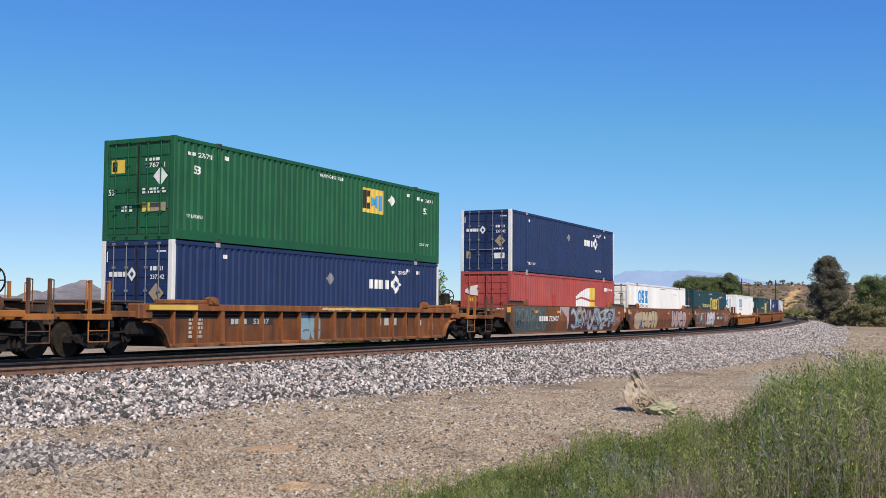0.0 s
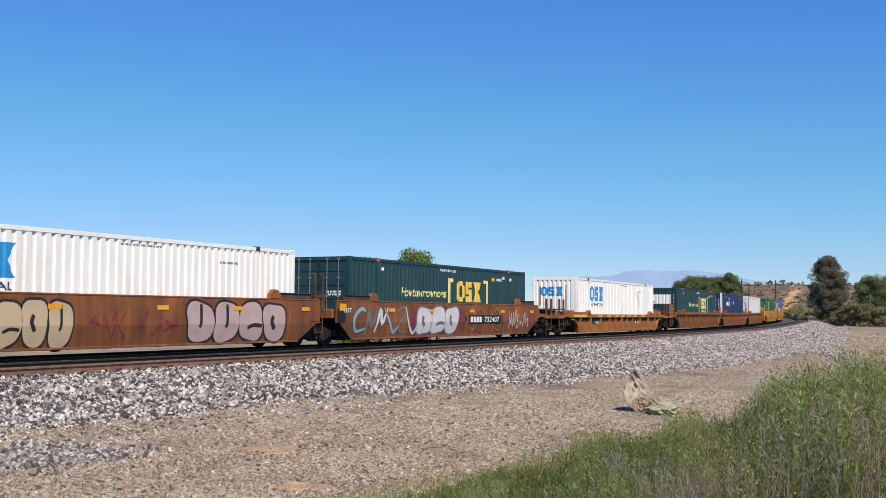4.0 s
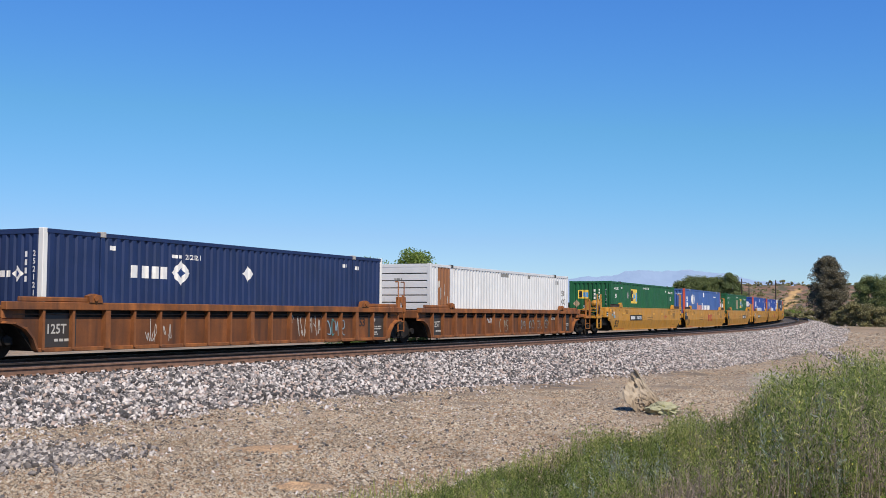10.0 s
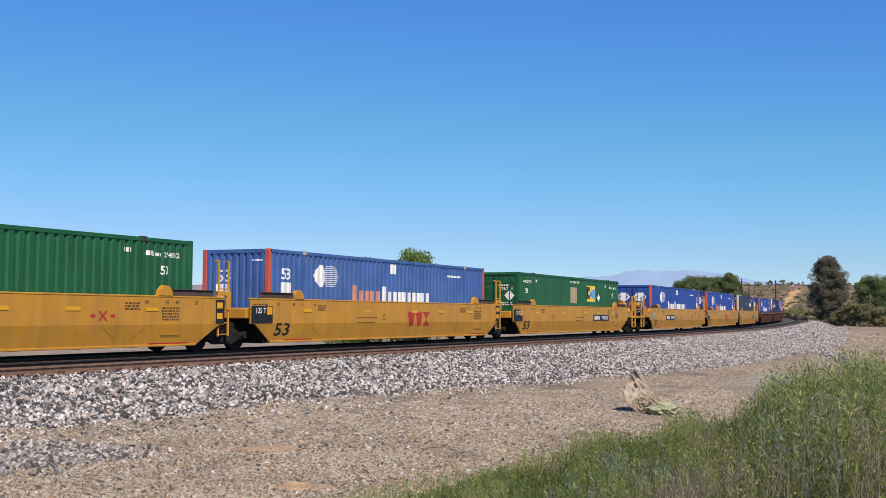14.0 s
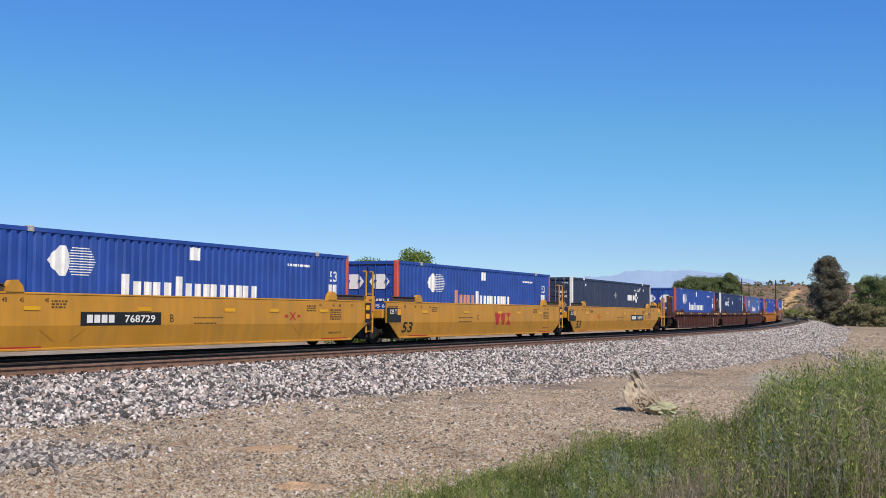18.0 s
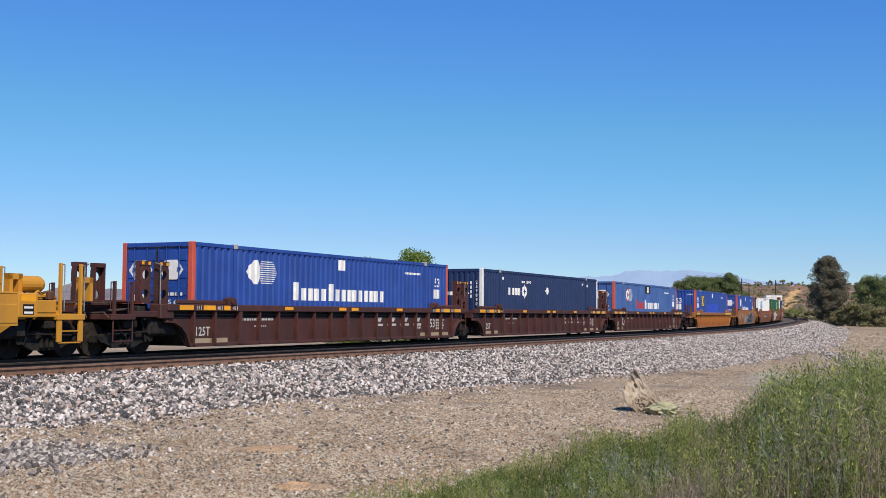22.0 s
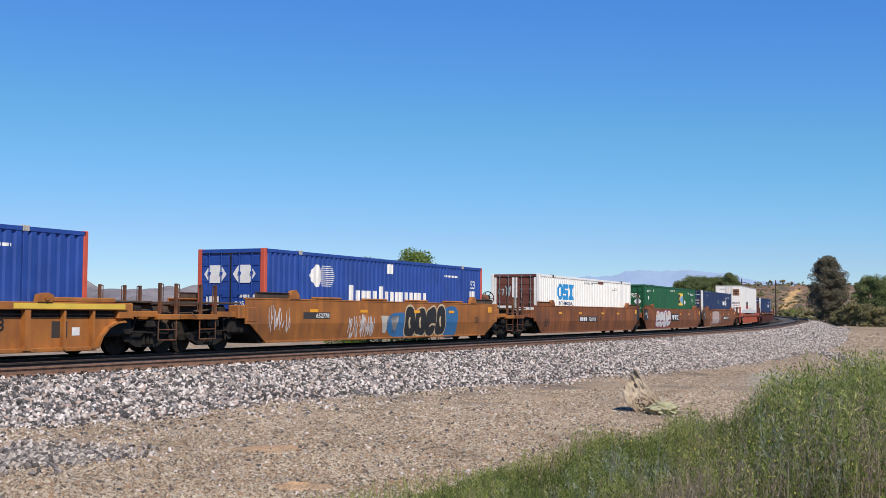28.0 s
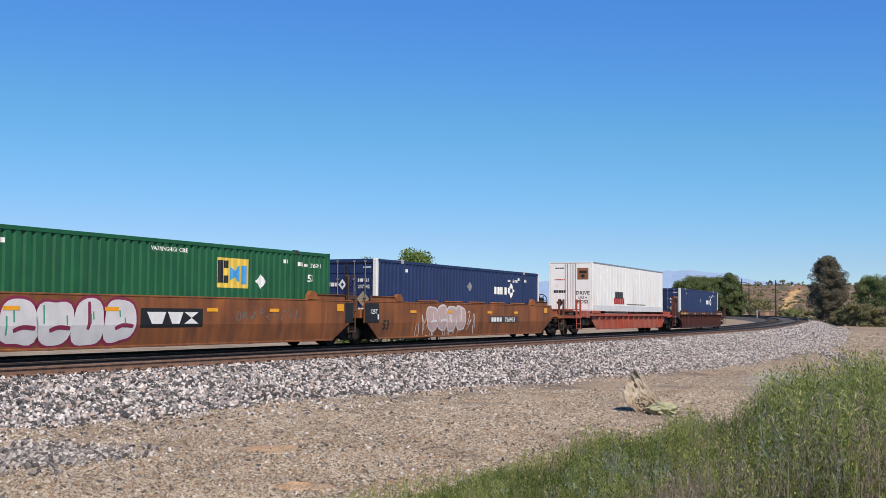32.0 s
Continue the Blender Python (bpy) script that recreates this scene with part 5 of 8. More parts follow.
def tree(name, label, place, height, width, leaf, mats, n_clump, per_clump, seed, low=0.12, squash=1.0, category="tree"):
    """A tapered trunk with limbs, and a crown of clumps of small leaves with gaps between them."""
    r = np.random.default_rng(seed)
    th = tagged(empty(name), label, category, "trees and bushes")
    th.location = place
    bm = bmesh.new()
    tr = max(0.06, height * 0.022)
    steps = 5
    pts = [Vector((r.normal(0, 0.02) * height * i / steps, r.normal(0, 0.02) * height * i / steps, height * 0.8 * i / steps - (0.3 if i == 0 else 0))) for i in range(steps + 1)]
    for i in range(steps):
        a, b = pts[i], pts[i + 1]
        d = b - a
        bmesh.ops.create_cone(bm, cap_ends=True, segments=7, radius1=tr * (1 - i / (steps + 0.6)), radius2=tr * (1 - (i + 1) / (steps + 0.6)), depth=d.length, matrix=Matrix.Translation((a + b) / 2) @ d.to_track_quat('Z', 'Y').to_matrix().to_4x4())
    part("trunk", bm, M_BARK, th)
    cl = []
    for i in range(n_clump):
        u = r.uniform(0, 1) ** 0.8
        z = height * (low + (0.97 - low) * u)
        w = width / 2 * (math.sin(math.pi * min(0.98, 0.16 + 0.8 * u)) ** 0.7) * squash
        a, q = r.uniform(0, 2 * math.pi), math.sqrt(r.uniform(0.05, 1)) * r.uniform(0.75, 1.12)
        cl.append((w * q * math.cos(a), w * q * math.sin(a), z))
    for i in range(min(9, n_clump)):
        c = Vector(cl[i])
        k = pts[min(steps, max(1, int(c.z / (height * 0.8) * steps)))]
        start = k * 0.8
        part("limb", rods([tuple(start), tuple(c)], tr * 0.22, 5), M_BARK, th)
    cv = np.array(cl)
    cr = r.uniform(0.09, 0.2, n_clump) * width * 0.8
    d = r.normal(size=(n_clump, per_clump, 3))
    d /= np.linalg.norm(d, axis=2, keepdims=True)
    rad = r.uniform(0.15, 1.0, (n_clump, per_clump, 1)) ** 0.5
    c = (cv[:, None] + d * rad * cr[:, None, None] * np.array([1, 1, 0.8])).reshape(-1, 3)
    c[:, 2] = np.maximum(c[:, 2], 0.02)
    n = len(c)
    t = random_turns(n)
    sz = (r.uniform(0.6, 1.3, n) * leaf)[:, None]
    a, b = t[:, :, 0] * sz, t[:, :, 1] * sz * 0.6
    v = np.stack([c - a, c + b, c + a, c - b], 1).reshape(-1, 3)
    ob = part_of("crown", fast_mesh("crown", v, np.arange(4 * n).reshape(-1, 4)), mats, th)
    return th


M_LEAF_DARK = island_mat("dark tree leaves", [(0.14, 0.132, 0.092), (0.19, 0.178, 0.125)], [(0.23, 0.21, 0.15), (0.27, 0.24, 0.18)], 0.75, 0.1, 0.4)
M_LEAF_MID = island_mat("olive tree leaves", [(0.14, 0.185, 0.085), (0.19, 0.24, 0.10)], [(0.235, 0.28, 0.12), (0.28, 0.305, 0.15)], 0.75, 0.1, 0.42)
M_LEAF_LIGHT = island_mat("fresh green leaves", [(0.10, 0.16, 0.03), (0.17, 0.25, 0.05)], [(0.24, 0.32, 0.08), (0.29, 0.35, 0.12)], 0.65, 0.2, 0.4)


def spot(p, depth):
    x = (p - 784) / 1982 * depth
    return (x, depth, float(ground_z(x, depth)))


def build_trees():
    tree("tree", "tall dense dark green tree beside the curve", spot(1466, 190), 11.4, 6.8, 0.11, M_LEAF_DARK, 210, 300, 17, 0.05)
    for p, d, h, w, sd in ((1538, 184, 8.0, 6.0, 21), (1568, 182, 8.4, 6.6, 22), (1604, 180, 8.2, 7, 23)):
        tree("tree", "dark green broad tree at the edge of the yard", spot(p, d), h, w, 0.10, M_LEAF_MID, 90, 300, sd, 0.03)
    for p, d, h, w, sd in ((1497, 180, 3.2, 4.0, 31), (1513, 178, 3.9, 4.6, 32), (1543, 176, 3.4, 5, 33), (1484, 181, 2.3, 3, 34), (1527, 177, 2.6, 4, 35), (1566, 176, 3.0, 4, 36)):
        tree("bush", "low olive green bush below the trees", spot(p, d), h, w, 0.12, M_SCRUB, 34, 130, sd, 0.0, 1.1, "bush")
    for p, d, h, w, sd in ((1208, 268, 8.6, 8, 41), (1226, 266, 9.6, 9, 46), (1242, 266, 9.8, 9, 42), (1264, 266, 9.6, 9, 43), (1282, 264, 9.6, 8, 47), (1293, 262, 10.3, 7, 44), (1306, 262, 8.0, 4.5, 45)):
        tree("tree", "dark green tree in a row behind the train", spot(p, d), h, w, 0.14, M_LEAF_MID, 90, 190, sd, 0.03)
    tree("tree", "light green leafy tree behind the track", spot(734, 52), 5.3, 3.5, 0.05, M_LEAF_LIGHT, 85, 260, 51, 0.1, 0.9)
    tree("tree", "light green leafy tree behind the track", spot(652, 56), 5.1, 3.9, 0.05, M_LEAF_LIGHT, 75, 230, 54, 0.05, 0.95)
    tree("tree", "light green leafy tree behind the track", spot(614, 57), 4.2, 3.2, 0.05, M_LEAF_LIGHT, 55, 210, 55, 0.05, 0.95)
    tree("tree", "thin light green sapling behind the track", spot(674, 54), 5.2, 1.5, 0.045, M_LEAF_LIGHT, 16, 90, 52, 0.3)
    tree("tree", "light green leafy tree behind the track", spot(775, 55), 3.6, 2.2, 0.055, M_LEAF_LIGHT, 26, 160, 53, 0.0)
    for p, d, h, w, sd in ((585, 44.0, 0.55, 1.3, 61), (620, 45, 0.6, 1.4, 62), (655, 46.5, 0.6, 1.4, 63), (690, 48, 0.5, 1.2, 64)):
        tree("bush", "small green bush beyond the rails", spot(p, d), h, w, 0.045, M_LEAF_LIGHT, 12, 110, sd, 0.0, 1.1, "bush")
    for i, (p, d, h, w) in enumerate(((1336, 330, 5, 6), (1348, 335, 6.5, 7), (1358, 340, 3, 5), (1412, 330, 2.4, 6), (1392, 250, 1.5, 5), (1420, 240, 1.6, 5), (1404, 255, 1.8, 5), (1437, 215, 2.0, 4), (1340, 300, 3.5, 5), (1384, 300, 1.6, 5))):
        tree("bush", "dry olive scrub on the slope", spot(p, d), h, w, 0.2, M_SCRUB if i != 6 else M_LEAF_LIGHT, 20, 70, 70 + i, 0.0, 1.1, "bush")
    r = np.random.default_rng(5)
    for i in range(14):
        p = 1335 + i * 17 + r.uniform(-8, 8)
        x, y, _ = spot(p, 415)
        tree("bush", "scrub bush on the crest of the bank", (x, y, 12.4 + r.uniform(-0.5, 0.2)), r.uniform(1.0, 2.4), r.uniform(2, 4.5), 0.25, M_SCRUB, 10, 50, 90 + i, 0.0, 1.1, "bush")
    for i in range(26):                                                     # scattered over the face of the bank
        p, w = r.uniform(1320, 1568), r.uniform(0.15, 0.85)
        tree("bush", "dry brown scrub on the bank", (*px(p, 557, 412 - 65 * w)[:2], 1.9 + 10.6 * (1 - w) ** 1.25), r.uniform(0.7, 1.8), r.uniform(1.5, 4), 0.22, M_SCRUB, 8, 50, 120 + i, 0.0, 1.1, "bush")


def px(x, y, depth):
    """A place at that depth before the camera, on a line of sight."""
    return ((x - 784) / 1982 * depth, depth, EYE_Z + (557.3 - y) / 1982 * depth)


M_SCRUB = island_mat("dusty olive scrub leaves", [(0.16, 0.15, 0.075), (0.225, 0.22, 0.105)], [(0.29, 0.275, 0.135), (0.34, 0.295, 0.17)], 0.75, 0.15, 0.25)
build_trees()
M_POLE = mat("dark creosoted pole", (0.05, 0.038, 0.03), 0.9, 0, 0.3, 3, 30)
M_SHED = mat("brown painted sheet metal", (0.22, 0.12, 0.085), 0.7, 0, 0.2, 2, 20)
M_SHEDROOF = mat("dull tan sheet metal", (0.33, 0.22, 0.16), 0.7, 0, 0.2, 2, 20)
M_TARP = mat("sun-bleached tan cardboard", (0.40, 0.33, 0.245), 0.85, 0, 0.2, 6, 40, dirt=(0.22, 0.16, 0.1), dirt_amt=0.35, bump=0.4, bump_scale=30)
M_SACK = mat("pale greenish sacking", (0.36, 0.35, 0.22), 0.9, 0, 0.18, 5, 50, bump=0.4, bump_scale=40)
M_CONC = mat("pale grey gravelly dirt", (0.40, 0.35, 0.27), 0.95, 0, 0.15, 1.5, 20, bump=0.7, bump_scale=18)


def build_clutter():
    for p, d, h in ((1313, 260, 9.2), (1373, 235, 8.4), (1326, 300, 9.0)):
        x, y, z = spot(p, d)
        th = tagged(empty("utility_pole", Matrix.Translation((x, y, z))), "dark wooden utility pole with a cross arm", "pole", "utility poles")
        bm = bmesh.new()
        bmesh.ops.create_cone(bm, cap_ends=True, segments=8, radius1=0.19, radius2=0.12, depth=h + 0.5, matrix=Matrix.Translation((0, 0, h / 2 - 0.25)))
        part("pole", bm, M_POLE, th)
        part("cross_arm", boxes((-1.1, 1.1, -0.07, 0.07, h - 0.9, h - 0.75)), M_POLE, th)
    x, y, z = spot(1355, 262)
    th = tagged(empty("shed", Matrix.Translation((x, y, z))), "low brown metal shed beside the curve", "shed")
    part("wall", boxes((-1.7, 1.7, -1.2, 1.2, -0.3, 1.55)), M_SHED, th)
    part("roof", boxes((-1.85, 1.85, -1.35, 1.35, 1.55, 1.72), bevel=0.03), M_SHEDROOF, th)
    part("door", boxes((-0.45, 0.45, -1.24, -1.2, -0.2, 1.4)), M_SHEDROOF, th)
    x, y, z = spot(1340, 225)
    th = tagged(empty("track_marker", Matrix.Translation((x, y, z))), "small pale marker post beside the track", "post")
    part("post", boxes((-0.12, 0.12, -0.12, 0.12, -0.2, 1.7), bevel=0.02), M_CONC, th)
    part("head", boxes((-0.22, 0.22, -0.12, 0.12, 1.5, 2.1), bevel=0.04), M_STEEL, th)
    # crumpled cardboard and a sack on the dirt
    x, y, z = spot(1131, 21.6)
    th = tagged(empty("crumpled_cardboard", Matrix.Translation((x, y, z))), "crumpled sun-bleached tan cardboard lying on the dirt", "rubbish")
    def crease(c, k):
        """Sharp folds: ridged noise at two scales."""
        return 0.6 * (0.5 - abs(noise.noise(c * k))) + 0.4 * (0.5 - abs(noise.noise(c * k * 2.3 + Vector((4, 1, 7)))))

    def bundle(cx, cz, a, b, c_, tilt, k, seed, fold):
        bm = bmesh.new()
        bmesh.ops.create_icosphere(bm, subdivisions=4, radius=1.0)
        turn = Matrix.Rotation(tilt, 3, 'Y')
        for v in bm.verts:
            c = v.co.copy()
            q = 1 + fold * (crease(c + Vector((seed, 0, 0)), k) - 0.2) + 0.2 * noise.noise(c * 1.3 + Vector((0, seed, 0)))
            v.co = turn @ Vector((c.x * a * q, c.y * b * q, c.z * c_ * q)) + Vector((cx, -0.25 + 0.45 * cz, cz))
            v.co.z = max(v.co.z, 0.0)
        return bm
    def folded(cx, cz, w, h, tilt, seed, k):
        """A stiff sheet with straight creases, leaning back, bulged in flat facets."""
        bm = bmesh.new()
        bmesh.ops.create_grid(bm, x_segments=9, y_segments=7, size=0.5)
        r = random.Random(seed)
        bmesh.ops.triangulate(bm, faces=bm.faces[:])
        turn = Matrix.Rotation(tilt, 3, 'Y')
        for v in bm.verts:
            a, b = v.co.x, v.co.y
            out = k * (abs(((a * 1.1 + b * 0.7 + seed * 0.37) % 1.0) - 0.5) + 0.6 * abs(((b * 2.6 - a * 0.8 + 0.3) % 1.0) - 0.5)) + r.uniform(-0.03, 0.03)
            c = turn @ Vector((a * w * (1 + 0.15 * b) + r.uniform(-0.012, 0.012), 0, b * h + r.uniform(-0.012, 0.012)))
            z = max(0.0, c.z + cz)
            v.co = Vector((c.x + cx, -0.34 - out + 0.5 * z, z))
        bmesh.ops.solidify(bm, geom=bm.faces[:], thickness=0.014)
        return bm

    part("sheet", folded(-0.12, 0.28, 0.50, 0.40, radians(40), 12, 0.13), M_TARP, th)
    part("sheet", folded(0.10, 0.38, 0.54, 0.15, radians(50), 5, 0.1), M_TARP, th)
    part("fold", bundle(0.03, 0.14, 0.16, 0.15, 0.17, radians(-20), 2.6, 3.0, 0.9), M_TARP, th)
    part("fold", bundle(-0.07, 0.60, 0.075, 0.06, 0.12, radians(-12), 2.4, 31.0, 0.8), M_TARP, th)
    bm = bmesh.new()                                                        # a stiff folded edge standing up along the top
    for i in range(7):
        f0, f1 = i / 7, (i + 1) / 7
        a, b = Vector((-0.06 + 0.40 * f0, -0.1 + 0.02 * math.sin(i), 0.76 - 0.56 * f0 ** 0.9)), Vector((-0.06 + 0.40 * f1, -0.1 + 0.02 * math.sin(i + 1), 0.76 - 0.56 * f1 ** 0.9))
        q = [a, b, b + Vector((-0.05, 0.1, 0.035)), a + Vector((-0.05, 0.1, 0.035))]
        bm.faces.new([bm.verts.new(c) for c in q])
    bmesh.ops.remove_doubles(bm, verts=bm.verts[:], dist=0.001)
    bmesh.ops.solidify(bm, geom=bm.faces[:], thickness=0.018)
    part("stiff_edge", bm, M_TARP, th)
    x, y, z = spot(1172, 20.9)
    bm = bmesh.new()
    bmesh.ops.create_icosphere(bm, subdivisions=4, radius=1.0)
    for v in bm.verts:
        c = v.co.copy()
        q = noise.noise(c * 2.4 + Vector((5, 1, 2))) * 0.5 + abs(noise.noise(c * 6)) * 0.3 - 0.1
        v.co = Vector((c.x * 0.30 * (1 + q), c.y * 0.18 * (1 + q), max(0.0, 0.09 + c.z * 0.12 * (1 + q))))
    ob = part("crumpled_sack", bm, M_SACK, None)
    ob.location = (x, y, z)
    tagged(ob, "pale greenish crumpled sack lying on the dirt", "rubbish")


build_clutter()

# ---- markings: emblems as plain shapes, lettering and numbers that can be read ----
def flat_paint(name, col, rough=0.55):
    return mat(name, col, rough, 0, 0.10, 2.0, 30)


W_PAINT = M_WHITE
K_PAINT = flat_paint("black marking paint", (0.012, 0.012, 0.012))
Y_PAINT = flat_paint("yellow emblem paint", (0.72, 0.50, 0.07))
LY_PAINT = flat_paint("pale yellow lettering", (0.72, 0.62, 0.22))
SKY_PAINT = flat_paint("light blue emblem paint", (0.05, 0.30, 0.62))
AQUA_PAINT = flat_paint("blue emblem paint on white", (0.02, 0.26, 0.58))
NAVY_PAINT = flat_paint("dark blue lettering", (0.03, 0.05, 0.12))
RED_PAINT = flat_paint("red emblem paint", (0.45, 0.03, 0.02))
ORANGE_PAINT = flat_paint("orange reflector", (0.85, 0.36, 0.01), 0.4)
TAN_PAINT = flat_paint("bare tan placard", (0.36, 0.28, 0.18))
GREYPLATE = flat_paint("grey placard", (0.22, 0.22, 0.21))
FADEWHITE = flat_paint("faded white lettering", (0.50, 0.47, 0.42))
SALMON = flat_paint("faded salmon lettering", (0.55, 0.24, 0.16))
BROWNP = flat_paint("rust-brown panel", (0.26, 0.11, 0.045))
HOLE_NAVY = flat_paint("navy emblem centre", (0.016, 0.045, 0.16))
DARKPATCH = flat_paint("dark number panel", (0.045, 0.038, 0.034))


def text_faces(bm, s, u, z, h, w=None, slant=0.0):
    """The characters s, h metres high, centred on (u, z)."""
    cu = bpy.data.curves.new("letters", 'FONT')
    cu.body, cu.size, cu.resolution_u, cu.offset = s, 1.0, 2, 0.018
    ob = bpy.data.objects.new("letters", cu)
    me = bpy.data.meshes.new_from_object(ob)
    bpy.data.objects.remove(ob)
    xs = [v.co.x for v in me.vertices]
    ys = [v.co.y for v in me.vertices]
    x0, x1, y0, y1 = min(xs), max(xs), min(ys), max(ys)
    ky = h / (y1 - y0)
    kx = (w / (x1 - x0)) if w else ky
    vs = [bm.verts.new((u + (v.co.x - (x0 + x1) / 2) * kx + slant * (v.co.y - y0) * ky, 0, z + (v.co.y - (y0 + y1) / 2) * ky)) for v in me.vertices]
    for p in me.polygons:
        try:
            bm.faces.new([vs[i] for i in p.vertices])
        except ValueError:
            pass
    bpy.data.meshes.remove(me)


def shape(bm, pts):
    bm.faces.new([bm.verts.new((u, 0, z)) for u, z in pts])


def rect(bm, u0, z0, u1, z1):
    shape(bm, [(u0, z0), (u1, z0), (u1, z1), (u0, z1)])


def diamond(bm, u, z, a, b):
    shape(bm, [(u - a, z), (u, z - b), (u + a, z), (u, z + b)])


def bars(bm, u0, z0, u1, z1, rows=1, seed=1):
    """Writing too small to read: short plain bars."""
    r = random.Random(seed)
    h = (z1 - z0) / rows
    for k in range(rows):
        u = u0
        while u < u1 - 0.03:
            w = min(r.uniform(0.05, 0.16), u1 - u)
            rect(bm, u, z0 + k * h + h * 0.15, u + w, z0 + k * h + h * 0.8)
            u += w + 0.035


def cut_u(bm, us):
    if not bm.verts:
        return
    bmesh.ops.triangulate(bm, faces=bm.faces[:])
    lo, hi = min(v.co.x for v in bm.verts), max(v.co.x for v in bm.verts)
    for u in us:
        if lo + 1e-4 < u < hi - 1e-4:
            bmesh.ops.bisect_plane(bm, geom=bm.verts[:] + bm.edges[:] + bm.faces[:], plane_co=(u, 0, 0), plane_no=(1, 0, 0), dist=1e-5)


def on_side(bm, lift):
    cut_u(bm, SIDE_X)
    for v in bm.verts:
        v.co.y = -(CW / 2 - 0.012 - float(np.interp(v.co.x, SIDE_X, SIDE_D)) + 0.003 * lift)


def on_wall(bm, lift):
    """On the corrugated front wall: u runs to the viewer's right, from -1.3 to 1.3."""
    ex_, ed_ = [p[0] for p in END_PROFILE], [p[1] for p in END_PROFILE]
    cut_u(bm, [-p for p in ex_])
    for v in bm.verts:
        u = v.co.x
        v.co.x, v.co.y = -(CL / 2 - 0.014 - float(np.interp(-u, ex_, ed_)) + 0.003 * lift), -u


def on_door(bm, lift):
    for v in bm.verts:
        u = v.co.x
        v.co.x, v.co.y = -(CL / 2 - 0.017 + 0.003 * lift), -u


def on_plate(bm, lift):
    """On a plate-sided car, over its crease."""
    bmesh.ops.bisect_plane(bm, geom=bm.verts[:] + bm.edges[:] + bm.faces[:], plane_co=(0, 0, 0.8), plane_no=(0, 0, 1), dist=1e-5)
    for v in bm.verts:
        v.co.y = -(1.5 - 0.10 * max(0.0, 0.8 - v.co.z) / 0.55 + 0.003 * lift)


def on_sheet(bm, lift):
    for v in bm.verts:
        v.co.y = -(1.34 + 0.003 * lift)


def on_chord(bm, lift):
    for v in bm.verts:
        v.co.y = -(1.5 + 0.003 * lift)


def mark(th, name, material, surface, draw, lift=1, label=""):
    """Paint on a surface: one part, or one part a bar for a brand's word."""
    if isinstance(draw, list):
        for d in draw:
            mark(th, "brand_bar", material, surface, d, lift)
        return None
    if name in ("number", "small_writing", "lettering", "wall_lettering", "door_lettering", "writing", "load_mark", "brand_word", "notice", "small_lettering", "end_writing") and hasattr(draw, "pieces"):
        for d in draw.pieces:
            mark(th, name, material, surface, d, lift, label)
        return None
    bm = bmesh.new()
    draw(bm)
    surface(bm, lift)
    bm.normal_update()
    return part(name, bm, material, th, label)


def several(*fs):
    def go(bm):
        for f in fs:
            f(bm)
    go.pieces = fs
    return go


def T(*a, **k):
    return lambda bm: text_faces(bm, *a, **k)


def V(s, u, z1, h, step):
    """Characters one under another, from z1 downwards."""
    def go(bm):
        for i, c in enumerate(s):
            if c != " ":
                text_faces(bm, c, u, z1 - i * step - h / 2, h)
    return go


def R(*a):
    return lambda bm: rect(bm, *a)


def D(*a):
    return lambda bm: diamond(bm, *a)


def B(*a):
    return lambda bm: bars(bm, *a)


def S(*p):
    return lambda bm: shape(bm, p)


def blocks(u0, z0, u1, z1, n, gap=0.18, notch=True, seed=0):
    """A brand's word as a row of plain upright bars."""
    def go(bm):
        w = (u1 - u0) / n
        for i in range(n):
            rect(bm, u0 + i * w, z0, u0 + (i + 1 - gap) * w, z1)
    return go


def word_bars(u0, z0, u1, z1, n, gap=0.3, first=0.0):
    """The same, a part for each bar; first: how much taller the first one is."""
    w = (u1 - u0) / n
    return [R(u0 + i * w, z0, u0 + (i + 1 - gap) * w, z1 + (first if i == 0 else 0)) for i in range(n)]


def ring_mark(th, surface, u, z, a, b, hole, lift=1):
    mark(th, "emblem", W_PAINT, surface, D(u, z, a, b), lift, "white diamond emblem")
    mark(th, "emblem_centre", hole, surface, D(u, z, a * 0.42, b * 0.42), lift + 1)


def corner_marks(th, m=W_PAINT, top=2.44):
    mark(th, "load_mark", m, on_side, several(B(-5.85, 2.44, -5.6, 2.62, 1, 3), B(5.35, 2.44, 5.6, 2.62, 1, 4), B(6.2, 2.38, 6.5, 2.58, 1, 6)))


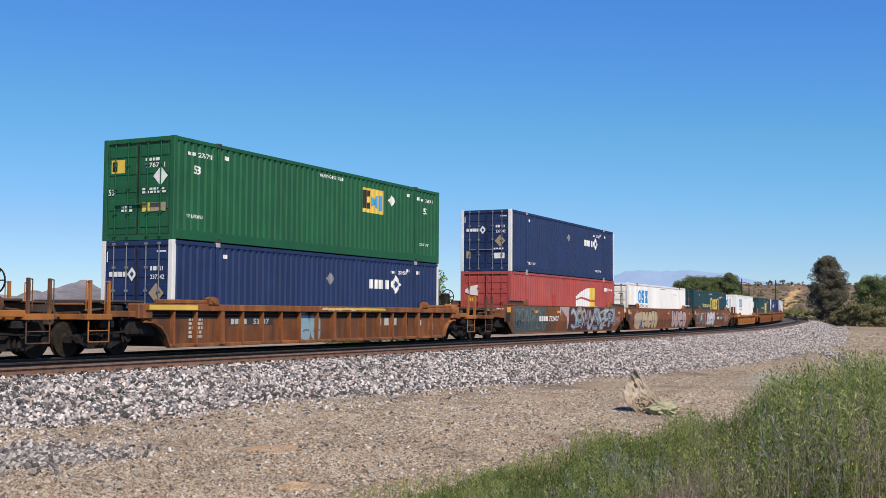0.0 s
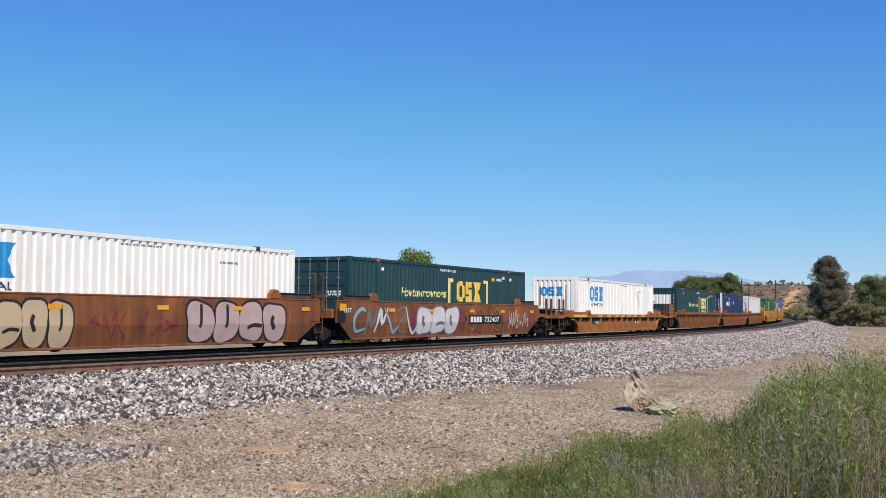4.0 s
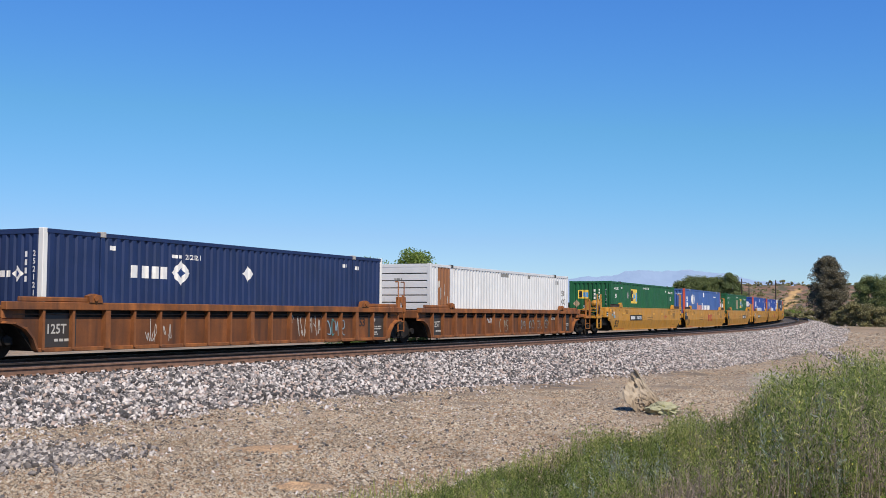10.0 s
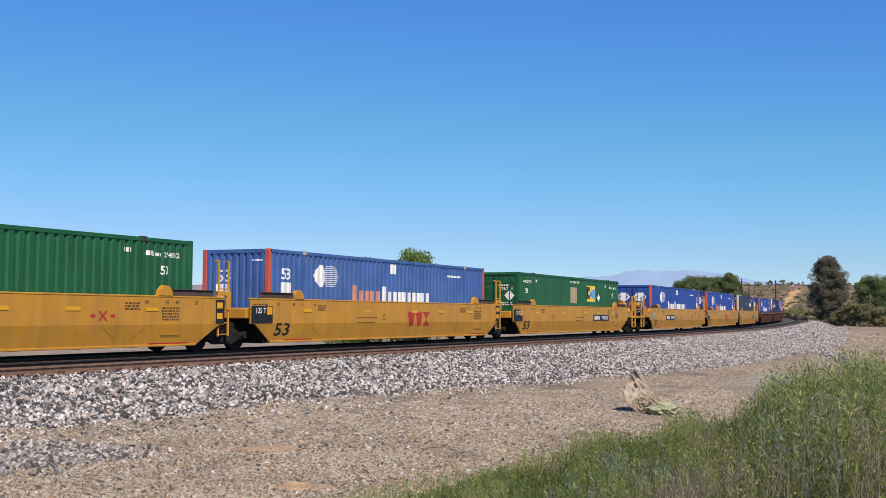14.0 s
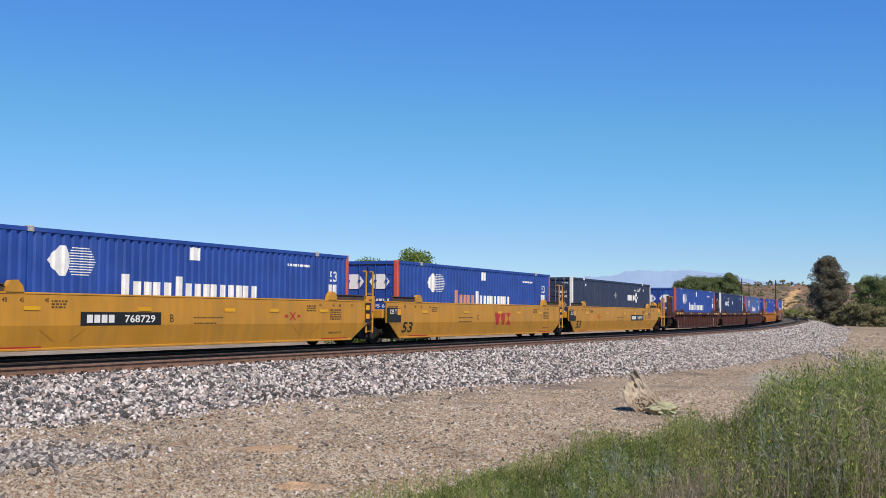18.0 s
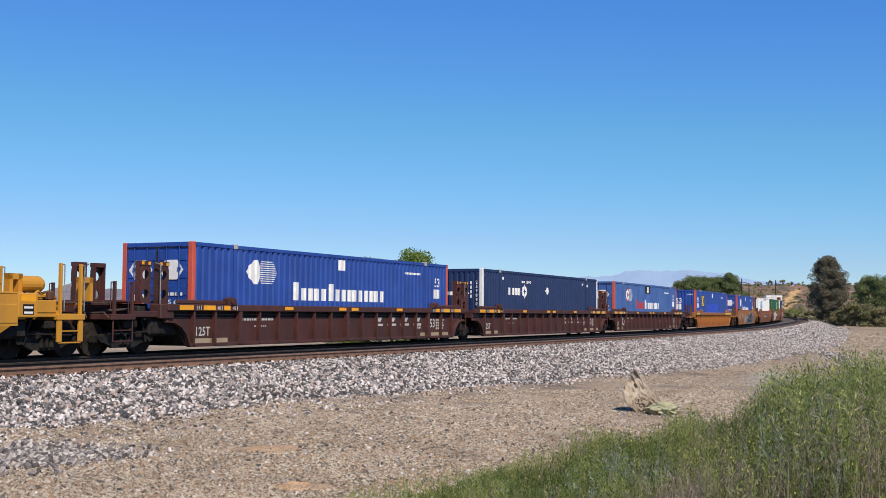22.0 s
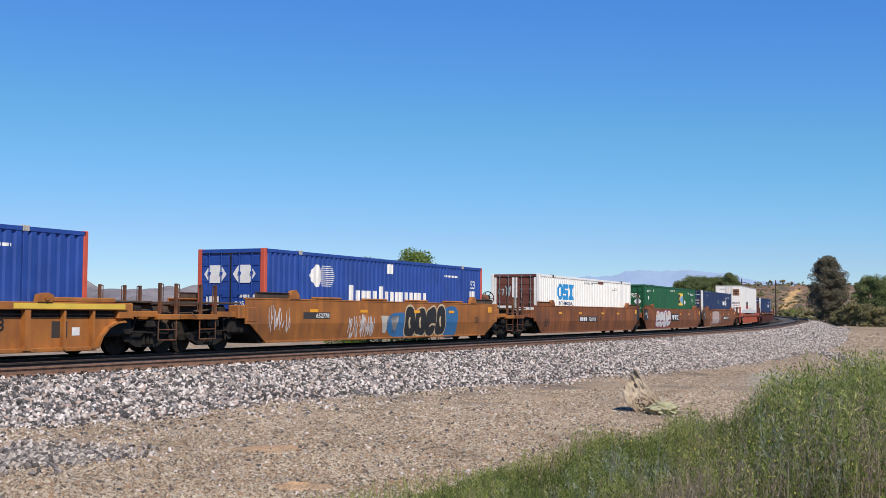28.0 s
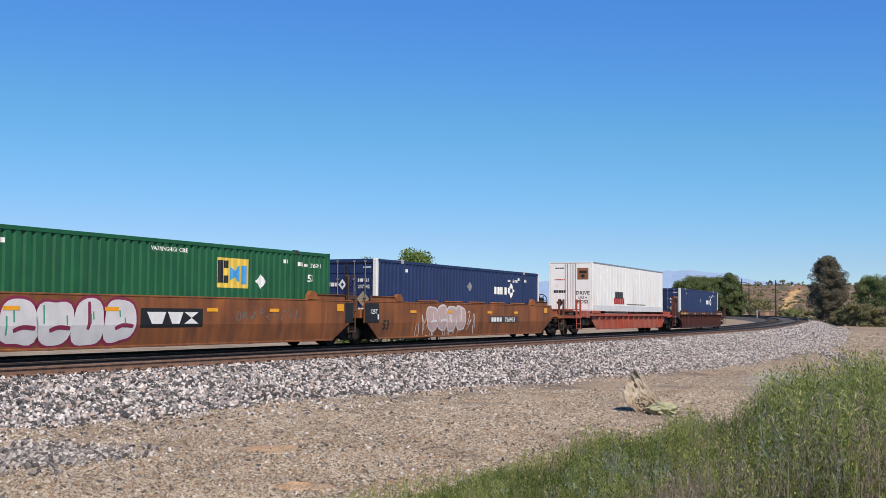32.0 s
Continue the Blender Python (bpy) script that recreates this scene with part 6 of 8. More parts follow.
def dress_green(th, end, over=False, o=0.0, number="276791"):
    mark(th, "emblem", Y_PAINT, on_side, R(2.06 + o, 1.62, 3.55 + o, 2.5), 1, "yellow square emblem")
    mark(th, "emblem_black", K_PAINT, on_side, several(R(2.14 + o, 1.76, 2.34 + o, 2.42), R(2.38 + o, 2.2, 2.58 + o, 2.42), R(2.38 + o, 1.76, 2.58 + o, 1.98)), 2)
    mark(th, "emblem_blue", SKY_PAINT, on_side, several(S((2.66 + o, 2.3), (2.66 + o, 1.8), (2.9 + o, 1.95), (3.12 + o, 1.8), (3.12 + o, 2.3), (2.9 + o, 2.12)), R(3.2 + o, 1.74, 3.46 + o, 2.3)), 2)
    mark(th, "placard", GREYPLATE if o else W_PAINT, on_side, D(-4.35 if o else 4.2, 2.1 if o else (2.2 if over else 1.85), 0.24, 0.26), 1, "diamond placard")
    mark(th, "lettering", W_PAINT, on_side, several(T("WARNING HIGH CUBE", 0.0, 2.62, 0.12, 1.5), T("53", 6.95, 2.03, 0.24), T("TOP LIFT ONLY", 6.8, 0.7, 0.1, 0.75), T(number, 7.2, 2.45, 0.14, 0.62), B(6.4, 2.38, 6.8, 2.52, 1, 5), T("53", -7.08, 2.03, 0.24), B(-7.5, 2.4, -7.1, 2.54, 1, 7), T(number, -6.7, 2.47, 0.14, 0.62), T("TOP LIFT ONLY", -7.15, 0.7, 0.1, 0.75)))
    corner_marks(th)
    if end == "doors":
        mark(th, "door_emblem", Y_PAINT, on_door, R(-1.0, 1.92, -0.5, 2.3), 1)
        mark(th, "door_emblem_black", K_PAINT, on_door, R(-0.96, 1.97, -0.78, 2.25), 2)
        mark(th, "door_lettering", W_PAINT, on_door, several(T("53", -0.98, 1.38, 0.17), B(0.25, 2.2, 0.75, 2.33, 1, 9), T(number, 0.6, 2.1, 0.14, 0.7), B(0.15, 1.3, 1.0, 1.48, 2, 10), B(-0.6, 0.8, -0.2, 1.0, 2, 11)), 1)
        mark(th, "door_placard", W_PAINT, on_door, D(0.8, 1.78, 0.26, 0.27), 2, "white diamond placard")
        mark(th, "door_label", Y_PAINT, on_door, R(0.15, 0.8, 0.45, 1.05), 1)
        mark(th, "door_label", TAN_PAINT, on_door, R(0.46, 0.8, 1.0, 1.05), 1)
    else:
        mark(th, "wall_emblem", Y_PAINT, on_wall, R(-0.75, 1.85, -0.08, 2.36), 1)
        mark(th, "wall_emblem_black", K_PAINT, on_wall, R(-0.70, 1.92, -0.5, 2.29), 2)
        mark(th, "wall_emblem_blue", SKY_PAINT, on_wall, several(R(-0.44, 1.95, -0.28, 2.22), R(-0.24, 1.92, -0.14, 2.22)), 2)
        mark(th, "wall_lettering", W_PAINT, on_wall, several(V("274532", 0.55, 2.42, 0.14, 0.19), *[R(0.22, 2.26 - k * 0.22, 0.32, 2.4 - k * 0.22) for k in range(4)], V("WARNING HIGH", 0.95, 2.42, 0.075, 0.105), T("53", -0.3, 1.35, 0.22)), 1)


def dress_navy(th, end, flip=False, hole=HOLE_NAVY, number=""):
    u = -7.62 if flip else 0.0
    mark(th, "brand_word", W_PAINT, on_side, word_bars(2.58 + u, 1.79, 4.14 + u, 2.12, 4, 0.3), 1)
    ring_mark(th, on_side, 4.56 + u, 1.98, 0.4, 0.36, hole)
    mark(th, "lettering", W_PAINT, on_side, several(B(4.15 + u, 2.36, 4.6 + u, 2.5, 1, 12), T(number or "259890", 5.05 + u, 2.43, 0.14, 0.66), T("TOP LIFT ONLY", -5.45, 0.46, 0.12, 1.15), T("TOP LIFT ONLY", 5.0, 0.46, 0.12, 1.15)))
    mark(th, "placard", GREYPLATE if not flip else W_PAINT, on_side, D(0.0, 2.06, 0.24, 0.26), 1, "diamond placard")
    corner_marks(th)
    if end == "doors":
        mark(th, "door_word", W_PAINT, on_door, blocks(-1.0, 1.88, -0.32, 2.02, 4, 0.14, True, 3), 2)
        ring_mark(th, on_door, -0.16, 1.95, 0.17, 0.2, hole, 2)
        mark(th, "door_lettering", W_PAINT, on_door, several(B(0.5, 2.02, 0.95, 2.2, 1, 14), T("237342", 0.75, 1.87, 0.13, 0.5), B(0.4, 1.0, 0.95, 1.12, 1, 16), R(-1.1, 2.3, -1.06, 2.6), R(0.72, 2.56, 1.05, 2.6)), 1)
        mark(th, "door_placard", TAN_PAINT, on_door, D(0.72, 1.42, 0.27, 0.29), 1, "tan diamond placard")
        mark(th, "door_label", W_PAINT, on_door, R(0.42, 0.6, 0.95, 0.86), 1)
        mark(th, "door_label", TAN_PAINT, on_door, R(-1.0, 0.62, -0.78, 0.95), 1)
    else:
        mark(th, "wall_word", W_PAINT, on_wall, blocks(-0.5, 1.72, 0.25, 1.88, 4, 0.14, True, 3), 2)
        ring_mark(th, on_wall, 0.45, 1.8, 0.17, 0.2, hole, 2)
        mark(th, "wall_lettering", W_PAINT, on_wall, several(*[R(0.67, 2.2 - k * 0.2, 0.77, 2.34 - k * 0.2) for k in range(4)], V(number or "259890", 1.0, 2.36, 0.14, 0.19)), 1)
        mark(th, "wall_placard", W_PAINT, on_wall, D(-0.95, 1.5, 0.27, 0.29), 1)


def dress_blue(th, end, word=W_PAINT, faded=False, near53=False, dark_sq=False, words=True, emblem=True, u_end=-0.45):
    # half hexagon and speed lines
    if emblem:
        mark(th, "emblem", W_PAINT, on_side, several(S((-5.58, 2.13), (-5.18, 1.76), (-4.98, 1.76), (-4.78, 2.13), (-4.98, 2.5), (-5.18, 2.5)), *[R(-4.95 + 0.04 * abs(k - 5), 1.79 + k * 0.066, -3.98 - 0.035 * abs(k - 5), 1.815 + k * 0.066) for k in range(11)]), 1, "white hexagon emblem with trailing lines")
    if faded:
        for m, q, k in ((RED_PAINT, 0.50, 2), (W_PAINT, 0.42, 3), (NAVY_PAINT, 0.2, 4), (W_PAINT, 0.1, 5)):
            mark(th, "emblem_diamond", m, on_side, D(-5.14, 2.13, q, q), k)
    mark(th, "patch", W_PAINT, on_side, R(-0.37, 2.36, 0.1, 2.72), 1 if not dark_sq else 2)
    if dark_sq:
        mark(th, "dark_patch", K_PAINT, on_side, R(-0.85, 2.3, 0.5, 2.78), 1)
    if words:
        first = RED_PAINT if faded else word
        mark(th, "brand_word", first, on_side, word_bars(-3.0, 1.3, -1.0, 1.7, 5, 0.26, 0.18), 1)
        mark(th, "brand_word", W_PAINT, on_side, word_bars(-0.88, 1.3, 2.9, 1.7, 10, 0.26, 0.18), 1)
    u = -7.11 if near53 else 7.11
    mark(th, "lettering", W_PAINT, on_side, several(T("53", u, 2.13, 0.36), R(u - 0.26, 1.5, u - 0.02, 1.86), R(u + 0.02, 1.5, u + 0.26, 1.86), B(4.4, 2.37, 5.7, 2.49, 1, 22)))
    if end == "doors":
        for c in (-0.6, 0.52):
            mark(th, "door_emblem", W_PAINT, on_door, S((c - 0.44, 2.1), (c - 0.22, 1.82), (c + 0.22, 1.82), (c + 0.44, 2.1), (c + 0.22, 2.38), (c - 0.22, 2.38)), 2, "white hexagon")
        mark(th, "door_label", W_PAINT, on_door, several(R(-0.95, 0.95, -0.45, 1.4), B(0.35, 1.34, 0.95, 1.48, 1, 17), T("895 641", 0.56, 1.18, 0.14, 0.8)), 1)
        mark(th, "door_notice", RED_PAINT, on_door, R(-0.9, 1.05, -0.5, 1.2), 2)
    else:
        mark(th, "wall_lettering", W_PAINT, on_wall, several(T("53", u_end, 2.05, 0.4), R(u_end - 0.3, 1.35, u_end - 0.02, 1.8), R(u_end + 0.02, 1.35, u_end + 0.22, 1.8), B(0.6, 2.5, 1.05, 2.58, 1, 19)), 1)


def brand_trio(u0, z0, u1, z1):
    """Three chunky plain shapes side by side: a ring, a slit block and an hourglass."""
    def go(bm):
        w = (u1 - u0) / 3.1
        h = z1 - z0
        a = u0
        out = [(a + w * x, z0 + h * y) for x, y in ((0.25, 0), (0.72, 0), (0.97, 0.25), (0.97, 0.75), (0.72, 1), (0.25, 1), (0, 0.75), (0, 0.25))]
        inn = [(a + w * x, z0 + h * y) for x, y in ((0.40, 0.22), (0.58, 0.22), (0.66, 0.34), (0.66, 0.66), (0.58, 0.78), (0.40, 0.78), (0.32, 0.66), (0.32, 0.34))]
        for i in range(8):
            k = (i + 1) % 8
            shape(bm, [out[i], out[k], inn[k], inn[i]])
        b = a + w * 1.08
        for y0, y1, x0, x1 in ((0, 0.28, 0, 0.85), (0.28, 0.38, 0.5, 0.85), (0.38, 0.62, 0, 0.85), (0.62, 0.72, 0, 0.35), (0.72, 1.0, 0, 0.85)):
            rect(bm, b + w * x0, z0 + h * y0, b + w * x1, z0 + h * y1)
        c = b + w * 0.97
        shape(bm, [(c, z0), (c + w * 1.02, z0), (c + w * 0.72, z0 + h * 0.5), (c + w * 0.30, z0 + h * 0.5)])
        shape(bm, [(c + w * 0.30, z0 + h * 0.5), (c + w * 0.72, z0 + h * 0.5), (c + w * 1.02, z1), (c, z1)])
    return go


def dress_white(th, end, u=0.0, wall_mark=True):
    mark(th, "emblem", AQUA_PAINT, on_side, brand_trio(-5.75 + u, 1.66, -3.18 + u, 2.48), 1, "large blue block emblem")
    mark(th, "lettering", NAVY_PAINT, on_side, T("INTERMODAL", -4.42 + u, 1.47, 0.2, 2.3), 1)
    mark(th, "small_writing", GREYPLATE, on_side, several(B(0.2, 2.62, 1.8, 2.7, 1, 31), B(4.3, 2.3, 5.2, 2.4, 1, 32)))
    if end == "wall":
        mark(th, "wall_emblem", AQUA_PAINT, on_wall, brand_trio(-0.8, 1.9, 0.5, 2.4), 1, "faded blue block emblem")
        mark(th, "wall_patch", BROWNP, on_wall, R(-0.86, 1.4, -0.78, 2.45), 1)
        mark(th, "wall_patch", BROWNP, on_wall, R(0.62, 0.9, 0.70, 2.5), 1)
    elif wall_mark:
        mark(th, "door_emblem", AQUA_PAINT, on_door, brand_trio(-0.98, 1.95, -0.1, 2.35), 2, "blue block emblem")
        mark(th, "door_lettering", NAVY_PAINT, on_door, B(-0.95, 1.78, -0.12, 1.9, 1, 33), 2)


def dress_teal(th, end, u=0.0, patch=False):
    mark(th, "emblem", Y_PAINT if not patch else LY_PAINT, on_side, brand_trio(0.55 + u, 1.40, 3.02 + u, 2.26), 1, "large yellow block emblem")
    mark(th, "bracket", LY_PAINT, on_side, several(R(-0.22 + u, 1.0, -0.04 + u, 2.36), R(-0.04 + u, 2.2, 0.22 + u, 2.36)))
    mark(th, "bracket", LY_PAINT, on_side, several(R(3.56 + u, 1.0, 3.72 + u, 2.36), R(3.32 + u, 2.22, 3.56 + u, 2.36)))
    mark(th, "lettering", LY_PAINT, on_side, several(T("How tomorrow moves", -2.35 + u, 1.72, 0.34, 3.75, slant=0.15), T("INTERMODAL", 1.8 + u, 1.22, 0.2, 2.4)), 1, "pale yellow slanted lettering")
    mark(th, "small_lettering", W_PAINT, on_side, several(T("WARNING HIGH CUBE", -0.3 + u, 2.66, 0.11, 1.45), T("634403", 4.95 + u, 2.43, 0.13, 0.62)))
    mark(th, "small_label", ORANGE_PAINT, on_side, R(4.15 + u, 2.36, 4.5 + u, 2.5))
    corner_marks(th)
    if patch:
        mark(th, "wall_patch", W_PAINT, on_wall, R(-0.62, 1.72, 0.78, 2.4), 1, "white rectangle")
        mark(th, "wall_lettering", LY_PAINT, on_wall, several(*[R(-0.92, 1.1 + k * 0.2, -0.8, 1.24 + k * 0.2) for k in range(7)], V("WARNING HIGH CUBE", 1.0, 2.42, 0.07, 0.1)), 1)
    else:
        mark(th, "door_lettering", W_PAINT, on_door, several(B(-0.9, 1.5, -0.4, 1.6, 1, 42), B(0.3, 1.5, 0.95, 1.7, 2, 43)), 1)


def dress_pink(th):
    mark(th, "emblem", W_PAINT, on_side, several(S((1.15, 1.86), (2.0, 2.12), (2.9, 2.32), (3.62, 2.38), (3.62, 1.72), (2.8, 1.82), (2.0, 1.86), (1.15, 1.72)), S((1.15, 1.64), (2.0, 1.76), (2.8, 1.70), (3.62, 1.60), (3.62, 1.1), (1.15, 1.1))), 1, "white sail emblem")
    mark(th, "emblem_yellow", Y_PAINT, on_side, several(R(3.64, 1.72, 4.46, 2.38), R(3.64, 1.1, 4.46, 1.6)), 1)
    mark(th, "lettering", W_PAINT, on_side, several(R(6.25, 2.24, 6.65, 2.44), T("930640", 7.28, 2.34, 0.16, 0.95)))
    mark(th, "patch", RED_PAINT, on_side, R(-2.6, 1.3, -2.0, 1.9), 1)
    mark(th, "door_emblem", W_PAINT, on_door, S((-1.05, 2.05), (-0.75, 2.2), (-0.35, 2.28), (-0.35, 1.75), (-0.75, 1.8), (-1.05, 1.9)), 2)
    mark(th, "door_lettering", Y_PAINT, on_door, blocks(-0.85, 1.5, -0.45, 1.66, 3, 0.2, False), 2)
    mark(th, "door_writing", W_PAINT, on_door, B(0.1, 1.0, 0.9, 1.2, 2, 52), 2)


def dress_loads():
    dress_navy(LOADS[1][0], "doors")
    dress_green(LOADS[1][1], "doors", True)
    dress_pink(LOADS[2][0])
    dress_navy(LOADS[2][1], "doors")
    dress_white(LOADS[3][0], "doors")
    dress_teal(LOADS[4][0], "doors")
    dress_white(LOADS[5][0], "wall")
    mark(LOADS[5][0], "scuff", GREYPLATE, on_side, several(S((4.2, 2.3), (4.28, 2.3), (4.5, 1.4), (4.42, 1.4)), S((6.0, 2.5), (6.05, 2.5), (6.12, 1.9), (6.08, 1.9))), 1)
    mark(LOADS[5][0], "rusty_top", P_BROWN, on_side, R(-6.0, 2.62, -5.86, 2.72), 2)
    dress_teal(LOADS[6][0], "wall", 0.47, True)
    dress_navy(LOADS[7][0], "wall", True, number="252121")
    th = LOADS[8][0]
    mark(th, "rusty_panel", BROWNP, on_side, R(-7.36, 0.2, -6.3, 2.76), 1, "rust-brown side panel")
    rs = random.Random(3)
    for i in range(7):
        u, z, q = rs.uniform(-7.3, -6.4), rs.uniform(0.5, 2.4), rs.uniform(0.2, 0.6)
        mark(th, "paint_remnant", FADEWHITE, on_side, S((u, z - q / 2), (u + 0.05, z - q / 2 + 0.05), (u + 0.07, z + q / 2), (u - 0.01, z + q / 2 - 0.04)), 2)
    mark(th, "dark_patch", GREYPLATE, on_side, several(R(-0.95, 2.58, -0.02, 2.74), R(2.4, 2.6, 2.7, 2.74), R(6.1, 2.4, 6.3, 2.6), R(6.5, 2.42, 6.6, 2.6)), 1)
    mark(th, "lettering", GREYPLATE, on_side, several(T("53", 7.3, 1.98, 0.3), T("XIC", 7.3, 1.55, 0.3)), 1)
    mark(th, "wall_lettering", GREYPLATE, on_door, B(-0.35, 2.2, 0.05, 2.34, 1, 55), 2)
    dress_green(LOADS[11][0], "doors")
    mark(LOADS[11][0], "patch", TAN_PAINT, on_side, R(-0.7, 1.5, 0.4, 2.35), 1, "tan repair patch")
    th = LOADS[9][0]
    dress_green(th, "wall", o=-5.75, number="274532")
    mark(th, "wall_placard", TAN_PAINT, on_wall, D(-0.85, 1.55, 0.22, 0.24), 1, "tan diamond placard")
    dress_blue(LOADS[10][0], "wall", SALMON, near53=True)
    dress_blue(LOADS[12][0], "doors")
    dress_blue(LOADS[13][0], "doors", SALMON)
    dress_navy(LOADS[14][0], "doors", hole=K_PAINT)
    dress_blue(LOADS[15][0], "doors")
    dress_navy(LOADS[16][0], "wall", True)
    dress_blue(LOADS[17][0], "doors", faded=True, dark_sq=True)
    mark(LOADS[17][0], "patch_digits", NAVY_PAINT, on_side, T("10", -0.13, 2.56, 0.2, 0.28), 4)
    dress_blue(LOADS[18][0], "wall", near53=True, words=False, emblem=False, u_end=-0.05)
    mark(LOADS[18][0], "yellow_mark", Y_PAINT, on_side, R(-5.6, 1.6, -4.1, 2.48), 3, "yellow square mark with dark bars")
    mark(LOADS[18][0], "mark_edge", K_PAINT, on_side, several(R(-5.6, 1.6, -5.53, 2.48), R(-4.17, 1.6, -4.1, 2.48), R(-5.53, 2.43, -4.17, 2.48), R(-5.53, 1.6, -4.17, 1.65)), 4)
    mark(LOADS[18][0], "black_mark", K_PAINT, on_side, several(R(-5.46, 1.7, -5.32, 2.38), R(-5.32, 2.26, -5.02, 2.38), R(-5.32, 1.98, -5.1, 2.08), R(-5.32, 1.7, -5.02, 1.82)), 4)
    mark(LOADS[18][0], "navy_mark", NAVY_PAINT, on_side, several(R(-4.96, 1.84, -4.84, 2.3), R(-4.72, 1.84, -4.6, 2.3), R(-4.46, 1.7, -4.36, 2.3), R(-4.36, 2.2, -4.24, 2.3)), 4)
    mark(LOADS[18][0], "fresh_paint", flat_paint("bright unfaded blue", (0.018, 0.06, 0.46), 0.5), on_side, R(-2.9, 1.0, 2.8, 1.84), 1, "bright unfaded blue patch")
    dress_blue(LOADS[19][0], "doors")
    dress_white(LOADS[20][0], "doors", 0.4, False)
    mark(LOADS[20][0], "rusty_patch", P_BROWN, on_side, R(1.5, 2.62, 2.5, 2.78), 1, "rust-brown patch under the top rail")
    mark(LOADS[20][0], "lettering", GREYPLATE, on_side, several(T("WARNING HIGH CUBE", -0.3, 2.62, 0.12, 1.5), T("9371", 4.9, 2.42, 0.14, 0.5)))
    mark(LOADS[20][0], "door_trim", P_WHITE, on_door, several(R(-1.12, 0.17, -1.0, 2.74), R(-0.16, 0.17, 0.12, 2.74), R(1.0, 0.17, 1.12, 2.74), R(-1.0, 1.1, -0.16, 1.32), R(0.12, 1.1, 1.0, 1.24)), 1, "white painted door frame")
    dress_green(LOADS[21][0], "doors")
    dress_navy(LOADS[22][0], "doors")
    dress_navy(LOADS[24][0], "doors")
    th = LOADS[23][0]

    def on_rear(bm, lift):
        for v in bm.verts:
            u = v.co.x
            v.co.x, v.co.y = -(8.052 + 0.003 * lift), -u

    def on_trailer(bm, lift):
        for v in bm.verts:
            v.co.y = -(CW / 2 + 0.008 + 0.003 * lift)
    mark(th, "door_lettering", K_PAINT, on_rear, several(T("DRIVE", 0.72, 1.0, 0.2, 0.8), T("LIKE A", 0.72, 0.74, 0.13, 0.5), T("BOSS", 0.72, 0.5, 0.2, 0.65), B(-0.9, 2.35, -0.4, 2.45, 1, 71), blocks(-1.0, 1.0, -0.25, 1.15, 5, 0.15, True, 8)))
    mark(th, "door_picture", BROWNP, on_rear, several(R(0.4, 1.75, 1.05, 2.4)), 1, "picture of a brown dog")
    mark(th, "door_picture_dark", K_PAINT, on_rear, several(R(0.5, 2.1, 0.95, 2.25), D(0.72, 1.95, 0.15, 0.12)), 2)
    mark(th, "door_notice", RED_PAINT, on_rear, B(-0.95, 1.7, -0.3, 1.8, 1, 72))
    mark(th, "door_badge", K_PAINT, on_rear, D(-0.62, 0.45, 0.22, 0.22))
    mark(th, "side_emblem", K_PAINT, on_trailer, word_bars(-3.6, 0.75, -1.9, 1.15, 4, 0.12), 1)
    mark(th, "side_line", K_PAINT, on_trailer, B(-1.0, 0.38, 3.4, 0.46, 1, 74), 1)
    mark(th, "side_emblem_red", RED_PAINT, on_trailer, blocks(-3.9, 0.42, -1.6, 0.78, 5, 0.12, True, 10), 1)


dress_loads()

# ---- markings and graffiti on the cars ----
G_WHITE = flat_paint("white spray paint", (0.62, 0.60, 0.60), 0.8)
G_PALE = flat_paint("pale pink spray paint", (0.50, 0.36, 0.34), 0.8)
G_LBLUE = flat_paint("light blue spray paint", (0.24, 0.36, 0.42), 0.8)
G_BLUE = flat_paint("blue spray paint", (0.03, 0.14, 0.32), 0.8)
G_BLACK = flat_paint("black spray paint", (0.018, 0.018, 0.02), 0.8)
G_GREY = flat_paint("grey spray paint", (0.16, 0.155, 0.145), 0.8)
G_GREEN = flat_paint("green spray paint", (0.05, 0.30, 0.18), 0.8)
G_WINE = flat_paint("wine red spray paint", (0.22, 0.02, 0.06), 0.8)
G_CREAM = flat_paint("cream spray paint", (0.55, 0.42, 0.26), 0.8)
STENCIL = flat_paint("brown-black stencil paint", (0.10, 0.055, 0.012))
G_CHALK = flat_paint("chalky pale spray paint", (0.33, 0.31, 0.24), 0.9)
G_MURK = flat_paint("murky blue-grey spray paint", (0.085, 0.10, 0.095), 0.85)
G_DARKWINE = flat_paint("dark wine spray paint", (0.075, 0.025, 0.025), 0.85)
G_DIMTEAL = flat_paint("dim grey-teal spray paint", (0.12, 0.17, 0.165), 0.85)
G_SKY = flat_paint("pale grey-blue spray paint", (0.38, 0.47, 0.50), 0.8)
G_ROSE = flat_paint("pale rose spray paint", (0.56, 0.44, 0.44), 0.8)
G_TEAL = flat_paint("teal spray paint", (0.07, 0.22, 0.22), 0.8)


def blob(u, z, a, b, r, p=3.2, k=1.0):
    """A bubble shape."""
    ph = [r.uniform(0, 6.28) for _ in range(3)]
    out = []
    for i in range(26):
        t = 2 * math.pi * i / 26
        c, s = math.cos(t), math.sin(t)
        q = (abs(c) ** p + abs(s) ** p) ** (-1 / p) * (1 + 0.07 * math.sin(2 * t + ph[0]) + 0.06 * math.sin(3 * t + ph[1]))
        out.append((u + a * k * q * c, z + b * k * q * s))
    return out


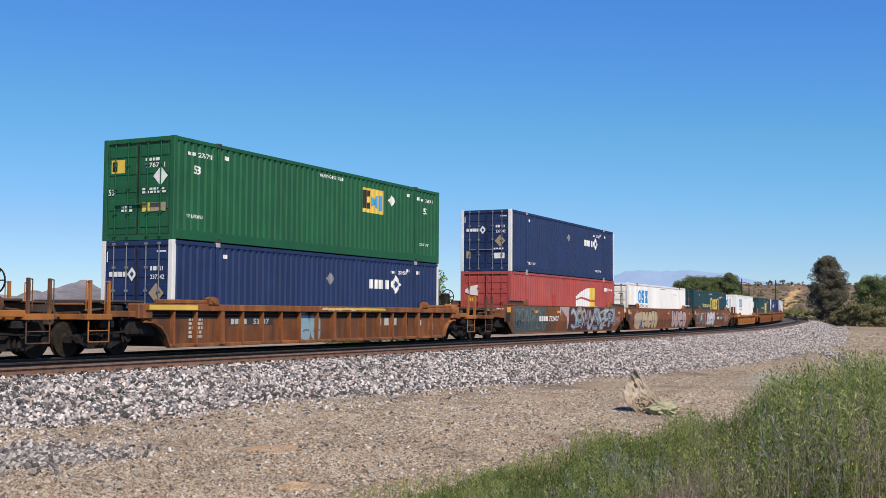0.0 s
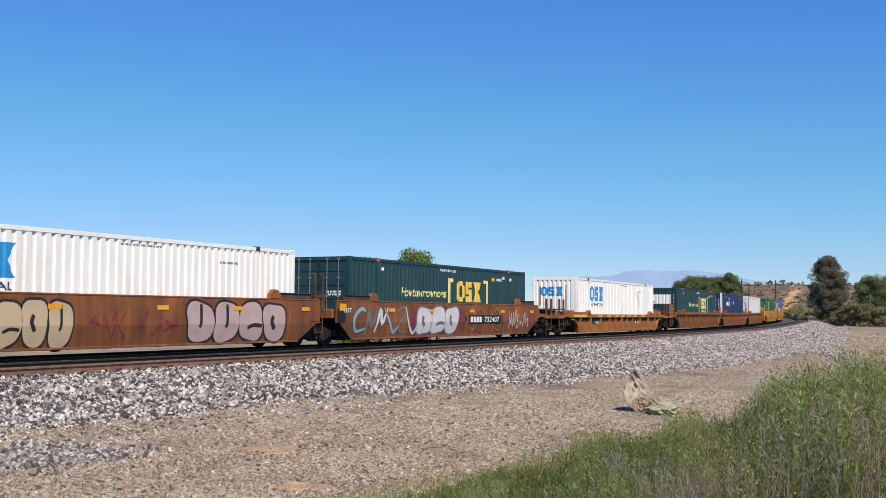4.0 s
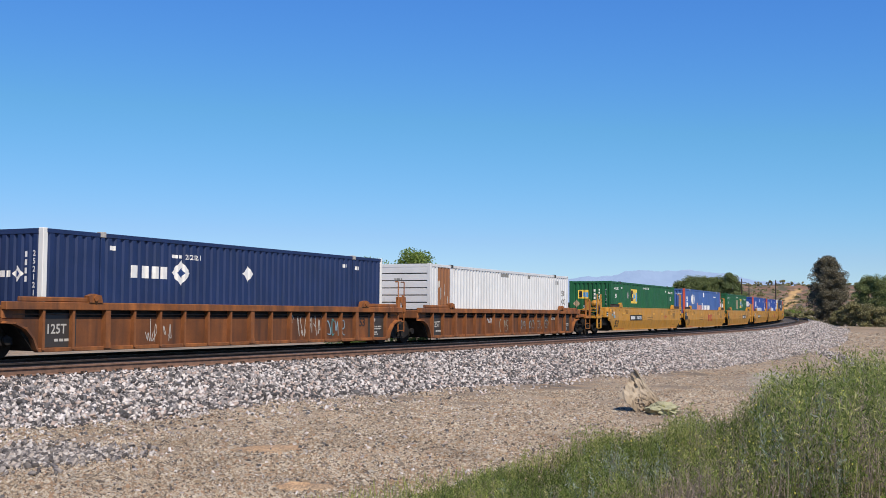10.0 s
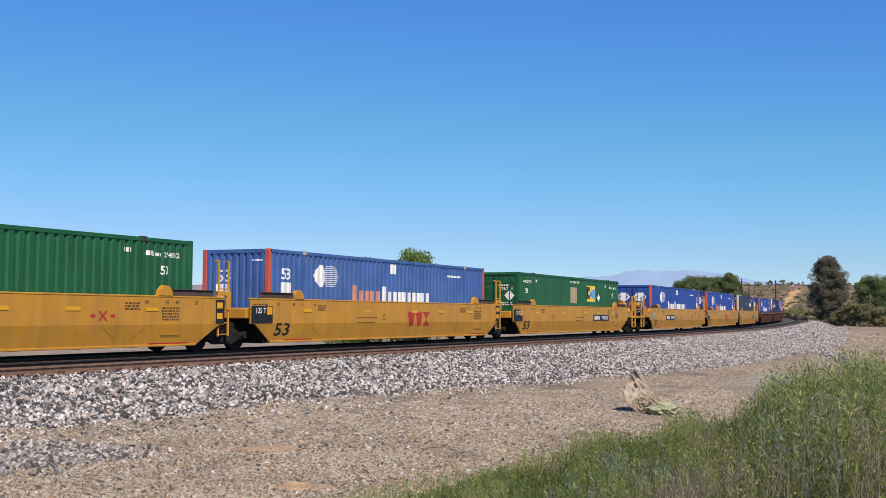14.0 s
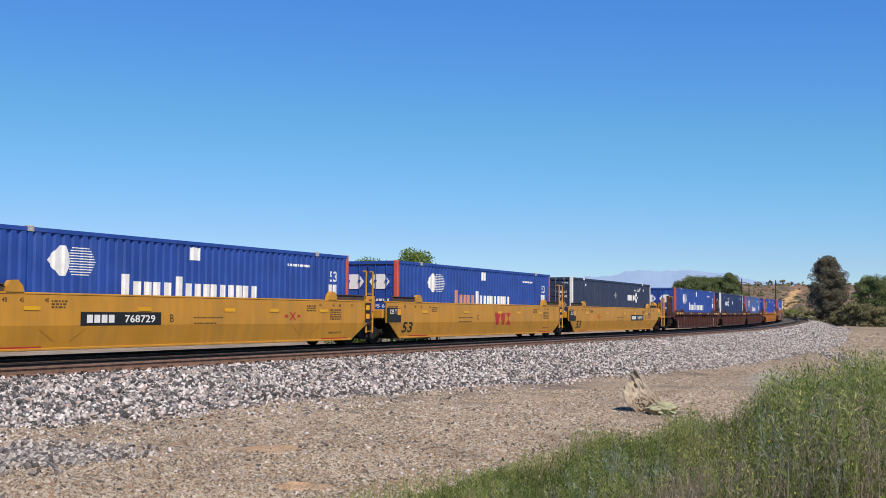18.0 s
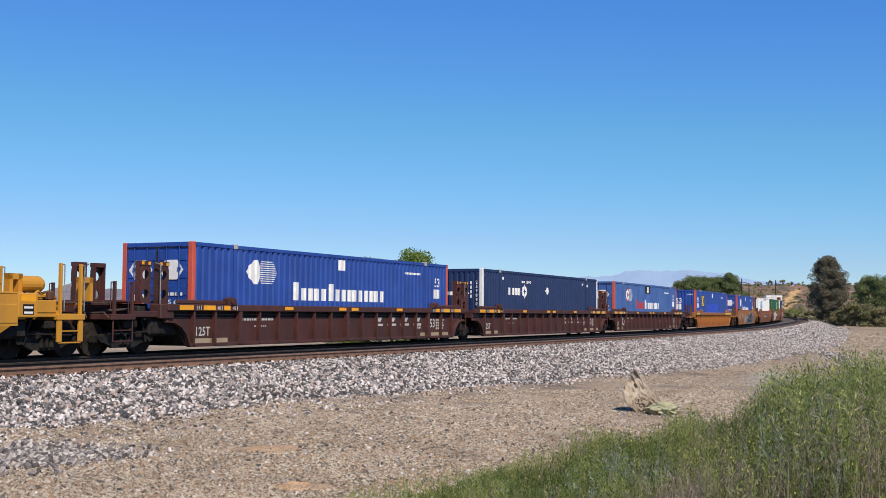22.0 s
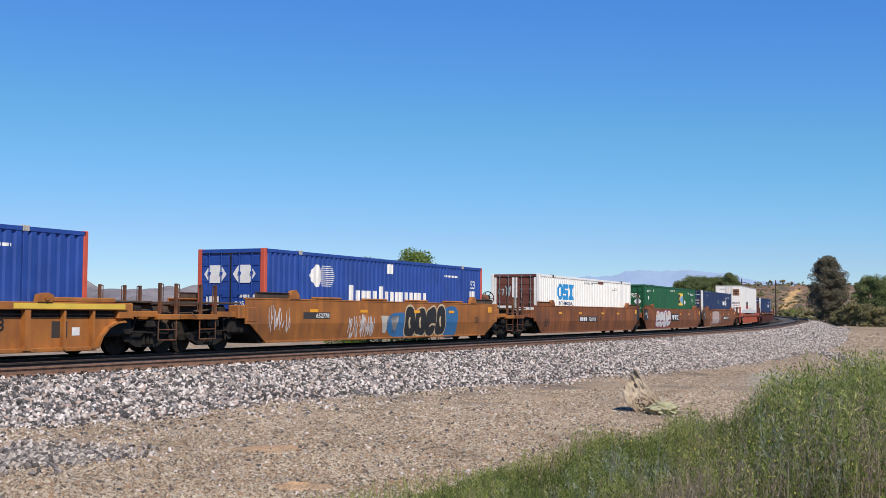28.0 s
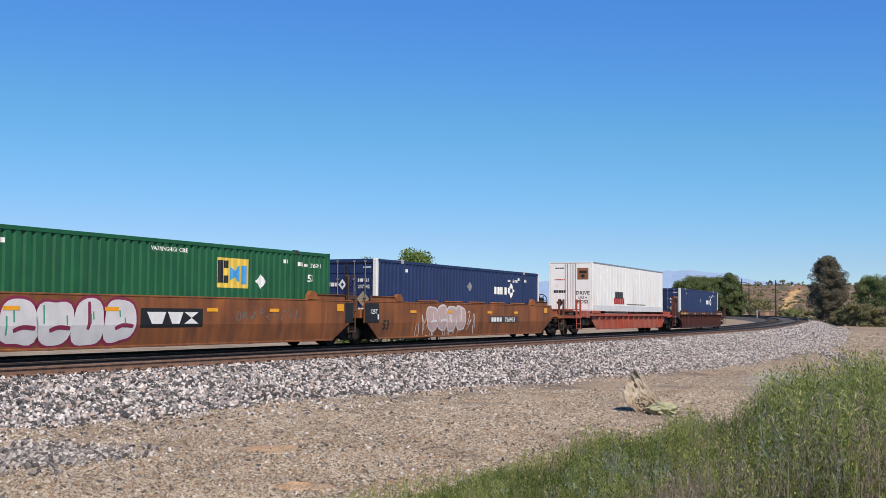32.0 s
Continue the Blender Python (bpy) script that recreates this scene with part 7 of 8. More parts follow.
def stroke(bm, pts, w, taper=0.0):
    """A sprayed line of width w along points, rounded off; taper: how far it thins towards both ends."""
    if len(pts) > 2:
        q, p = [], [pts[0]] + list(pts) + [pts[-1]]
        for i in range(1, len(p) - 2):
            for k in range(4):
                t = k / 4
                q.append(tuple(0.5 * (2 * p[i][j] + (p[i + 1][j] - p[i - 1][j]) * t + (2 * p[i - 1][j] - 5 * p[i][j] + 4 * p[i + 1][j] - p[i + 2][j]) * t * t + (3 * p[i][j] - p[i - 1][j] - 3 * p[i + 1][j] + p[i + 2][j]) * t ** 3) for j in (0, 1)))
        pts = q + [pts[-1]]
    n = len(pts)
    left, right = [], []
    for i, (a, b) in enumerate(pts):
        (x0, z0), (x1, z1) = pts[max(i - 1, 0)], pts[min(i + 1, n - 1)]
        ln_ = math.hypot(x1 - x0, z1 - z0) or 1
        k = w / 2 * (0.75 if i in (0, n - 1) else 1)
        if taper:
            k = w / 2 * (1 - taper * (1 - math.sin(math.pi * (0.12 + 0.82 * i / (n - 1))) ** 0.8))
        nx, nz = -(z1 - z0) / ln_ * k, (x1 - x0) / ln_ * k
        left.append(bm.verts.new((a + nx, 0, b + nz)))
        right.append(bm.verts.new((a - nx, 0, b - nz)))
    for i in range(n - 1):
        bm.faces.new((right[i], right[i + 1], left[i + 1], left[i]))


SWEEPS = ([(0.9, 0.82), (0.5, 1.0), (0.1, 0.6), (0.3, 0.08), (0.95, 0.2)], [(0.05, 0.0), (0.3, 0.92), (0.55, 0.3), (0.95, 1.0)], [(0.95, 0.9), (0.35, 0.98), (0.2, 0.62), (0.78, 0.42), (0.7, 0.04), (0.05, 0.12)], [(0.2, 0.0), (0.15, 0.9), (0.85, 0.85), (0.7, 0.42), (0.25, 0.45)], [(0.0, 0.3), (0.45, 0.02), (0.8, 0.5), (1.1, 1.02)])


def wild_word(th, surface, u0, u1, z0, z1, n, fill, edge, seed, w=0.2, lift=2, halo=None):
    """Interlocking sweeping strokes that swell and taper, with a dark edge and a pale halo, no letters."""
    r = random.Random(seed)
    k = (u1 - u0) / n
    for i in range(n):
        base = SWEEPS[r.randrange(len(SWEEPS))] if i % 2 else SWEEPS[i // 2 % len(SWEEPS)]
        pts = [(u0 + (i + 0.5 + (x - 0.5) * 1.12 + 0.12 * (z - 0.5)) * k + r.uniform(-0.06, 0.06), z0 + (z1 - z0) * min(max(0.08 + 0.84 * z + r.uniform(-0.07, 0.07), 0.03), 0.97)) for x, z in base]
        if r.random() < 0.5:
            pts = [(2 * (u0 + (i + 0.5) * k) - x, z) for x, z in pts]
        ww = w * r.uniform(0.75, 1.3)
        if halo:
            mark(th, "graffiti_halo", halo, surface, lambda bm: stroke(bm, pts, ww * 1.62, 0.72), lift)
        mark(th, "graffiti_edge", edge, surface, lambda bm: stroke(bm, pts, ww * 1.32, 0.78), lift + 1)
        mark(th, "graffiti", fill[i % len(fill)], surface, lambda bm: stroke(bm, pts, ww * 0.98, 0.85), lift + 2, "sweeping sprayed stroke")


def bubble_word(th, surface, u0, u1, z0, z1, n, fill, edge, seed, drip=None, under=None):
    """A tag of bubble shapes with dark edges, a slit in each and a few drips."""
    r = random.Random(seed)
    w = (u1 - u0) / n
    cs = [(u0 + (i + 0.5) * w, (z0 + z1) / 2 + r.uniform(-0.03, 0.03), w * 0.50, (z1 - z0) * 0.46) for i in range(n)]
    shapes = [blob(*c, random.Random(seed * 31 + i), k=1.0) for i, c in enumerate(cs)]
    outer = [blob(*c, random.Random(seed * 31 + i), k=1.13) for i, c in enumerate(cs)]
    if under:
        mark(th, "graffiti_cloud", under, surface, several(*[S(*blob(c[0], c[1], c[2] * 1.5, c[3] * 1.1, random.Random(seed + i))) for i, c in enumerate(cs)]), 1)
    for i, (u, z, a, b) in enumerate(cs):
        mark(th, "graffiti_edge", edge, surface, S(*outer[i]), 2)
        mark(th, "graffiti", fill, surface, S(*shapes[i]), 3, "spray-painted bubble shape")
        k = r.choice((0, 1, 2))
        if k == 0:
            pts, w_ = [(u - a * 0.1, z + b * 0.35), (u - a * 0.25, z), (u + a * 0.05, z - b * 0.4)], 0.28
        elif k == 1:
            pts, w_ = [(u, z + b * 0.95), (u + a * 0.04, z + b * 0.1), (u - a * 0.05, z - b * 0.3)], 0.2
        else:
            pts, w_ = [(u - a * 0.3, z - b * 0.35), (u + a * 0.2, z - b * 0.2), (u + a * 0.9, z - b * 0.25)], 0.2
        mark(th, "graffiti_slit", edge, surface, lambda bm: stroke(bm, pts, a * w_), 4)
    if drip:
        def drips(bm):
            for u, z, a, b in cs:
                for _ in range(2):
                    x = u + r.uniform(-0.7, 0.7) * a
                    zz = z + r.uniform(0.1, 0.8) * b
                    stroke(bm, [(x, zz), (x + 0.02, zz - r.uniform(0.3, 0.8) * b)], a * 0.12)
        mark(th, "graffiti_drip", drip, surface, drips, 4)


def scrawl(th, surface, u0, u1, z0, z1, n, m, seed, w=0.03):
    """Thin hand-sprayed loops, no words."""
    r = random.Random(seed)

    def go(bm):
        for i in range(n):
            u = u0 + (u1 - u0) * (i + 0.5) / n
            k = (u1 - u0) / n
            pts = [(u + r.uniform(-0.45, 0.45) * k, r.uniform(z0, z1)) for _ in range(5)]
            stroke(bm, pts, w)
    return mark(th, "scrawl", m, surface, go, 2, "thin sprayed scrawl")


def reflectors(th, surface, z, us, w=0.42, h=0.09, m=None):
    for u in us:
        mark(th, "reflector", m or ORANGE_PAINT, surface, R(u - w / 2, z, u + w / 2, z + h), 5, "orange reflector strip")


CAR = [t for t, _, _ in TRAIN if t.name.startswith(("well_car", "spine_car"))]      # in the train's order, 0 first


def dress_ribbed(th, u53, ends=True, m53=K_PAINT, chord_z=1.2):
    mark(th, "car_number", m53, on_sheet, T("53", u53, 0.82, 0.3), 1)
    if ends:
        mark(th, "end_panel", DARKPATCH, on_sheet, R(7.0, 0.28, 8.15, 1.1), 1, "dark stencil panel")
        mark(th, "end_writing", FADEWHITE, on_sheet, several(B(7.2, 0.55, 7.95, 0.7, 2, 3), B(7.2, 0.35, 7.7, 0.5, 2, 4), D(7.45, 0.9, 0.08, 0.08)), 2)
        mark(th, "end_panel", DARKPATCH, on_sheet, R(-8.1, 0.28, -7.0, 1.1), 1, "dark stencil panel")
        mark(th, "end_writing", FADEWHITE, on_sheet, several(T("125T", -7.62, 0.72, 0.24, 0.6), B(-7.7, 0.4, -7.2, 0.5, 1, 5)), 2)


def dress_yellow(th, k):
    mark(th, "car_number", K_PAINT, on_plate, T("53", -7.6, 0.62, 0.40, 0.80, slant=0.12), 1, "large black numerals")
    small = [T("53", -7.85, 1.4, 0.11), T("48", -7.0, 1.4, 0.11), T("45", -6.5, 1.4, 0.11), T("40", -5.75, 1.4, 0.11), T("53", 8.0, 1.4, 0.11), T("48", 7.2, 1.4, 0.11), T("45", 6.8, 1.4, 0.11), T("40", 6.0, 1.4, 0.11), B(-9.15, 1.05, -8.4, 1.42, 5, 5), B(5.2, 1.18, 5.75, 1.4, 3, 6), B(-5.6, 1.2, -5.1, 1.42, 3, 7), B(6.6, 0.9, 7.3, 1.28, 5, 8), B(6.6, 0.45, 7.4, 0.52, 2, 8)]
    if k == 1:
        mark(th, "brand_word", RED_PAINT, on_plate, several(S((0.63, 1.2), (0.78, 0.66), (1.07, 0.66), (1.22, 1.2)), S((1.28, 1.2), (1.43, 0.66), (1.7, 0.66), (1.84, 1.2)), S((1.88, 0.66), (2.46, 0.66), (2.17, 0.93)), S((1.88, 1.2), (2.17, 0.93), (2.46, 1.2))), 1, "red block word mark")
        small += [T("C", -1.18, 1.0, 0.22), B(-3.1, 0.95, -1.7, 1.02, 1, 9), B(-3.1, 0.78, -1.8, 0.85, 1, 10)]
    else:
        c = -3.2 if k == 0 else 4.0
        mark(th, "number_plate", K_PAINT, on_plate, R(c - 1.46, 0.79, c + 1.46, 1.13), 1, "black car number panel")
        mark(th, "number", W_PAINT, on_plate, several(T("768725" if th in CAR[9:12] else "768729", c + 0.65, 0.96, 0.2, 1.15), blocks(c - 1.25, 0.86, c - 0.25, 1.06, 4, 0.2, True, 11)), 2)
        small += [T("B" if k == 0 else "A", -1.31 if k == 0 else 6.0, 0.97, 0.22), B(-0.4, 0.96, 0.9, 1.02, 1, 9), B(-0.4, 0.8, 0.6, 0.86, 1, 10)]
        x = 4.42 if k == 0 else -4.0
        mark(th, "cross_mark", RED_PAINT, on_plate, several(S((x - 0.18, 0.9), (x - 0.1, 0.9), (x + 0.18, 1.16), (x + 0.1, 1.16)), S((x + 0.1, 0.9), (x + 0.18, 0.9), (x - 0.1, 1.16), (x - 0.18, 1.16)), R(x - 0.42, 0.99, x - 0.26, 1.07), R(x + 0.26, 0.99, x + 0.42, 1.07)), 1)
    mark(th, "small_writing", STENCIL, on_plate, several(*small), 1)
    reflectors(th, on_plate, 1.16, (-6.2, -2.4, 1.2, 3.4, 6.2), 0.5, 0.1, flat_paint("amber reflector", (0.72, 0.36, 0.005), 0.35))
    # pockets pressed into the lower plate: crease shade drawn as darker yellow strokes
    for u in (-5.2, 5.2):
        for d in (-1, 1):
            bm = bmesh.new()
            stroke(bm, [(u + d * 0.25, 0.42), (u + d * 0.75, 0.72)], 0.05)
            on_plate(bm, 2)
            bm.normal_update()
            part("pocket_rib", bm, C_POCKET, th)
    if k == 0:
        mark(th, "end_label", ORANGE_PAINT, on_plate, R(-9.2, 1.3, -8.8, 1.48), 6)
        mark(th, "end_notice", G_LBLUE, on_plate, several(R(-8.75, 1.08, -8.45, 1.2), R(-8.35, 0.95, -8.0, 1.12)), 6)
        mark(th, "end_notice", W_PAINT, on_plate, R(-8.38, 1.16, -8.18, 1.32), 6)
    else:
        mark(th, "end_panel", K_PAINT, on_plate, R(-9.24, 0.82, -8.15, 1.34), 5, "black end panel")
        mark(th, "end_text", W_PAINT, on_plate, T("125 T", -8.75, 1.2, 0.17, 0.5), 6)
        mark(th, "end_label", ORANGE_PAINT, on_plate, R(-8.45, 1.08, -8.18, 1.32), 6)
    if k != 2:
        mark(th, "end_panel", K_PAINT, on_plate, R(8.85, 0.82, 9.24, 1.5), 5, "black end panel")
        mark(th, "end_label", ORANGE_PAINT, on_plate, several(R(8.9, 1.25, 9.15, 1.42), R(8.9, 0.95, 9.15, 1.12)), 6)
    for a in (-7.4, 6.2):
        mark(th, "sill_strip", RED_PAINT, on_plate, R(a, 0.27, a + 1.6, 0.31), 1)


def dress_maroon(th, k, last=False):
    if not last:
        for i in range(4):
            u = 2.05 + i * 1.0
            mark(th, "brand_word", FADEWHITE, on_sheet, S((u, 0.83), (u + 0.42, 0.83), (u + 0.56, 1.0), (u + 0.12, 1.0)), 1, "slanted block of a word mark")
            mark(th, "brand_line", FADEWHITE, on_sheet, R(u - 0.05, 0.68, u + 0.6, 0.76), 1)
        mark(th, "writing", FADEWHITE, on_sheet, several(T("53", 6.6, 0.76, 0.34), T("125T", -7.62, 0.60, 0.26, 0.62), T("ACB"[k], 0.21, 0.92, 0.24), B(-6.1, 0.88, -4.2, 1.0, 1, 3), B(-5.2, 0.7, -4.6, 0.76, 1, 4), B(6.9, 0.5, 7.6, 0.95, 4, 5), B(5.3, 0.55, 5.6, 0.7, 2, 6)), 2)
        for u in (6.0, 6.9, 7.6, -7.6, -6.9):
            mark(th, "tan_plate", TAN_PAINT, on_sheet, R(u - 0.42, 0.2, u + 0.4, 0.4), 3)
    reflectors(th, on_chord, 1.22, (-3.6, -0.4, 0.4, 3.6), 0.46, 0.1)
    for q in (-1, 1):
        for u, w in ((8.55, 0.6), (7.55, 0.55), (6.75, 0.3)):
            reflectors(th, on_chord, 1.2, (q * u,), w, 0.13)
        for txt, u in (("53", 8.05), ("48", 7.12), ("45", 6.4)):
            mark(th, "length_mark", FADEWHITE, on_chord, T(txt, q * u, 1.265, 0.11), 2)
            mark(th, "length_tick", FADEWHITE, on_chord, R(q * u + 0.13, 1.2, q * u + 0.16, 1.33), 2)


def dress_cars():
    c = CAR
    # 0 and 1: ribbed
    mark(c[0], "chord_paint", Y_PAINT, on_chord, R(4.5, 1.2, 9.0, 1.33), 1)
    dress_ribbed(c[1], 5.24, False)
    mark(c[1], "brand_word", FADEWHITE, on_sheet, several(*[R(a, 0.70, a + 0.32, 0.98) for a in (3.05, 3.6, 4.2)]), 1)
    mark(c[1], "notice", FADEWHITE, on_sheet, several(R(6.1, 0.68, 6.5, 0.88), R(7.15, 0.5, 7.5, 0.75), B(-7.4, 0.4, -6.8, 1.0, 5, 2)), 1)
    mark(c[1], "number_panel", DARKPATCH, on_sheet, R(-5.6, 0.76, -3.4, 0.98), 1)
    mark(c[1], "number", FADEWHITE, on_sheet, several(T("53337", -4.0, 0.87, 0.17, 0.8), blocks(-5.5, 0.79, -4.7, 0.95, 4, 0.2, True, 3)), 2)
    mark(c[1], "chord_paint", Y_PAINT, on_chord, several(R(-9.2, 1.2, -7.2, 1.33), R(-0.8, 1.24, 3.4, 1.31)), 1)
    bubble_word(c[1], on_sheet, -1.95, -0.7, 0.22, 1.1, 2, G_LBLUE, G_GREY, 5)
    scrawl(c[1], on_chord, -0.9, 1.4, 1.2, 1.32, 5, G_WHITE, 5, 0.02)
    # 2, 3, 4: brown plate sides under graffiti
    th = c[2]
    mark(th, "graffiti_ground", G_MURK, on_plate, S((-8.1, 0.27), (-4.0, 0.27), (-3.8, 0.6), (-4.2, 1.0), (-4.0, 1.5), (-8.2, 1.5), (-8.35, 0.9)), 1, "murky sprayed ground")
    wild_word(th, on_plate, -8.2, -4.0, 0.3, 1.48, 6, (G_DIMTEAL, G_GREY, G_DIMTEAL), G_MURK, 6, 0.12, 2)
    wild_word(th, on_plate, -8.0, -4.3, 0.3, 1.48, 7, (G_GREY, G_DIMTEAL), G_BLACK, 26, 0.05, 4)
    wild_word(th, on_plate, -3.9, -2.6, 0.3, 0.75, 4, (G_MURK,), C_BROWN, 27, 0.08, 2)
    scrawl(th, on_plate, -8.2, -6.4, 0.35, 1.0, 5, G_BLUE, 16, 0.03)
    mark(th, "number", W_PAINT, on_plate, several(T("732407", -2.95, 0.92, 0.27, 1.4, slant=0.2), blocks(-5.0, 0.8, -3.75, 1.05, 4, 0.18, True, 4)), 8, "white car number")
    mark(th, "graffiti_ground", G_DARKWINE, on_plate, S((-0.55, 0.27), (7.1, 0.27), (7.3, 0.7), (6.9, 1.1), (7.2, 1.52), (-0.4, 1.52)), 1, "dark wine sprayed ground")
    mark(th, "graffiti_wash", G_PALE, on_plate, S((-2.0, 1.52), (-0.5, 1.52), (-0.62, 0.3), (-0.78, 0.45), (-0.95, 1.0)), 2)
    scrawl(th, on_plate, -2.0, -0.7, 1.05, 1.45, 5, G_WHITE, 19, 0.05)
    mark(th, "graffiti_edge", G_BLACK, on_plate, lambda bm: stroke(bm, [(-0.42, 1.5), (-0.58, 1.2), (-0.55, 0.7), (-0.62, 0.3)], 0.09), 3)
    wild_word(th, on_plate, -0.3, 7.4, 0.3, 1.5, 8, (G_SKY, G_LBLUE, G_SKY), G_BLACK, 7, 0.24, 3, G_ROSE)
    wild_word(th, on_plate, 0.4, 7.0, 0.34, 1.46, 6, (G_SKY, G_DARKWINE), G_BLACK, 18, 0.09, 6, G_ROSE)
    scrawl(th, on_plate, 7.3, 8.5, 0.45, 1.1, 9, G_ROSE, 21, 0.025)
    mark(th, "car_number", K_PAINT, on_plate, T("53", -7.6, 0.68, 0.36), 6)
    th = c[3]
    mark(th, "graffiti_ground", G_CREAM, on_plate, S(*blob(-6.3, 0.8, 1.3, 0.5, random.Random(2))), 1)
    scrawl(th, on_plate, -7.2, -5.8, 0.4, 1.4, 8, G_PALE, 8, 0.05)
    mark(th, "graffiti_patch", G_BLUE, on_plate, S((-6.2, 0.3), (-5.6, 0.3), (-5.6, 0.9), (-5.9, 0.8)), 2)
    bubble_word(th, on_plate, -5.6, -1.6, 0.28, 1.42, 5, G_CREAM, G_BLACK, 9)
    bubble_word(th, on_plate, 2.6, 7.3, 0.28, 1.45, 4, G_PALE, G_BLACK, 10)
    scrawl(th, on_plate, -1.2, 2.2, 0.45, 1.2, 6, G_WINE, 11, 0.04)
    mark(th, "car_number", K_PAINT, on_plate, T("53", -7.55, 0.74, 0.36), 3)
    th = c[4]
    wild_word(th, on_plate, -8.1, -3.4, 0.3, 1.44, 6, (G_LBLUE, G_GREY, G_WHITE), G_MURK, 12, 0.14)
    bubble_word(th, on_plate, -3.4, 0.25, 0.3, 1.44, 3, G_WHITE, G_GREY, 13, None, G_WINE)
    mark(th, "number_plate", K_PAINT, on_plate, R(1.3, 0.72, 4.75, 1.09), 4, "black car number panel")
    mark(th, "number", W_PAINT, on_plate, several(T("732407", 3.65, 0.9, 0.24, 1.6, slant=0.2), blocks(1.45, 0.78, 2.65, 1.02, 4, 0.18, True, 5)), 5)
    mark(th, "letter", K_PAINT, on_plate, T("A", 1.0, 0.94, 0.24), 4)
    wild_word(th, on_plate, 1.2, 4.8, 0.3, 1.44, 4, (C_AMBER,), C_FLAP, 14, 0.16, 1)
    scrawl(th, on_plate, 5.4, 8.0, 0.5, 1.3, 9, G_WHITE, 15, 0.035)
    for th in c[2:5]:
        reflectors(th, on_plate, 1.2, (-5.4, -2.2, 1.6, 4.9, 8.4), 0.45, 0.12)
        mark(th, "end_panel", K_PAINT, on_plate, R(-9.24, 0.82, -8.7, 1.3), 5)
        mark(th, "end_label", ORANGE_PAINT, on_plate, R(-9.1, 1.22, -8.65, 1.46), 6)
    for th in c[3:5]:
        mark(th, "end_text", W_PAINT, on_plate, T("125T", -8.55, 1.24, 0.16, 0.5), 6)
    # 5: low amber car
    mark(c[5], "number_panel", DARKPATCH, on_sheet, R(-6.0, 0.6, -3.8, 0.84), 1)
    mark(c[5], "number", W_PAINT, on_sheet, T("468271", -4.45, 0.72, 0.18, 1.0), 2)
    mark(c[5], "brand_word", FADEWHITE, on_sheet, several(*[R(a, 0.6, a + 0.3, 0.88) for a in (3.3, 3.9, 4.4)]), 1)
    mark(c[5], "notice", W_PAINT, on_sheet, R(-7.9, 0.62, -7.6, 0.9), 1)
    mark(c[5], "chord_paint", Y_PAINT, on_chord, several(R(-9.2, 1.0, -7.0, 1.13), *[R(a, 1.02, a + 0.8, 1.1) for a in (-4.9, -3.2, -1.6, -0.4, 1.0, 2.4, 4.2)]), 1)
    # 6, 7, 8: rusty ribbed
    for i, th in enumerate(c[6:9]):
        dress_ribbed(th, 6.6, True)
    wild_word(c[6], on_sheet, -4.3, -0.2, 0.25, 1.1, 4, (G_TEAL,), C_PANEL, 21, 0.11)
    scrawl(c[6], on_sheet, 1.5, 6.0, 0.4, 1.0, 8, FADEWHITE, 22, 0.025)
    scrawl(c[7], on_sheet, -4.6, -3.4, 0.3, 1.0, 4, FADEWHITE, 23, 0.025)
    scrawl(c[7], on_sheet, 2.2, 4.2, 0.3, 1.05, 8, FADEWHITE, 24, 0.03)
    wild_word(c[7], on_sheet, 4.3, 5.5, 0.3, 0.95, 5, (G_LBLUE, G_TEAL), C_PANEL, 25, 0.05)
    wild_word(c[8], on_sheet, -1.2, -0.3, 0.3, 0.95, 4, (G_CHALK,), C_PANEL, 26, 0.035)
    for u in (1.5, 2.6, 3.75, 4.85):
        wild_word(c[8], on_sheet, u - 0.4, u + 0.4, 0.4, 0.88, 4, (G_CHALK, G_LBLUE), C_PANEL, int(36 + u * 7), 0.03)
    scrawl(c[8], on_sheet, -2.6, -1.8, 0.7, 1.0, 3, G_WHITE, 27, 0.03)
    mark(c[8], "number_panel", DARKPATCH, on_sheet, R(4.4, 0.84, 6.1, 1.02), 1)
    mark(c[8], "number", FADEWHITE, on_sheet, T("36214", 5.6, 0.93, 0.15, 0.6), 2)
    for i in range(6):
        dress_yellow(c[9 + i], i % 3)
    for i in range(3):
        dress_maroon(c[15 + i], i)
    wild_word(c[17], on_sheet, -6.6, -5.6, 0.45, 1.0, 4, (G_WHITE,), C_MAROON, 51, 0.06)
    dress_maroon(c[24], 0, True)
    dress_ribbed(c[18], 5.3, False)
    mark(c[18], "chord_paint", Y_PAINT, on_chord, R(-8.8, 1.2, -7.7, 1.33), 1)
    mark(c[18], "notice", DARKPATCH, on_sheet, several(R(6.9, 0.5, 7.4, 0.9)), 1)
    mark(c[18], "notice", W_PAINT, on_sheet, R(7.55, 0.55, 7.8, 0.75), 1)
    mark(c[18], "chord_paint", Y_PAINT, on_chord, R(5.6, 1.2, 9.2, 1.33), 1)
    th = c[19]
    mark(th, "graffiti_cloud", G_BLUE, on_plate, several(S(*blob(0.2, 0.7, 0.9, 0.45, random.Random(5))), S(*blob(4.4, 0.8, 0.9, 0.6, random.Random(6)))), 1, "blue sprayed cloud")
    bubble_word(th, on_plate, 0.65, 4.1, 0.25, 1.42, 4, G_BLACK, G_CREAM, 31)
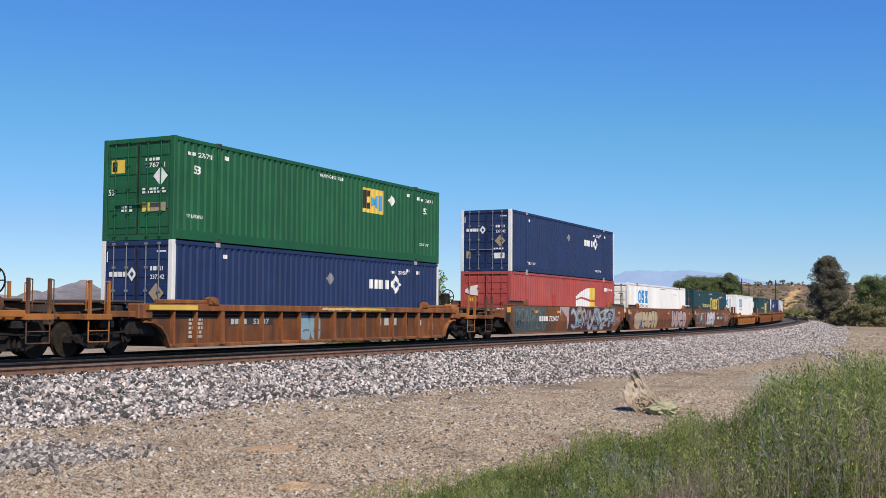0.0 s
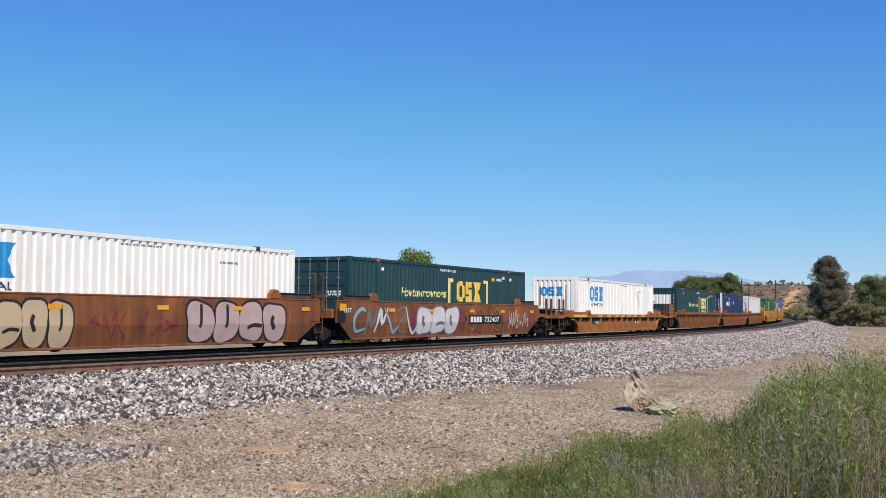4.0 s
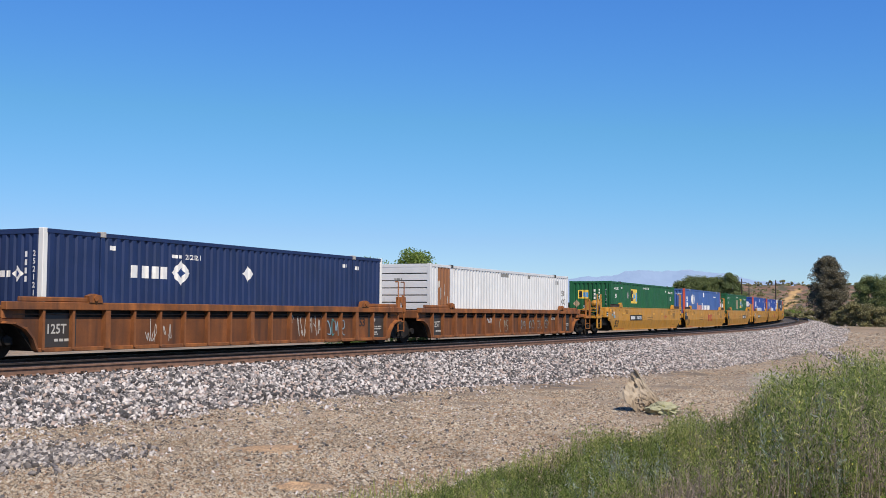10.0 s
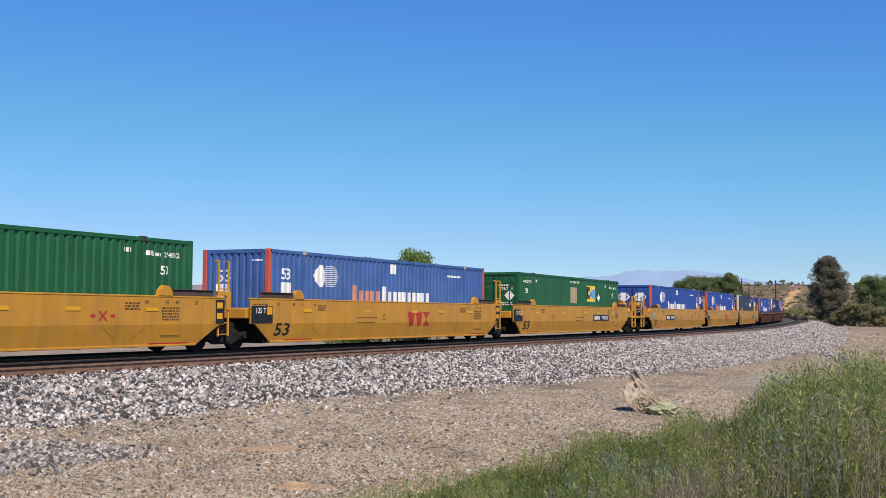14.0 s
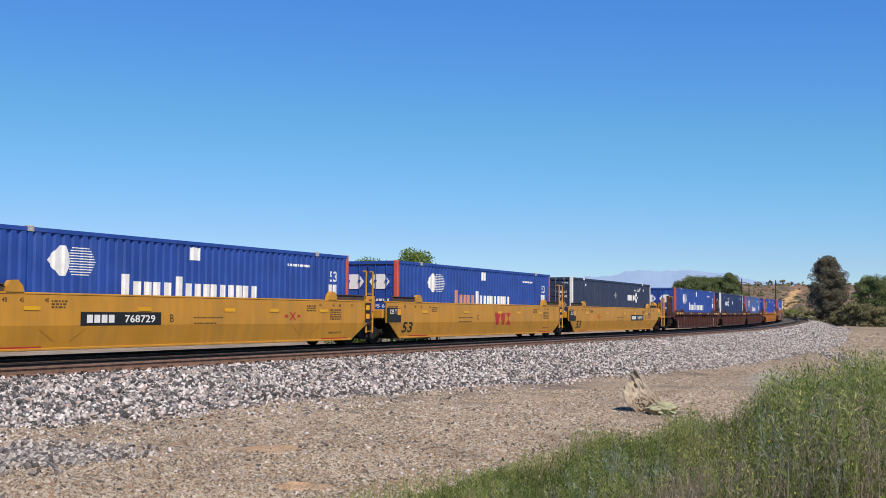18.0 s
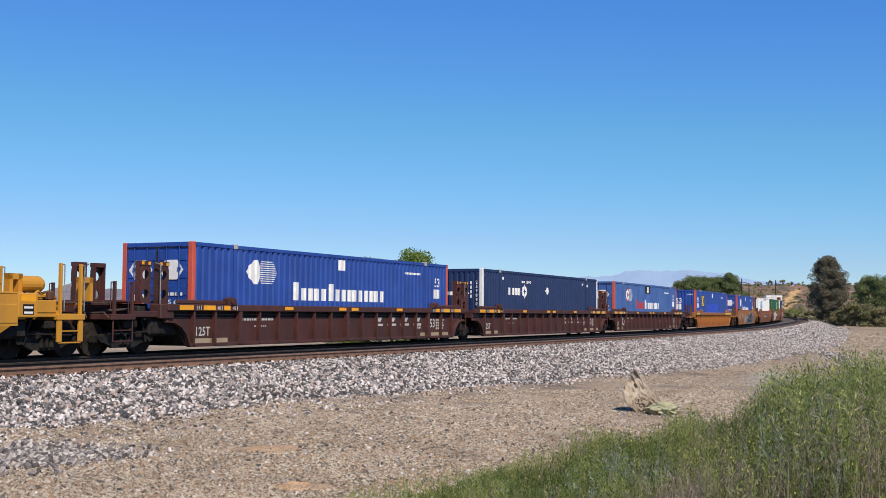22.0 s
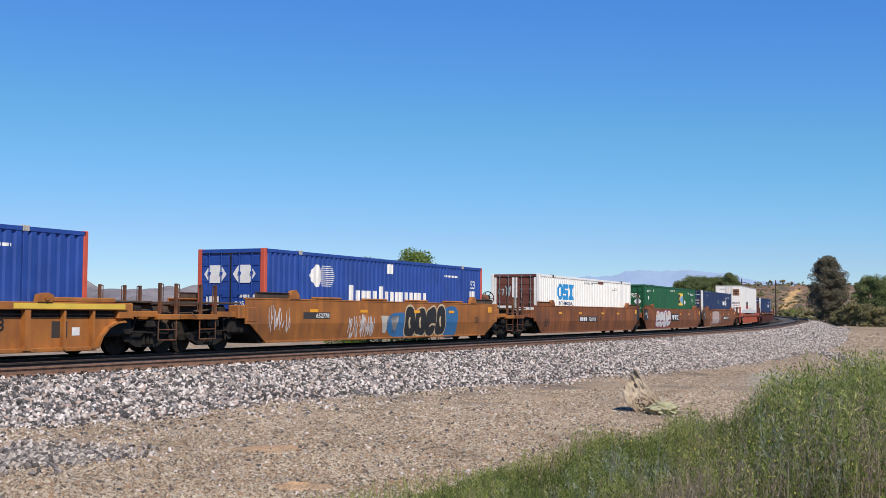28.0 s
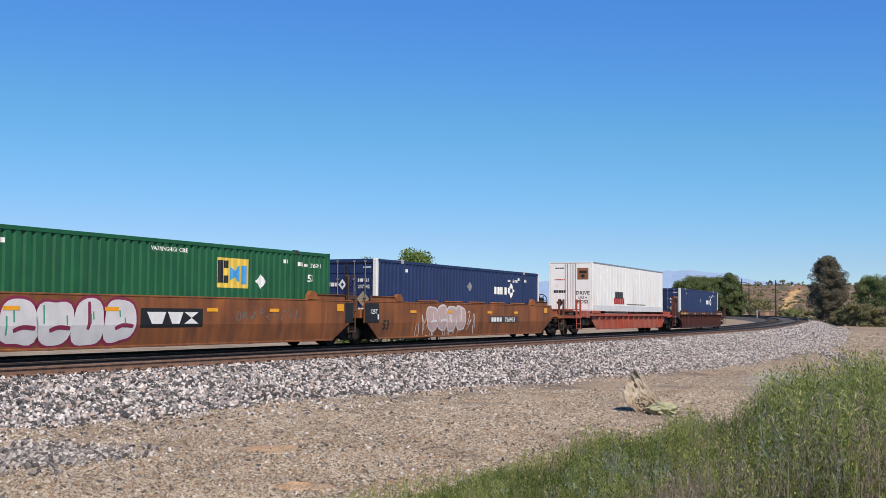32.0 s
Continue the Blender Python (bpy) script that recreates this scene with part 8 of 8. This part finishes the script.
    mark(th, "brand_word", FADEWHITE, on_plate, several(S((-1.16, 1.05), (-0.94, 0.42), (-0.74, 0.42), (-0.5, 1.05)), S((-0.45, 1.05), (-0.25, 0.42), (-0.05, 0.42), (0.2, 1.05))), 1)
    scrawl(th, on_plate, -3.4, -1.6, 0.3, 1.05, 16, G_WHITE, 32, 0.045)
    scrawl(th, on_plate, -8.2, -6.9, 0.5, 1.4, 8, G_WHITE, 33, 0.03)
    mark(th, "number_plate", DARKPATCH, on_plate, R(-6.2, 0.94, -4.6, 1.16), 1)
    mark(th, "number", W_PAINT, on_plate, T("652778", -5.05, 1.05, 0.15, 0.8), 2)
    mark(th, "car_number", K_PAINT, on_plate, T("53", 7.1, 0.87, 0.26), 1)
    bm = bmesh.new()
    bmesh.ops.create_cone(bm, cap_ends=True, segments=18, radius1=0.2, radius2=0.2, depth=0.8, matrix=Matrix.Translation((9.25, -0.75, 1.82)) @ Matrix.Rotation(math.pi / 2, 4, 'Y'))
    bmesh.ops.bevel(bm, geom=[e for e in bm.edges if len(e.link_faces) == 2 and e.calc_face_angle() > 1.0], offset=0.05, segments=2, affect='EDGES')
    part("air_reservoir", bm, C_RUSTDARK, th, "rust-brown air tank")
    part("reservoir_bracket", boxes((9.0, 9.06, -0.9, -0.6, 1.44, 1.66), (9.44, 9.5, -0.9, -0.6, 1.44, 1.66)), C_RUSTDARK, th)
    for i in range(4):
        part("stacking_lug", boxes((-5.6 + i * 3.2, -3.9 + i * 3.2, -1.53, -1.36, 1.58, 1.66), bevel=0.03), C_AMBER, th)
    scrawl(LOADS[20][0], on_door, -0.95, -0.2, 1.75, 2.3, 4, G_SKY, 61, 0.05)
    th = c[21]
    bubble_word(th, on_plate, -5.9, -1.55, 0.28, 1.48, 4, G_WHITE, G_WINE, 41, G_GREEN)
    mark(th, "number_plate", K_PAINT, on_plate, R(-1.34, 0.72, 1.19, 1.24), 1, "black panel")
    mark(th, "brand_word", W_PAINT, on_plate, several(S((-1.1, 1.14), (-0.9, 0.82), (-0.5, 0.82), (-0.35, 1.14)), S((-0.28, 1.14), (-0.1, 0.82), (0.2, 0.82), (0.35, 1.14)), S((0.4, 0.82), (1.0, 0.82), (0.7, 0.98)), S((0.4, 1.14), (0.7, 0.98), (1.0, 1.14))), 2, "white block word mark")
    scrawl(th, on_plate, 2.6, 6.0, 0.9, 1.3, 9, G_GREY, 42, 0.03)
    th = c[22]
    for i in range(5):
        part("stacking_lug", boxes((-5.0 + i * 2.3, -3.5 + i * 2.3, -1.53, -1.36, 1.58, 1.66), bevel=0.03), C_BROWN, th)
    bubble_word(th, on_plate, -4.4, -0.9, 0.5, 1.45, 4, G_PALE, G_WHITE, 43, G_WHITE)
    scrawl(th, on_plate, -5.4, 0.2, 0.2, 1.3, 12, G_WHITE, 44, 0.035)
    mark(th, "car_number", K_PAINT, on_plate, T("53", -7.7, 0.72, 0.36), 1)
    for th, cc in ((c[20], -1.0), (c[22], 3.2)):
        mark(th, "number_plate", DARKPATCH, on_plate, R(cc - 1.6, 0.75, cc + 1.6, 1.04), 1)
        mark(th, "number", W_PAINT, on_plate, several(T("726933", cc + 0.7, 0.89, 0.2, 1.2), blocks(cc - 1.4, 0.8, cc - 0.2, 0.99, 4, 0.2, True, 6)), 2)
    for th in c[19:23]:
        reflectors(th, on_plate, 1.16, (-5.6, -2.4, 1.6, 4.6), 0.5, 0.1)
        mark(th, "end_label", ORANGE_PAINT, on_plate, R(8.2, 1.2, 8.62, 1.44), 6)
    for th in (c[20], c[21]):
        mark(th, "end_panel", K_PAINT, on_plate, R(8.72, 0.82, 9.24, 1.5), 5, "black end panel")
    mark(c[20], "letter", K_PAINT, on_plate, T("A", 1.2, 0.9, 0.24), 2)
    mark(c[20], "car_number", K_PAINT, on_plate, T("53", -7.6, 0.72, 0.36), 1)
    for th in (c[21], c[22]):
        mark(th, "end_panel", K_PAINT, on_plate, R(-9.24, 0.82, -8.25, 1.5), 5, "black end panel")
        mark(th, "end_notice", W_PAINT, on_plate, R(-8.36, 0.92, -8.26, 1.1), 6)
        mark(th, "end_text", W_PAINT, on_plate, T("125T", -8.6, 1.2, 0.16, 0.5), 6)


dress_cars()

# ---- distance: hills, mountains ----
# Air haze over the far hills is mixed into these colours as grey-violet.
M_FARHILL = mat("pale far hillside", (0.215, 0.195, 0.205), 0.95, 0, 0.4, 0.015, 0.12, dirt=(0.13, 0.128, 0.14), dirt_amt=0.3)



def hill_material():
    """Red-brown dry earth with grey-olive scrub in patches, worn tan terraces and bare ochre washes running down the slope."""
    m = bpy.data.materials.new("dry scrubby hillside")
    m.use_nodes = True
    nd, ln = m.node_tree.nodes, m.node_tree.links
    b = nd["Principled BSDF"]
    b.inputs["Roughness"].default_value = 0.95
    g = nd.new("ShaderNodeTexCoord")
    sep = nd.new("ShaderNodeSeparateXYZ")
    ln.new(g.outputs["Object"], sep.inputs[0])

    def tex(sc, stretch, detail=6.0):
        mp = nd.new("ShaderNodeMapping")
        mp.inputs["Scale"].default_value = stretch
        ln.new(g.outputs["Object"], mp.inputs[0])
        t = nd.new("ShaderNodeTexNoise")
        t.inputs["Scale"].default_value, t.inputs["Detail"].default_value = sc, detail
        ln.new(mp.outputs[0], t.inputs["Vector"])
        return t.outputs["Fac"]

    def ramp(f, lo, hi):
        n = nd.new("ShaderNodeMapRange")
        n.inputs["From Min"].default_value, n.inputs["From Max"].default_value = lo, hi
        ln.new(f, n.inputs["Value"])
        return n.outputs[0]

    def mix(fac, a, c):
        n = nd.new("ShaderNodeMix")
        n.data_type = 'RGBA'
        ln.new(fac, n.inputs[0])
        for sock, v in ((n.inputs[6], a), (n.inputs[7], c)):
            if isinstance(v, tuple):
                sock.default_value = (*v, 1)
            else:
                ln.new(v, sock)
        return n.outputs[2]

    def math_node(op, a, c=0.0):
        n = nd.new("ShaderNodeMath")
        n.operation = op
        for sock, v in ((n.inputs[0], a), (n.inputs[1], c)):
            if isinstance(v, (int, float)):
                sock.default_value = v
            else:
                ln.new(v, sock)
        return n.outputs[0]

    c = mix(ramp(tex(0.12, (1, 1, 2)), 0.35, 0.65), (0.15, 0.085, 0.058), (0.25, 0.15, 0.10))
    c = mix(ramp(tex(0.5, (0.6, 0.6, 3.0)), 0.6, 0.72), c, (0.36, 0.27, 0.19))
    c = mix(ramp(tex(0.35, (1, 1, 1.6), 9.0), 0.46, 0.56), c, (0.10, 0.09, 0.058))
    # a wash that runs down from the terrace, leaning with the slope
    run = math_node('SUBTRACT', sep.outputs[0], math_node('MULTIPLY', sep.outputs[2], 2.35))
    off = math_node('ABSOLUTE', math_node('SUBTRACT', math_node('ADD', run, math_node('MULTIPLY', tex(0.45, (1, 1, 1)), 5.0)), GULLY_X))
    band = math_node('MULTIPLY', ramp(off, 2.1, 0.6), ramp(sep.outputs[2], 11.6, 10.2))
    c = mix(band, c, (0.50, 0.32, 0.14))
    ln.new(c, b.inputs["Base Color"])
    return m


GULLY_X = 103.9


def haze_material():
    """A range with haze put in as blue glow, a little snow along the highest crest."""
    m = bpy.data.materials.new("far mountains in blue air")
    m.use_nodes = True
    nd, ln = m.node_tree.nodes, m.node_tree.links
    b = nd["Principled BSDF"]
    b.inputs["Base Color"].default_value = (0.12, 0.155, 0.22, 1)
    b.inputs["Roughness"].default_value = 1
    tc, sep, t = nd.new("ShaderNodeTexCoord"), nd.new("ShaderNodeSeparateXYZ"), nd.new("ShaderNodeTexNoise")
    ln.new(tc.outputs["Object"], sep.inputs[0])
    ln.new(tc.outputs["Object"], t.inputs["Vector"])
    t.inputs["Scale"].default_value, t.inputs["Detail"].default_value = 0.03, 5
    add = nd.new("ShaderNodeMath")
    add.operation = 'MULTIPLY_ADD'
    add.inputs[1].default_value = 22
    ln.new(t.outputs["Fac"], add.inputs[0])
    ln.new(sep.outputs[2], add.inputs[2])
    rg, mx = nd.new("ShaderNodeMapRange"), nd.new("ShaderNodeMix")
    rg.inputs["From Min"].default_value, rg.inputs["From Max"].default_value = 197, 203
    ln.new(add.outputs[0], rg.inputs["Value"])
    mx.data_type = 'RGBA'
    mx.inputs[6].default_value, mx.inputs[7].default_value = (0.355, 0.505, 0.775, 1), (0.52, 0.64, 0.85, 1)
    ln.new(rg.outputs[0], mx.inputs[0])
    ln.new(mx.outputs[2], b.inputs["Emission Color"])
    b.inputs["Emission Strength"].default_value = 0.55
    return m


def ridge(name, material, pts, depth, base, seed, rough, label, n=90, rows=14):
    """A range of hills: crest heights over the plan, sloping down towards the viewer, eroded by noise."""
    (x0, y0), (x1, y1), crest = pts
    v, f = [], []
    d = Vector((x1 - x0, y1 - y0, 0))
    nrm = Vector((d.y, -d.x, 0)).normalized()
    if nrm.y > 0:
        nrm = -nrm
    for i in range(n + 1):
        u = i / n
        h = float(np.interp(u, [c[0] for c in crest], [c[1] for c in crest]))
        for j in range(rows + 1):
            w = j / rows
            x, y = x0 + d.x * u + nrm.x * depth * w, y0 + d.y * u + nrm.y * depth * w
            e = noise.fractal((x * 4 / depth + seed, y * 4 / depth, seed), 0.9, 2.1, 5)
            z = base + (h * (1 - w) ** 1.25) * (1 + rough * e * (0.35 + w)) + h * rough * 0.25 * e * (1 - w)
            v.append((x, y, z if j < rows else base - 2))
    m = rows + 1
    for i in range(n):
        for j in range(rows):
            f.append((i * m + j, i * m + j + 1, (i + 1) * m + j + 1, (i + 1) * m + j))
    ob = part_of(name, raw(name, v, f), material, smooth=True)
    return tagged(ob, label, "hill" if name == "hill" else "mountain", kind="structure")


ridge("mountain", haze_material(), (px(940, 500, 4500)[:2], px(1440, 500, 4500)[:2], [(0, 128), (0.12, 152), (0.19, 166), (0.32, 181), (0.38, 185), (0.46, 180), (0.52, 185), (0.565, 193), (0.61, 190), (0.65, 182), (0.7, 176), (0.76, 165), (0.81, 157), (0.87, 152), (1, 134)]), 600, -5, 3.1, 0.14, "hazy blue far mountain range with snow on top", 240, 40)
ridge("hill", M_FARHILL, (px(-80, 500, 1500)[:2], px(760, 500, 1500)[:2], [(0, 22), (0.1, 26), (0.17, 32), (0.24, 36), (0.30, 37), (0.36, 33), (0.43, 38), (0.5, 36), (0.62, 30), (0.8, 34), (1, 20)]), 420, 0, 7.7, 0.85, "eroded brown far hills with haze tint in the colour")
bank = ridge("hill", hill_material(), (px(1290, 500, 420)[:2], px(1660, 500, 400)[:2], [(0, 7), (0.04, 11.6), (0.1, 12.0), (0.2, 11.7), (0.3, 11.2), (0.4, 10.9), (0.6, 10.7), (0.75, 11.0), (1, 10.8)]), 70, 2.5, 1.7, 0.3, "brown cut bank hillside with scattered scrub", 220, 36)


def scrub(ob, n, seed):
    """Low dark bushes all over a slope."""
    r = np.random.default_rng(seed)
    fs = r.integers(0, len(ob.data.polygons), n)
    c0 = np.array([ob.data.polygons[int(i)].center for i in fs])
    rad = r.uniform(0.3, 1.15, n)
    k = 34
    d = r.normal(size=(n, k, 3))
    d /= np.linalg.norm(d, axis=2, keepdims=True)
    d[..., 2] = np.abs(d[..., 2]) * 0.8
    c = (c0[:, None] + d * rad[:, None, None] * r.uniform(0.3, 1, (n, k, 1))).reshape(-1, 3)
    t = random_turns(len(c))
    sz = r.uniform(0.14, 0.34, len(c))[:, None]
    a, b = t[:, :, 0] * sz, t[:, :, 1] * sz * 0.7
    v = np.stack([c - a, c + b, c + a, c - b], 1).reshape(-1, 3)
    tagged(part_of("scrub", fast_mesh("scrub", v, np.arange(len(v)).reshape(-1, 4)), M_SCRUB), "dusty olive scrub dotted over the brown bank", "scrub", kind="stuff")


scrub(bank, 420, 4)

# ---- the train rolls past ----
ROW_T = [i * 0.5 for i in range(65)]


def motions():
    for th, mid, z in TRAIN:
        walk(th, [(t, body_pose(mid - travelled(t)) @ Matrix.Translation((0, 0, z))) for t in ROW_T])
    middle = {th.name: mid for th, mid, _ in TRAIN}
    for x, car, sets in WHEELS:
        at = middle[car.name] + x
        ts = [i / FPS for i in range(32 * FPS + 1) if -14 < at - travelled(i / FPS) < 48]
        if not ts:
            continue
        ts = ([0.0] if ts[0] > 0 else []) + ts + ([32.0] if ts[-1] < 32 else [])
        first, last = (ts[1] if ts[0] == 0.0 and len(ts) > 1 and ts[1] > 0.04 else ts[0]), (ts[-2] if ts[-1] == 32.0 and ts[-1] - ts[-2] > 0.04 else ts[-1])
        for ws in sets:
            k = ws.location.copy()
            walk(ws, [(t, Matrix.Translation(k) @ Matrix.Rotation(-travelled(min(max(t, first), last)) / 0.43, 4, 'Y')) for t in ts])


motions()
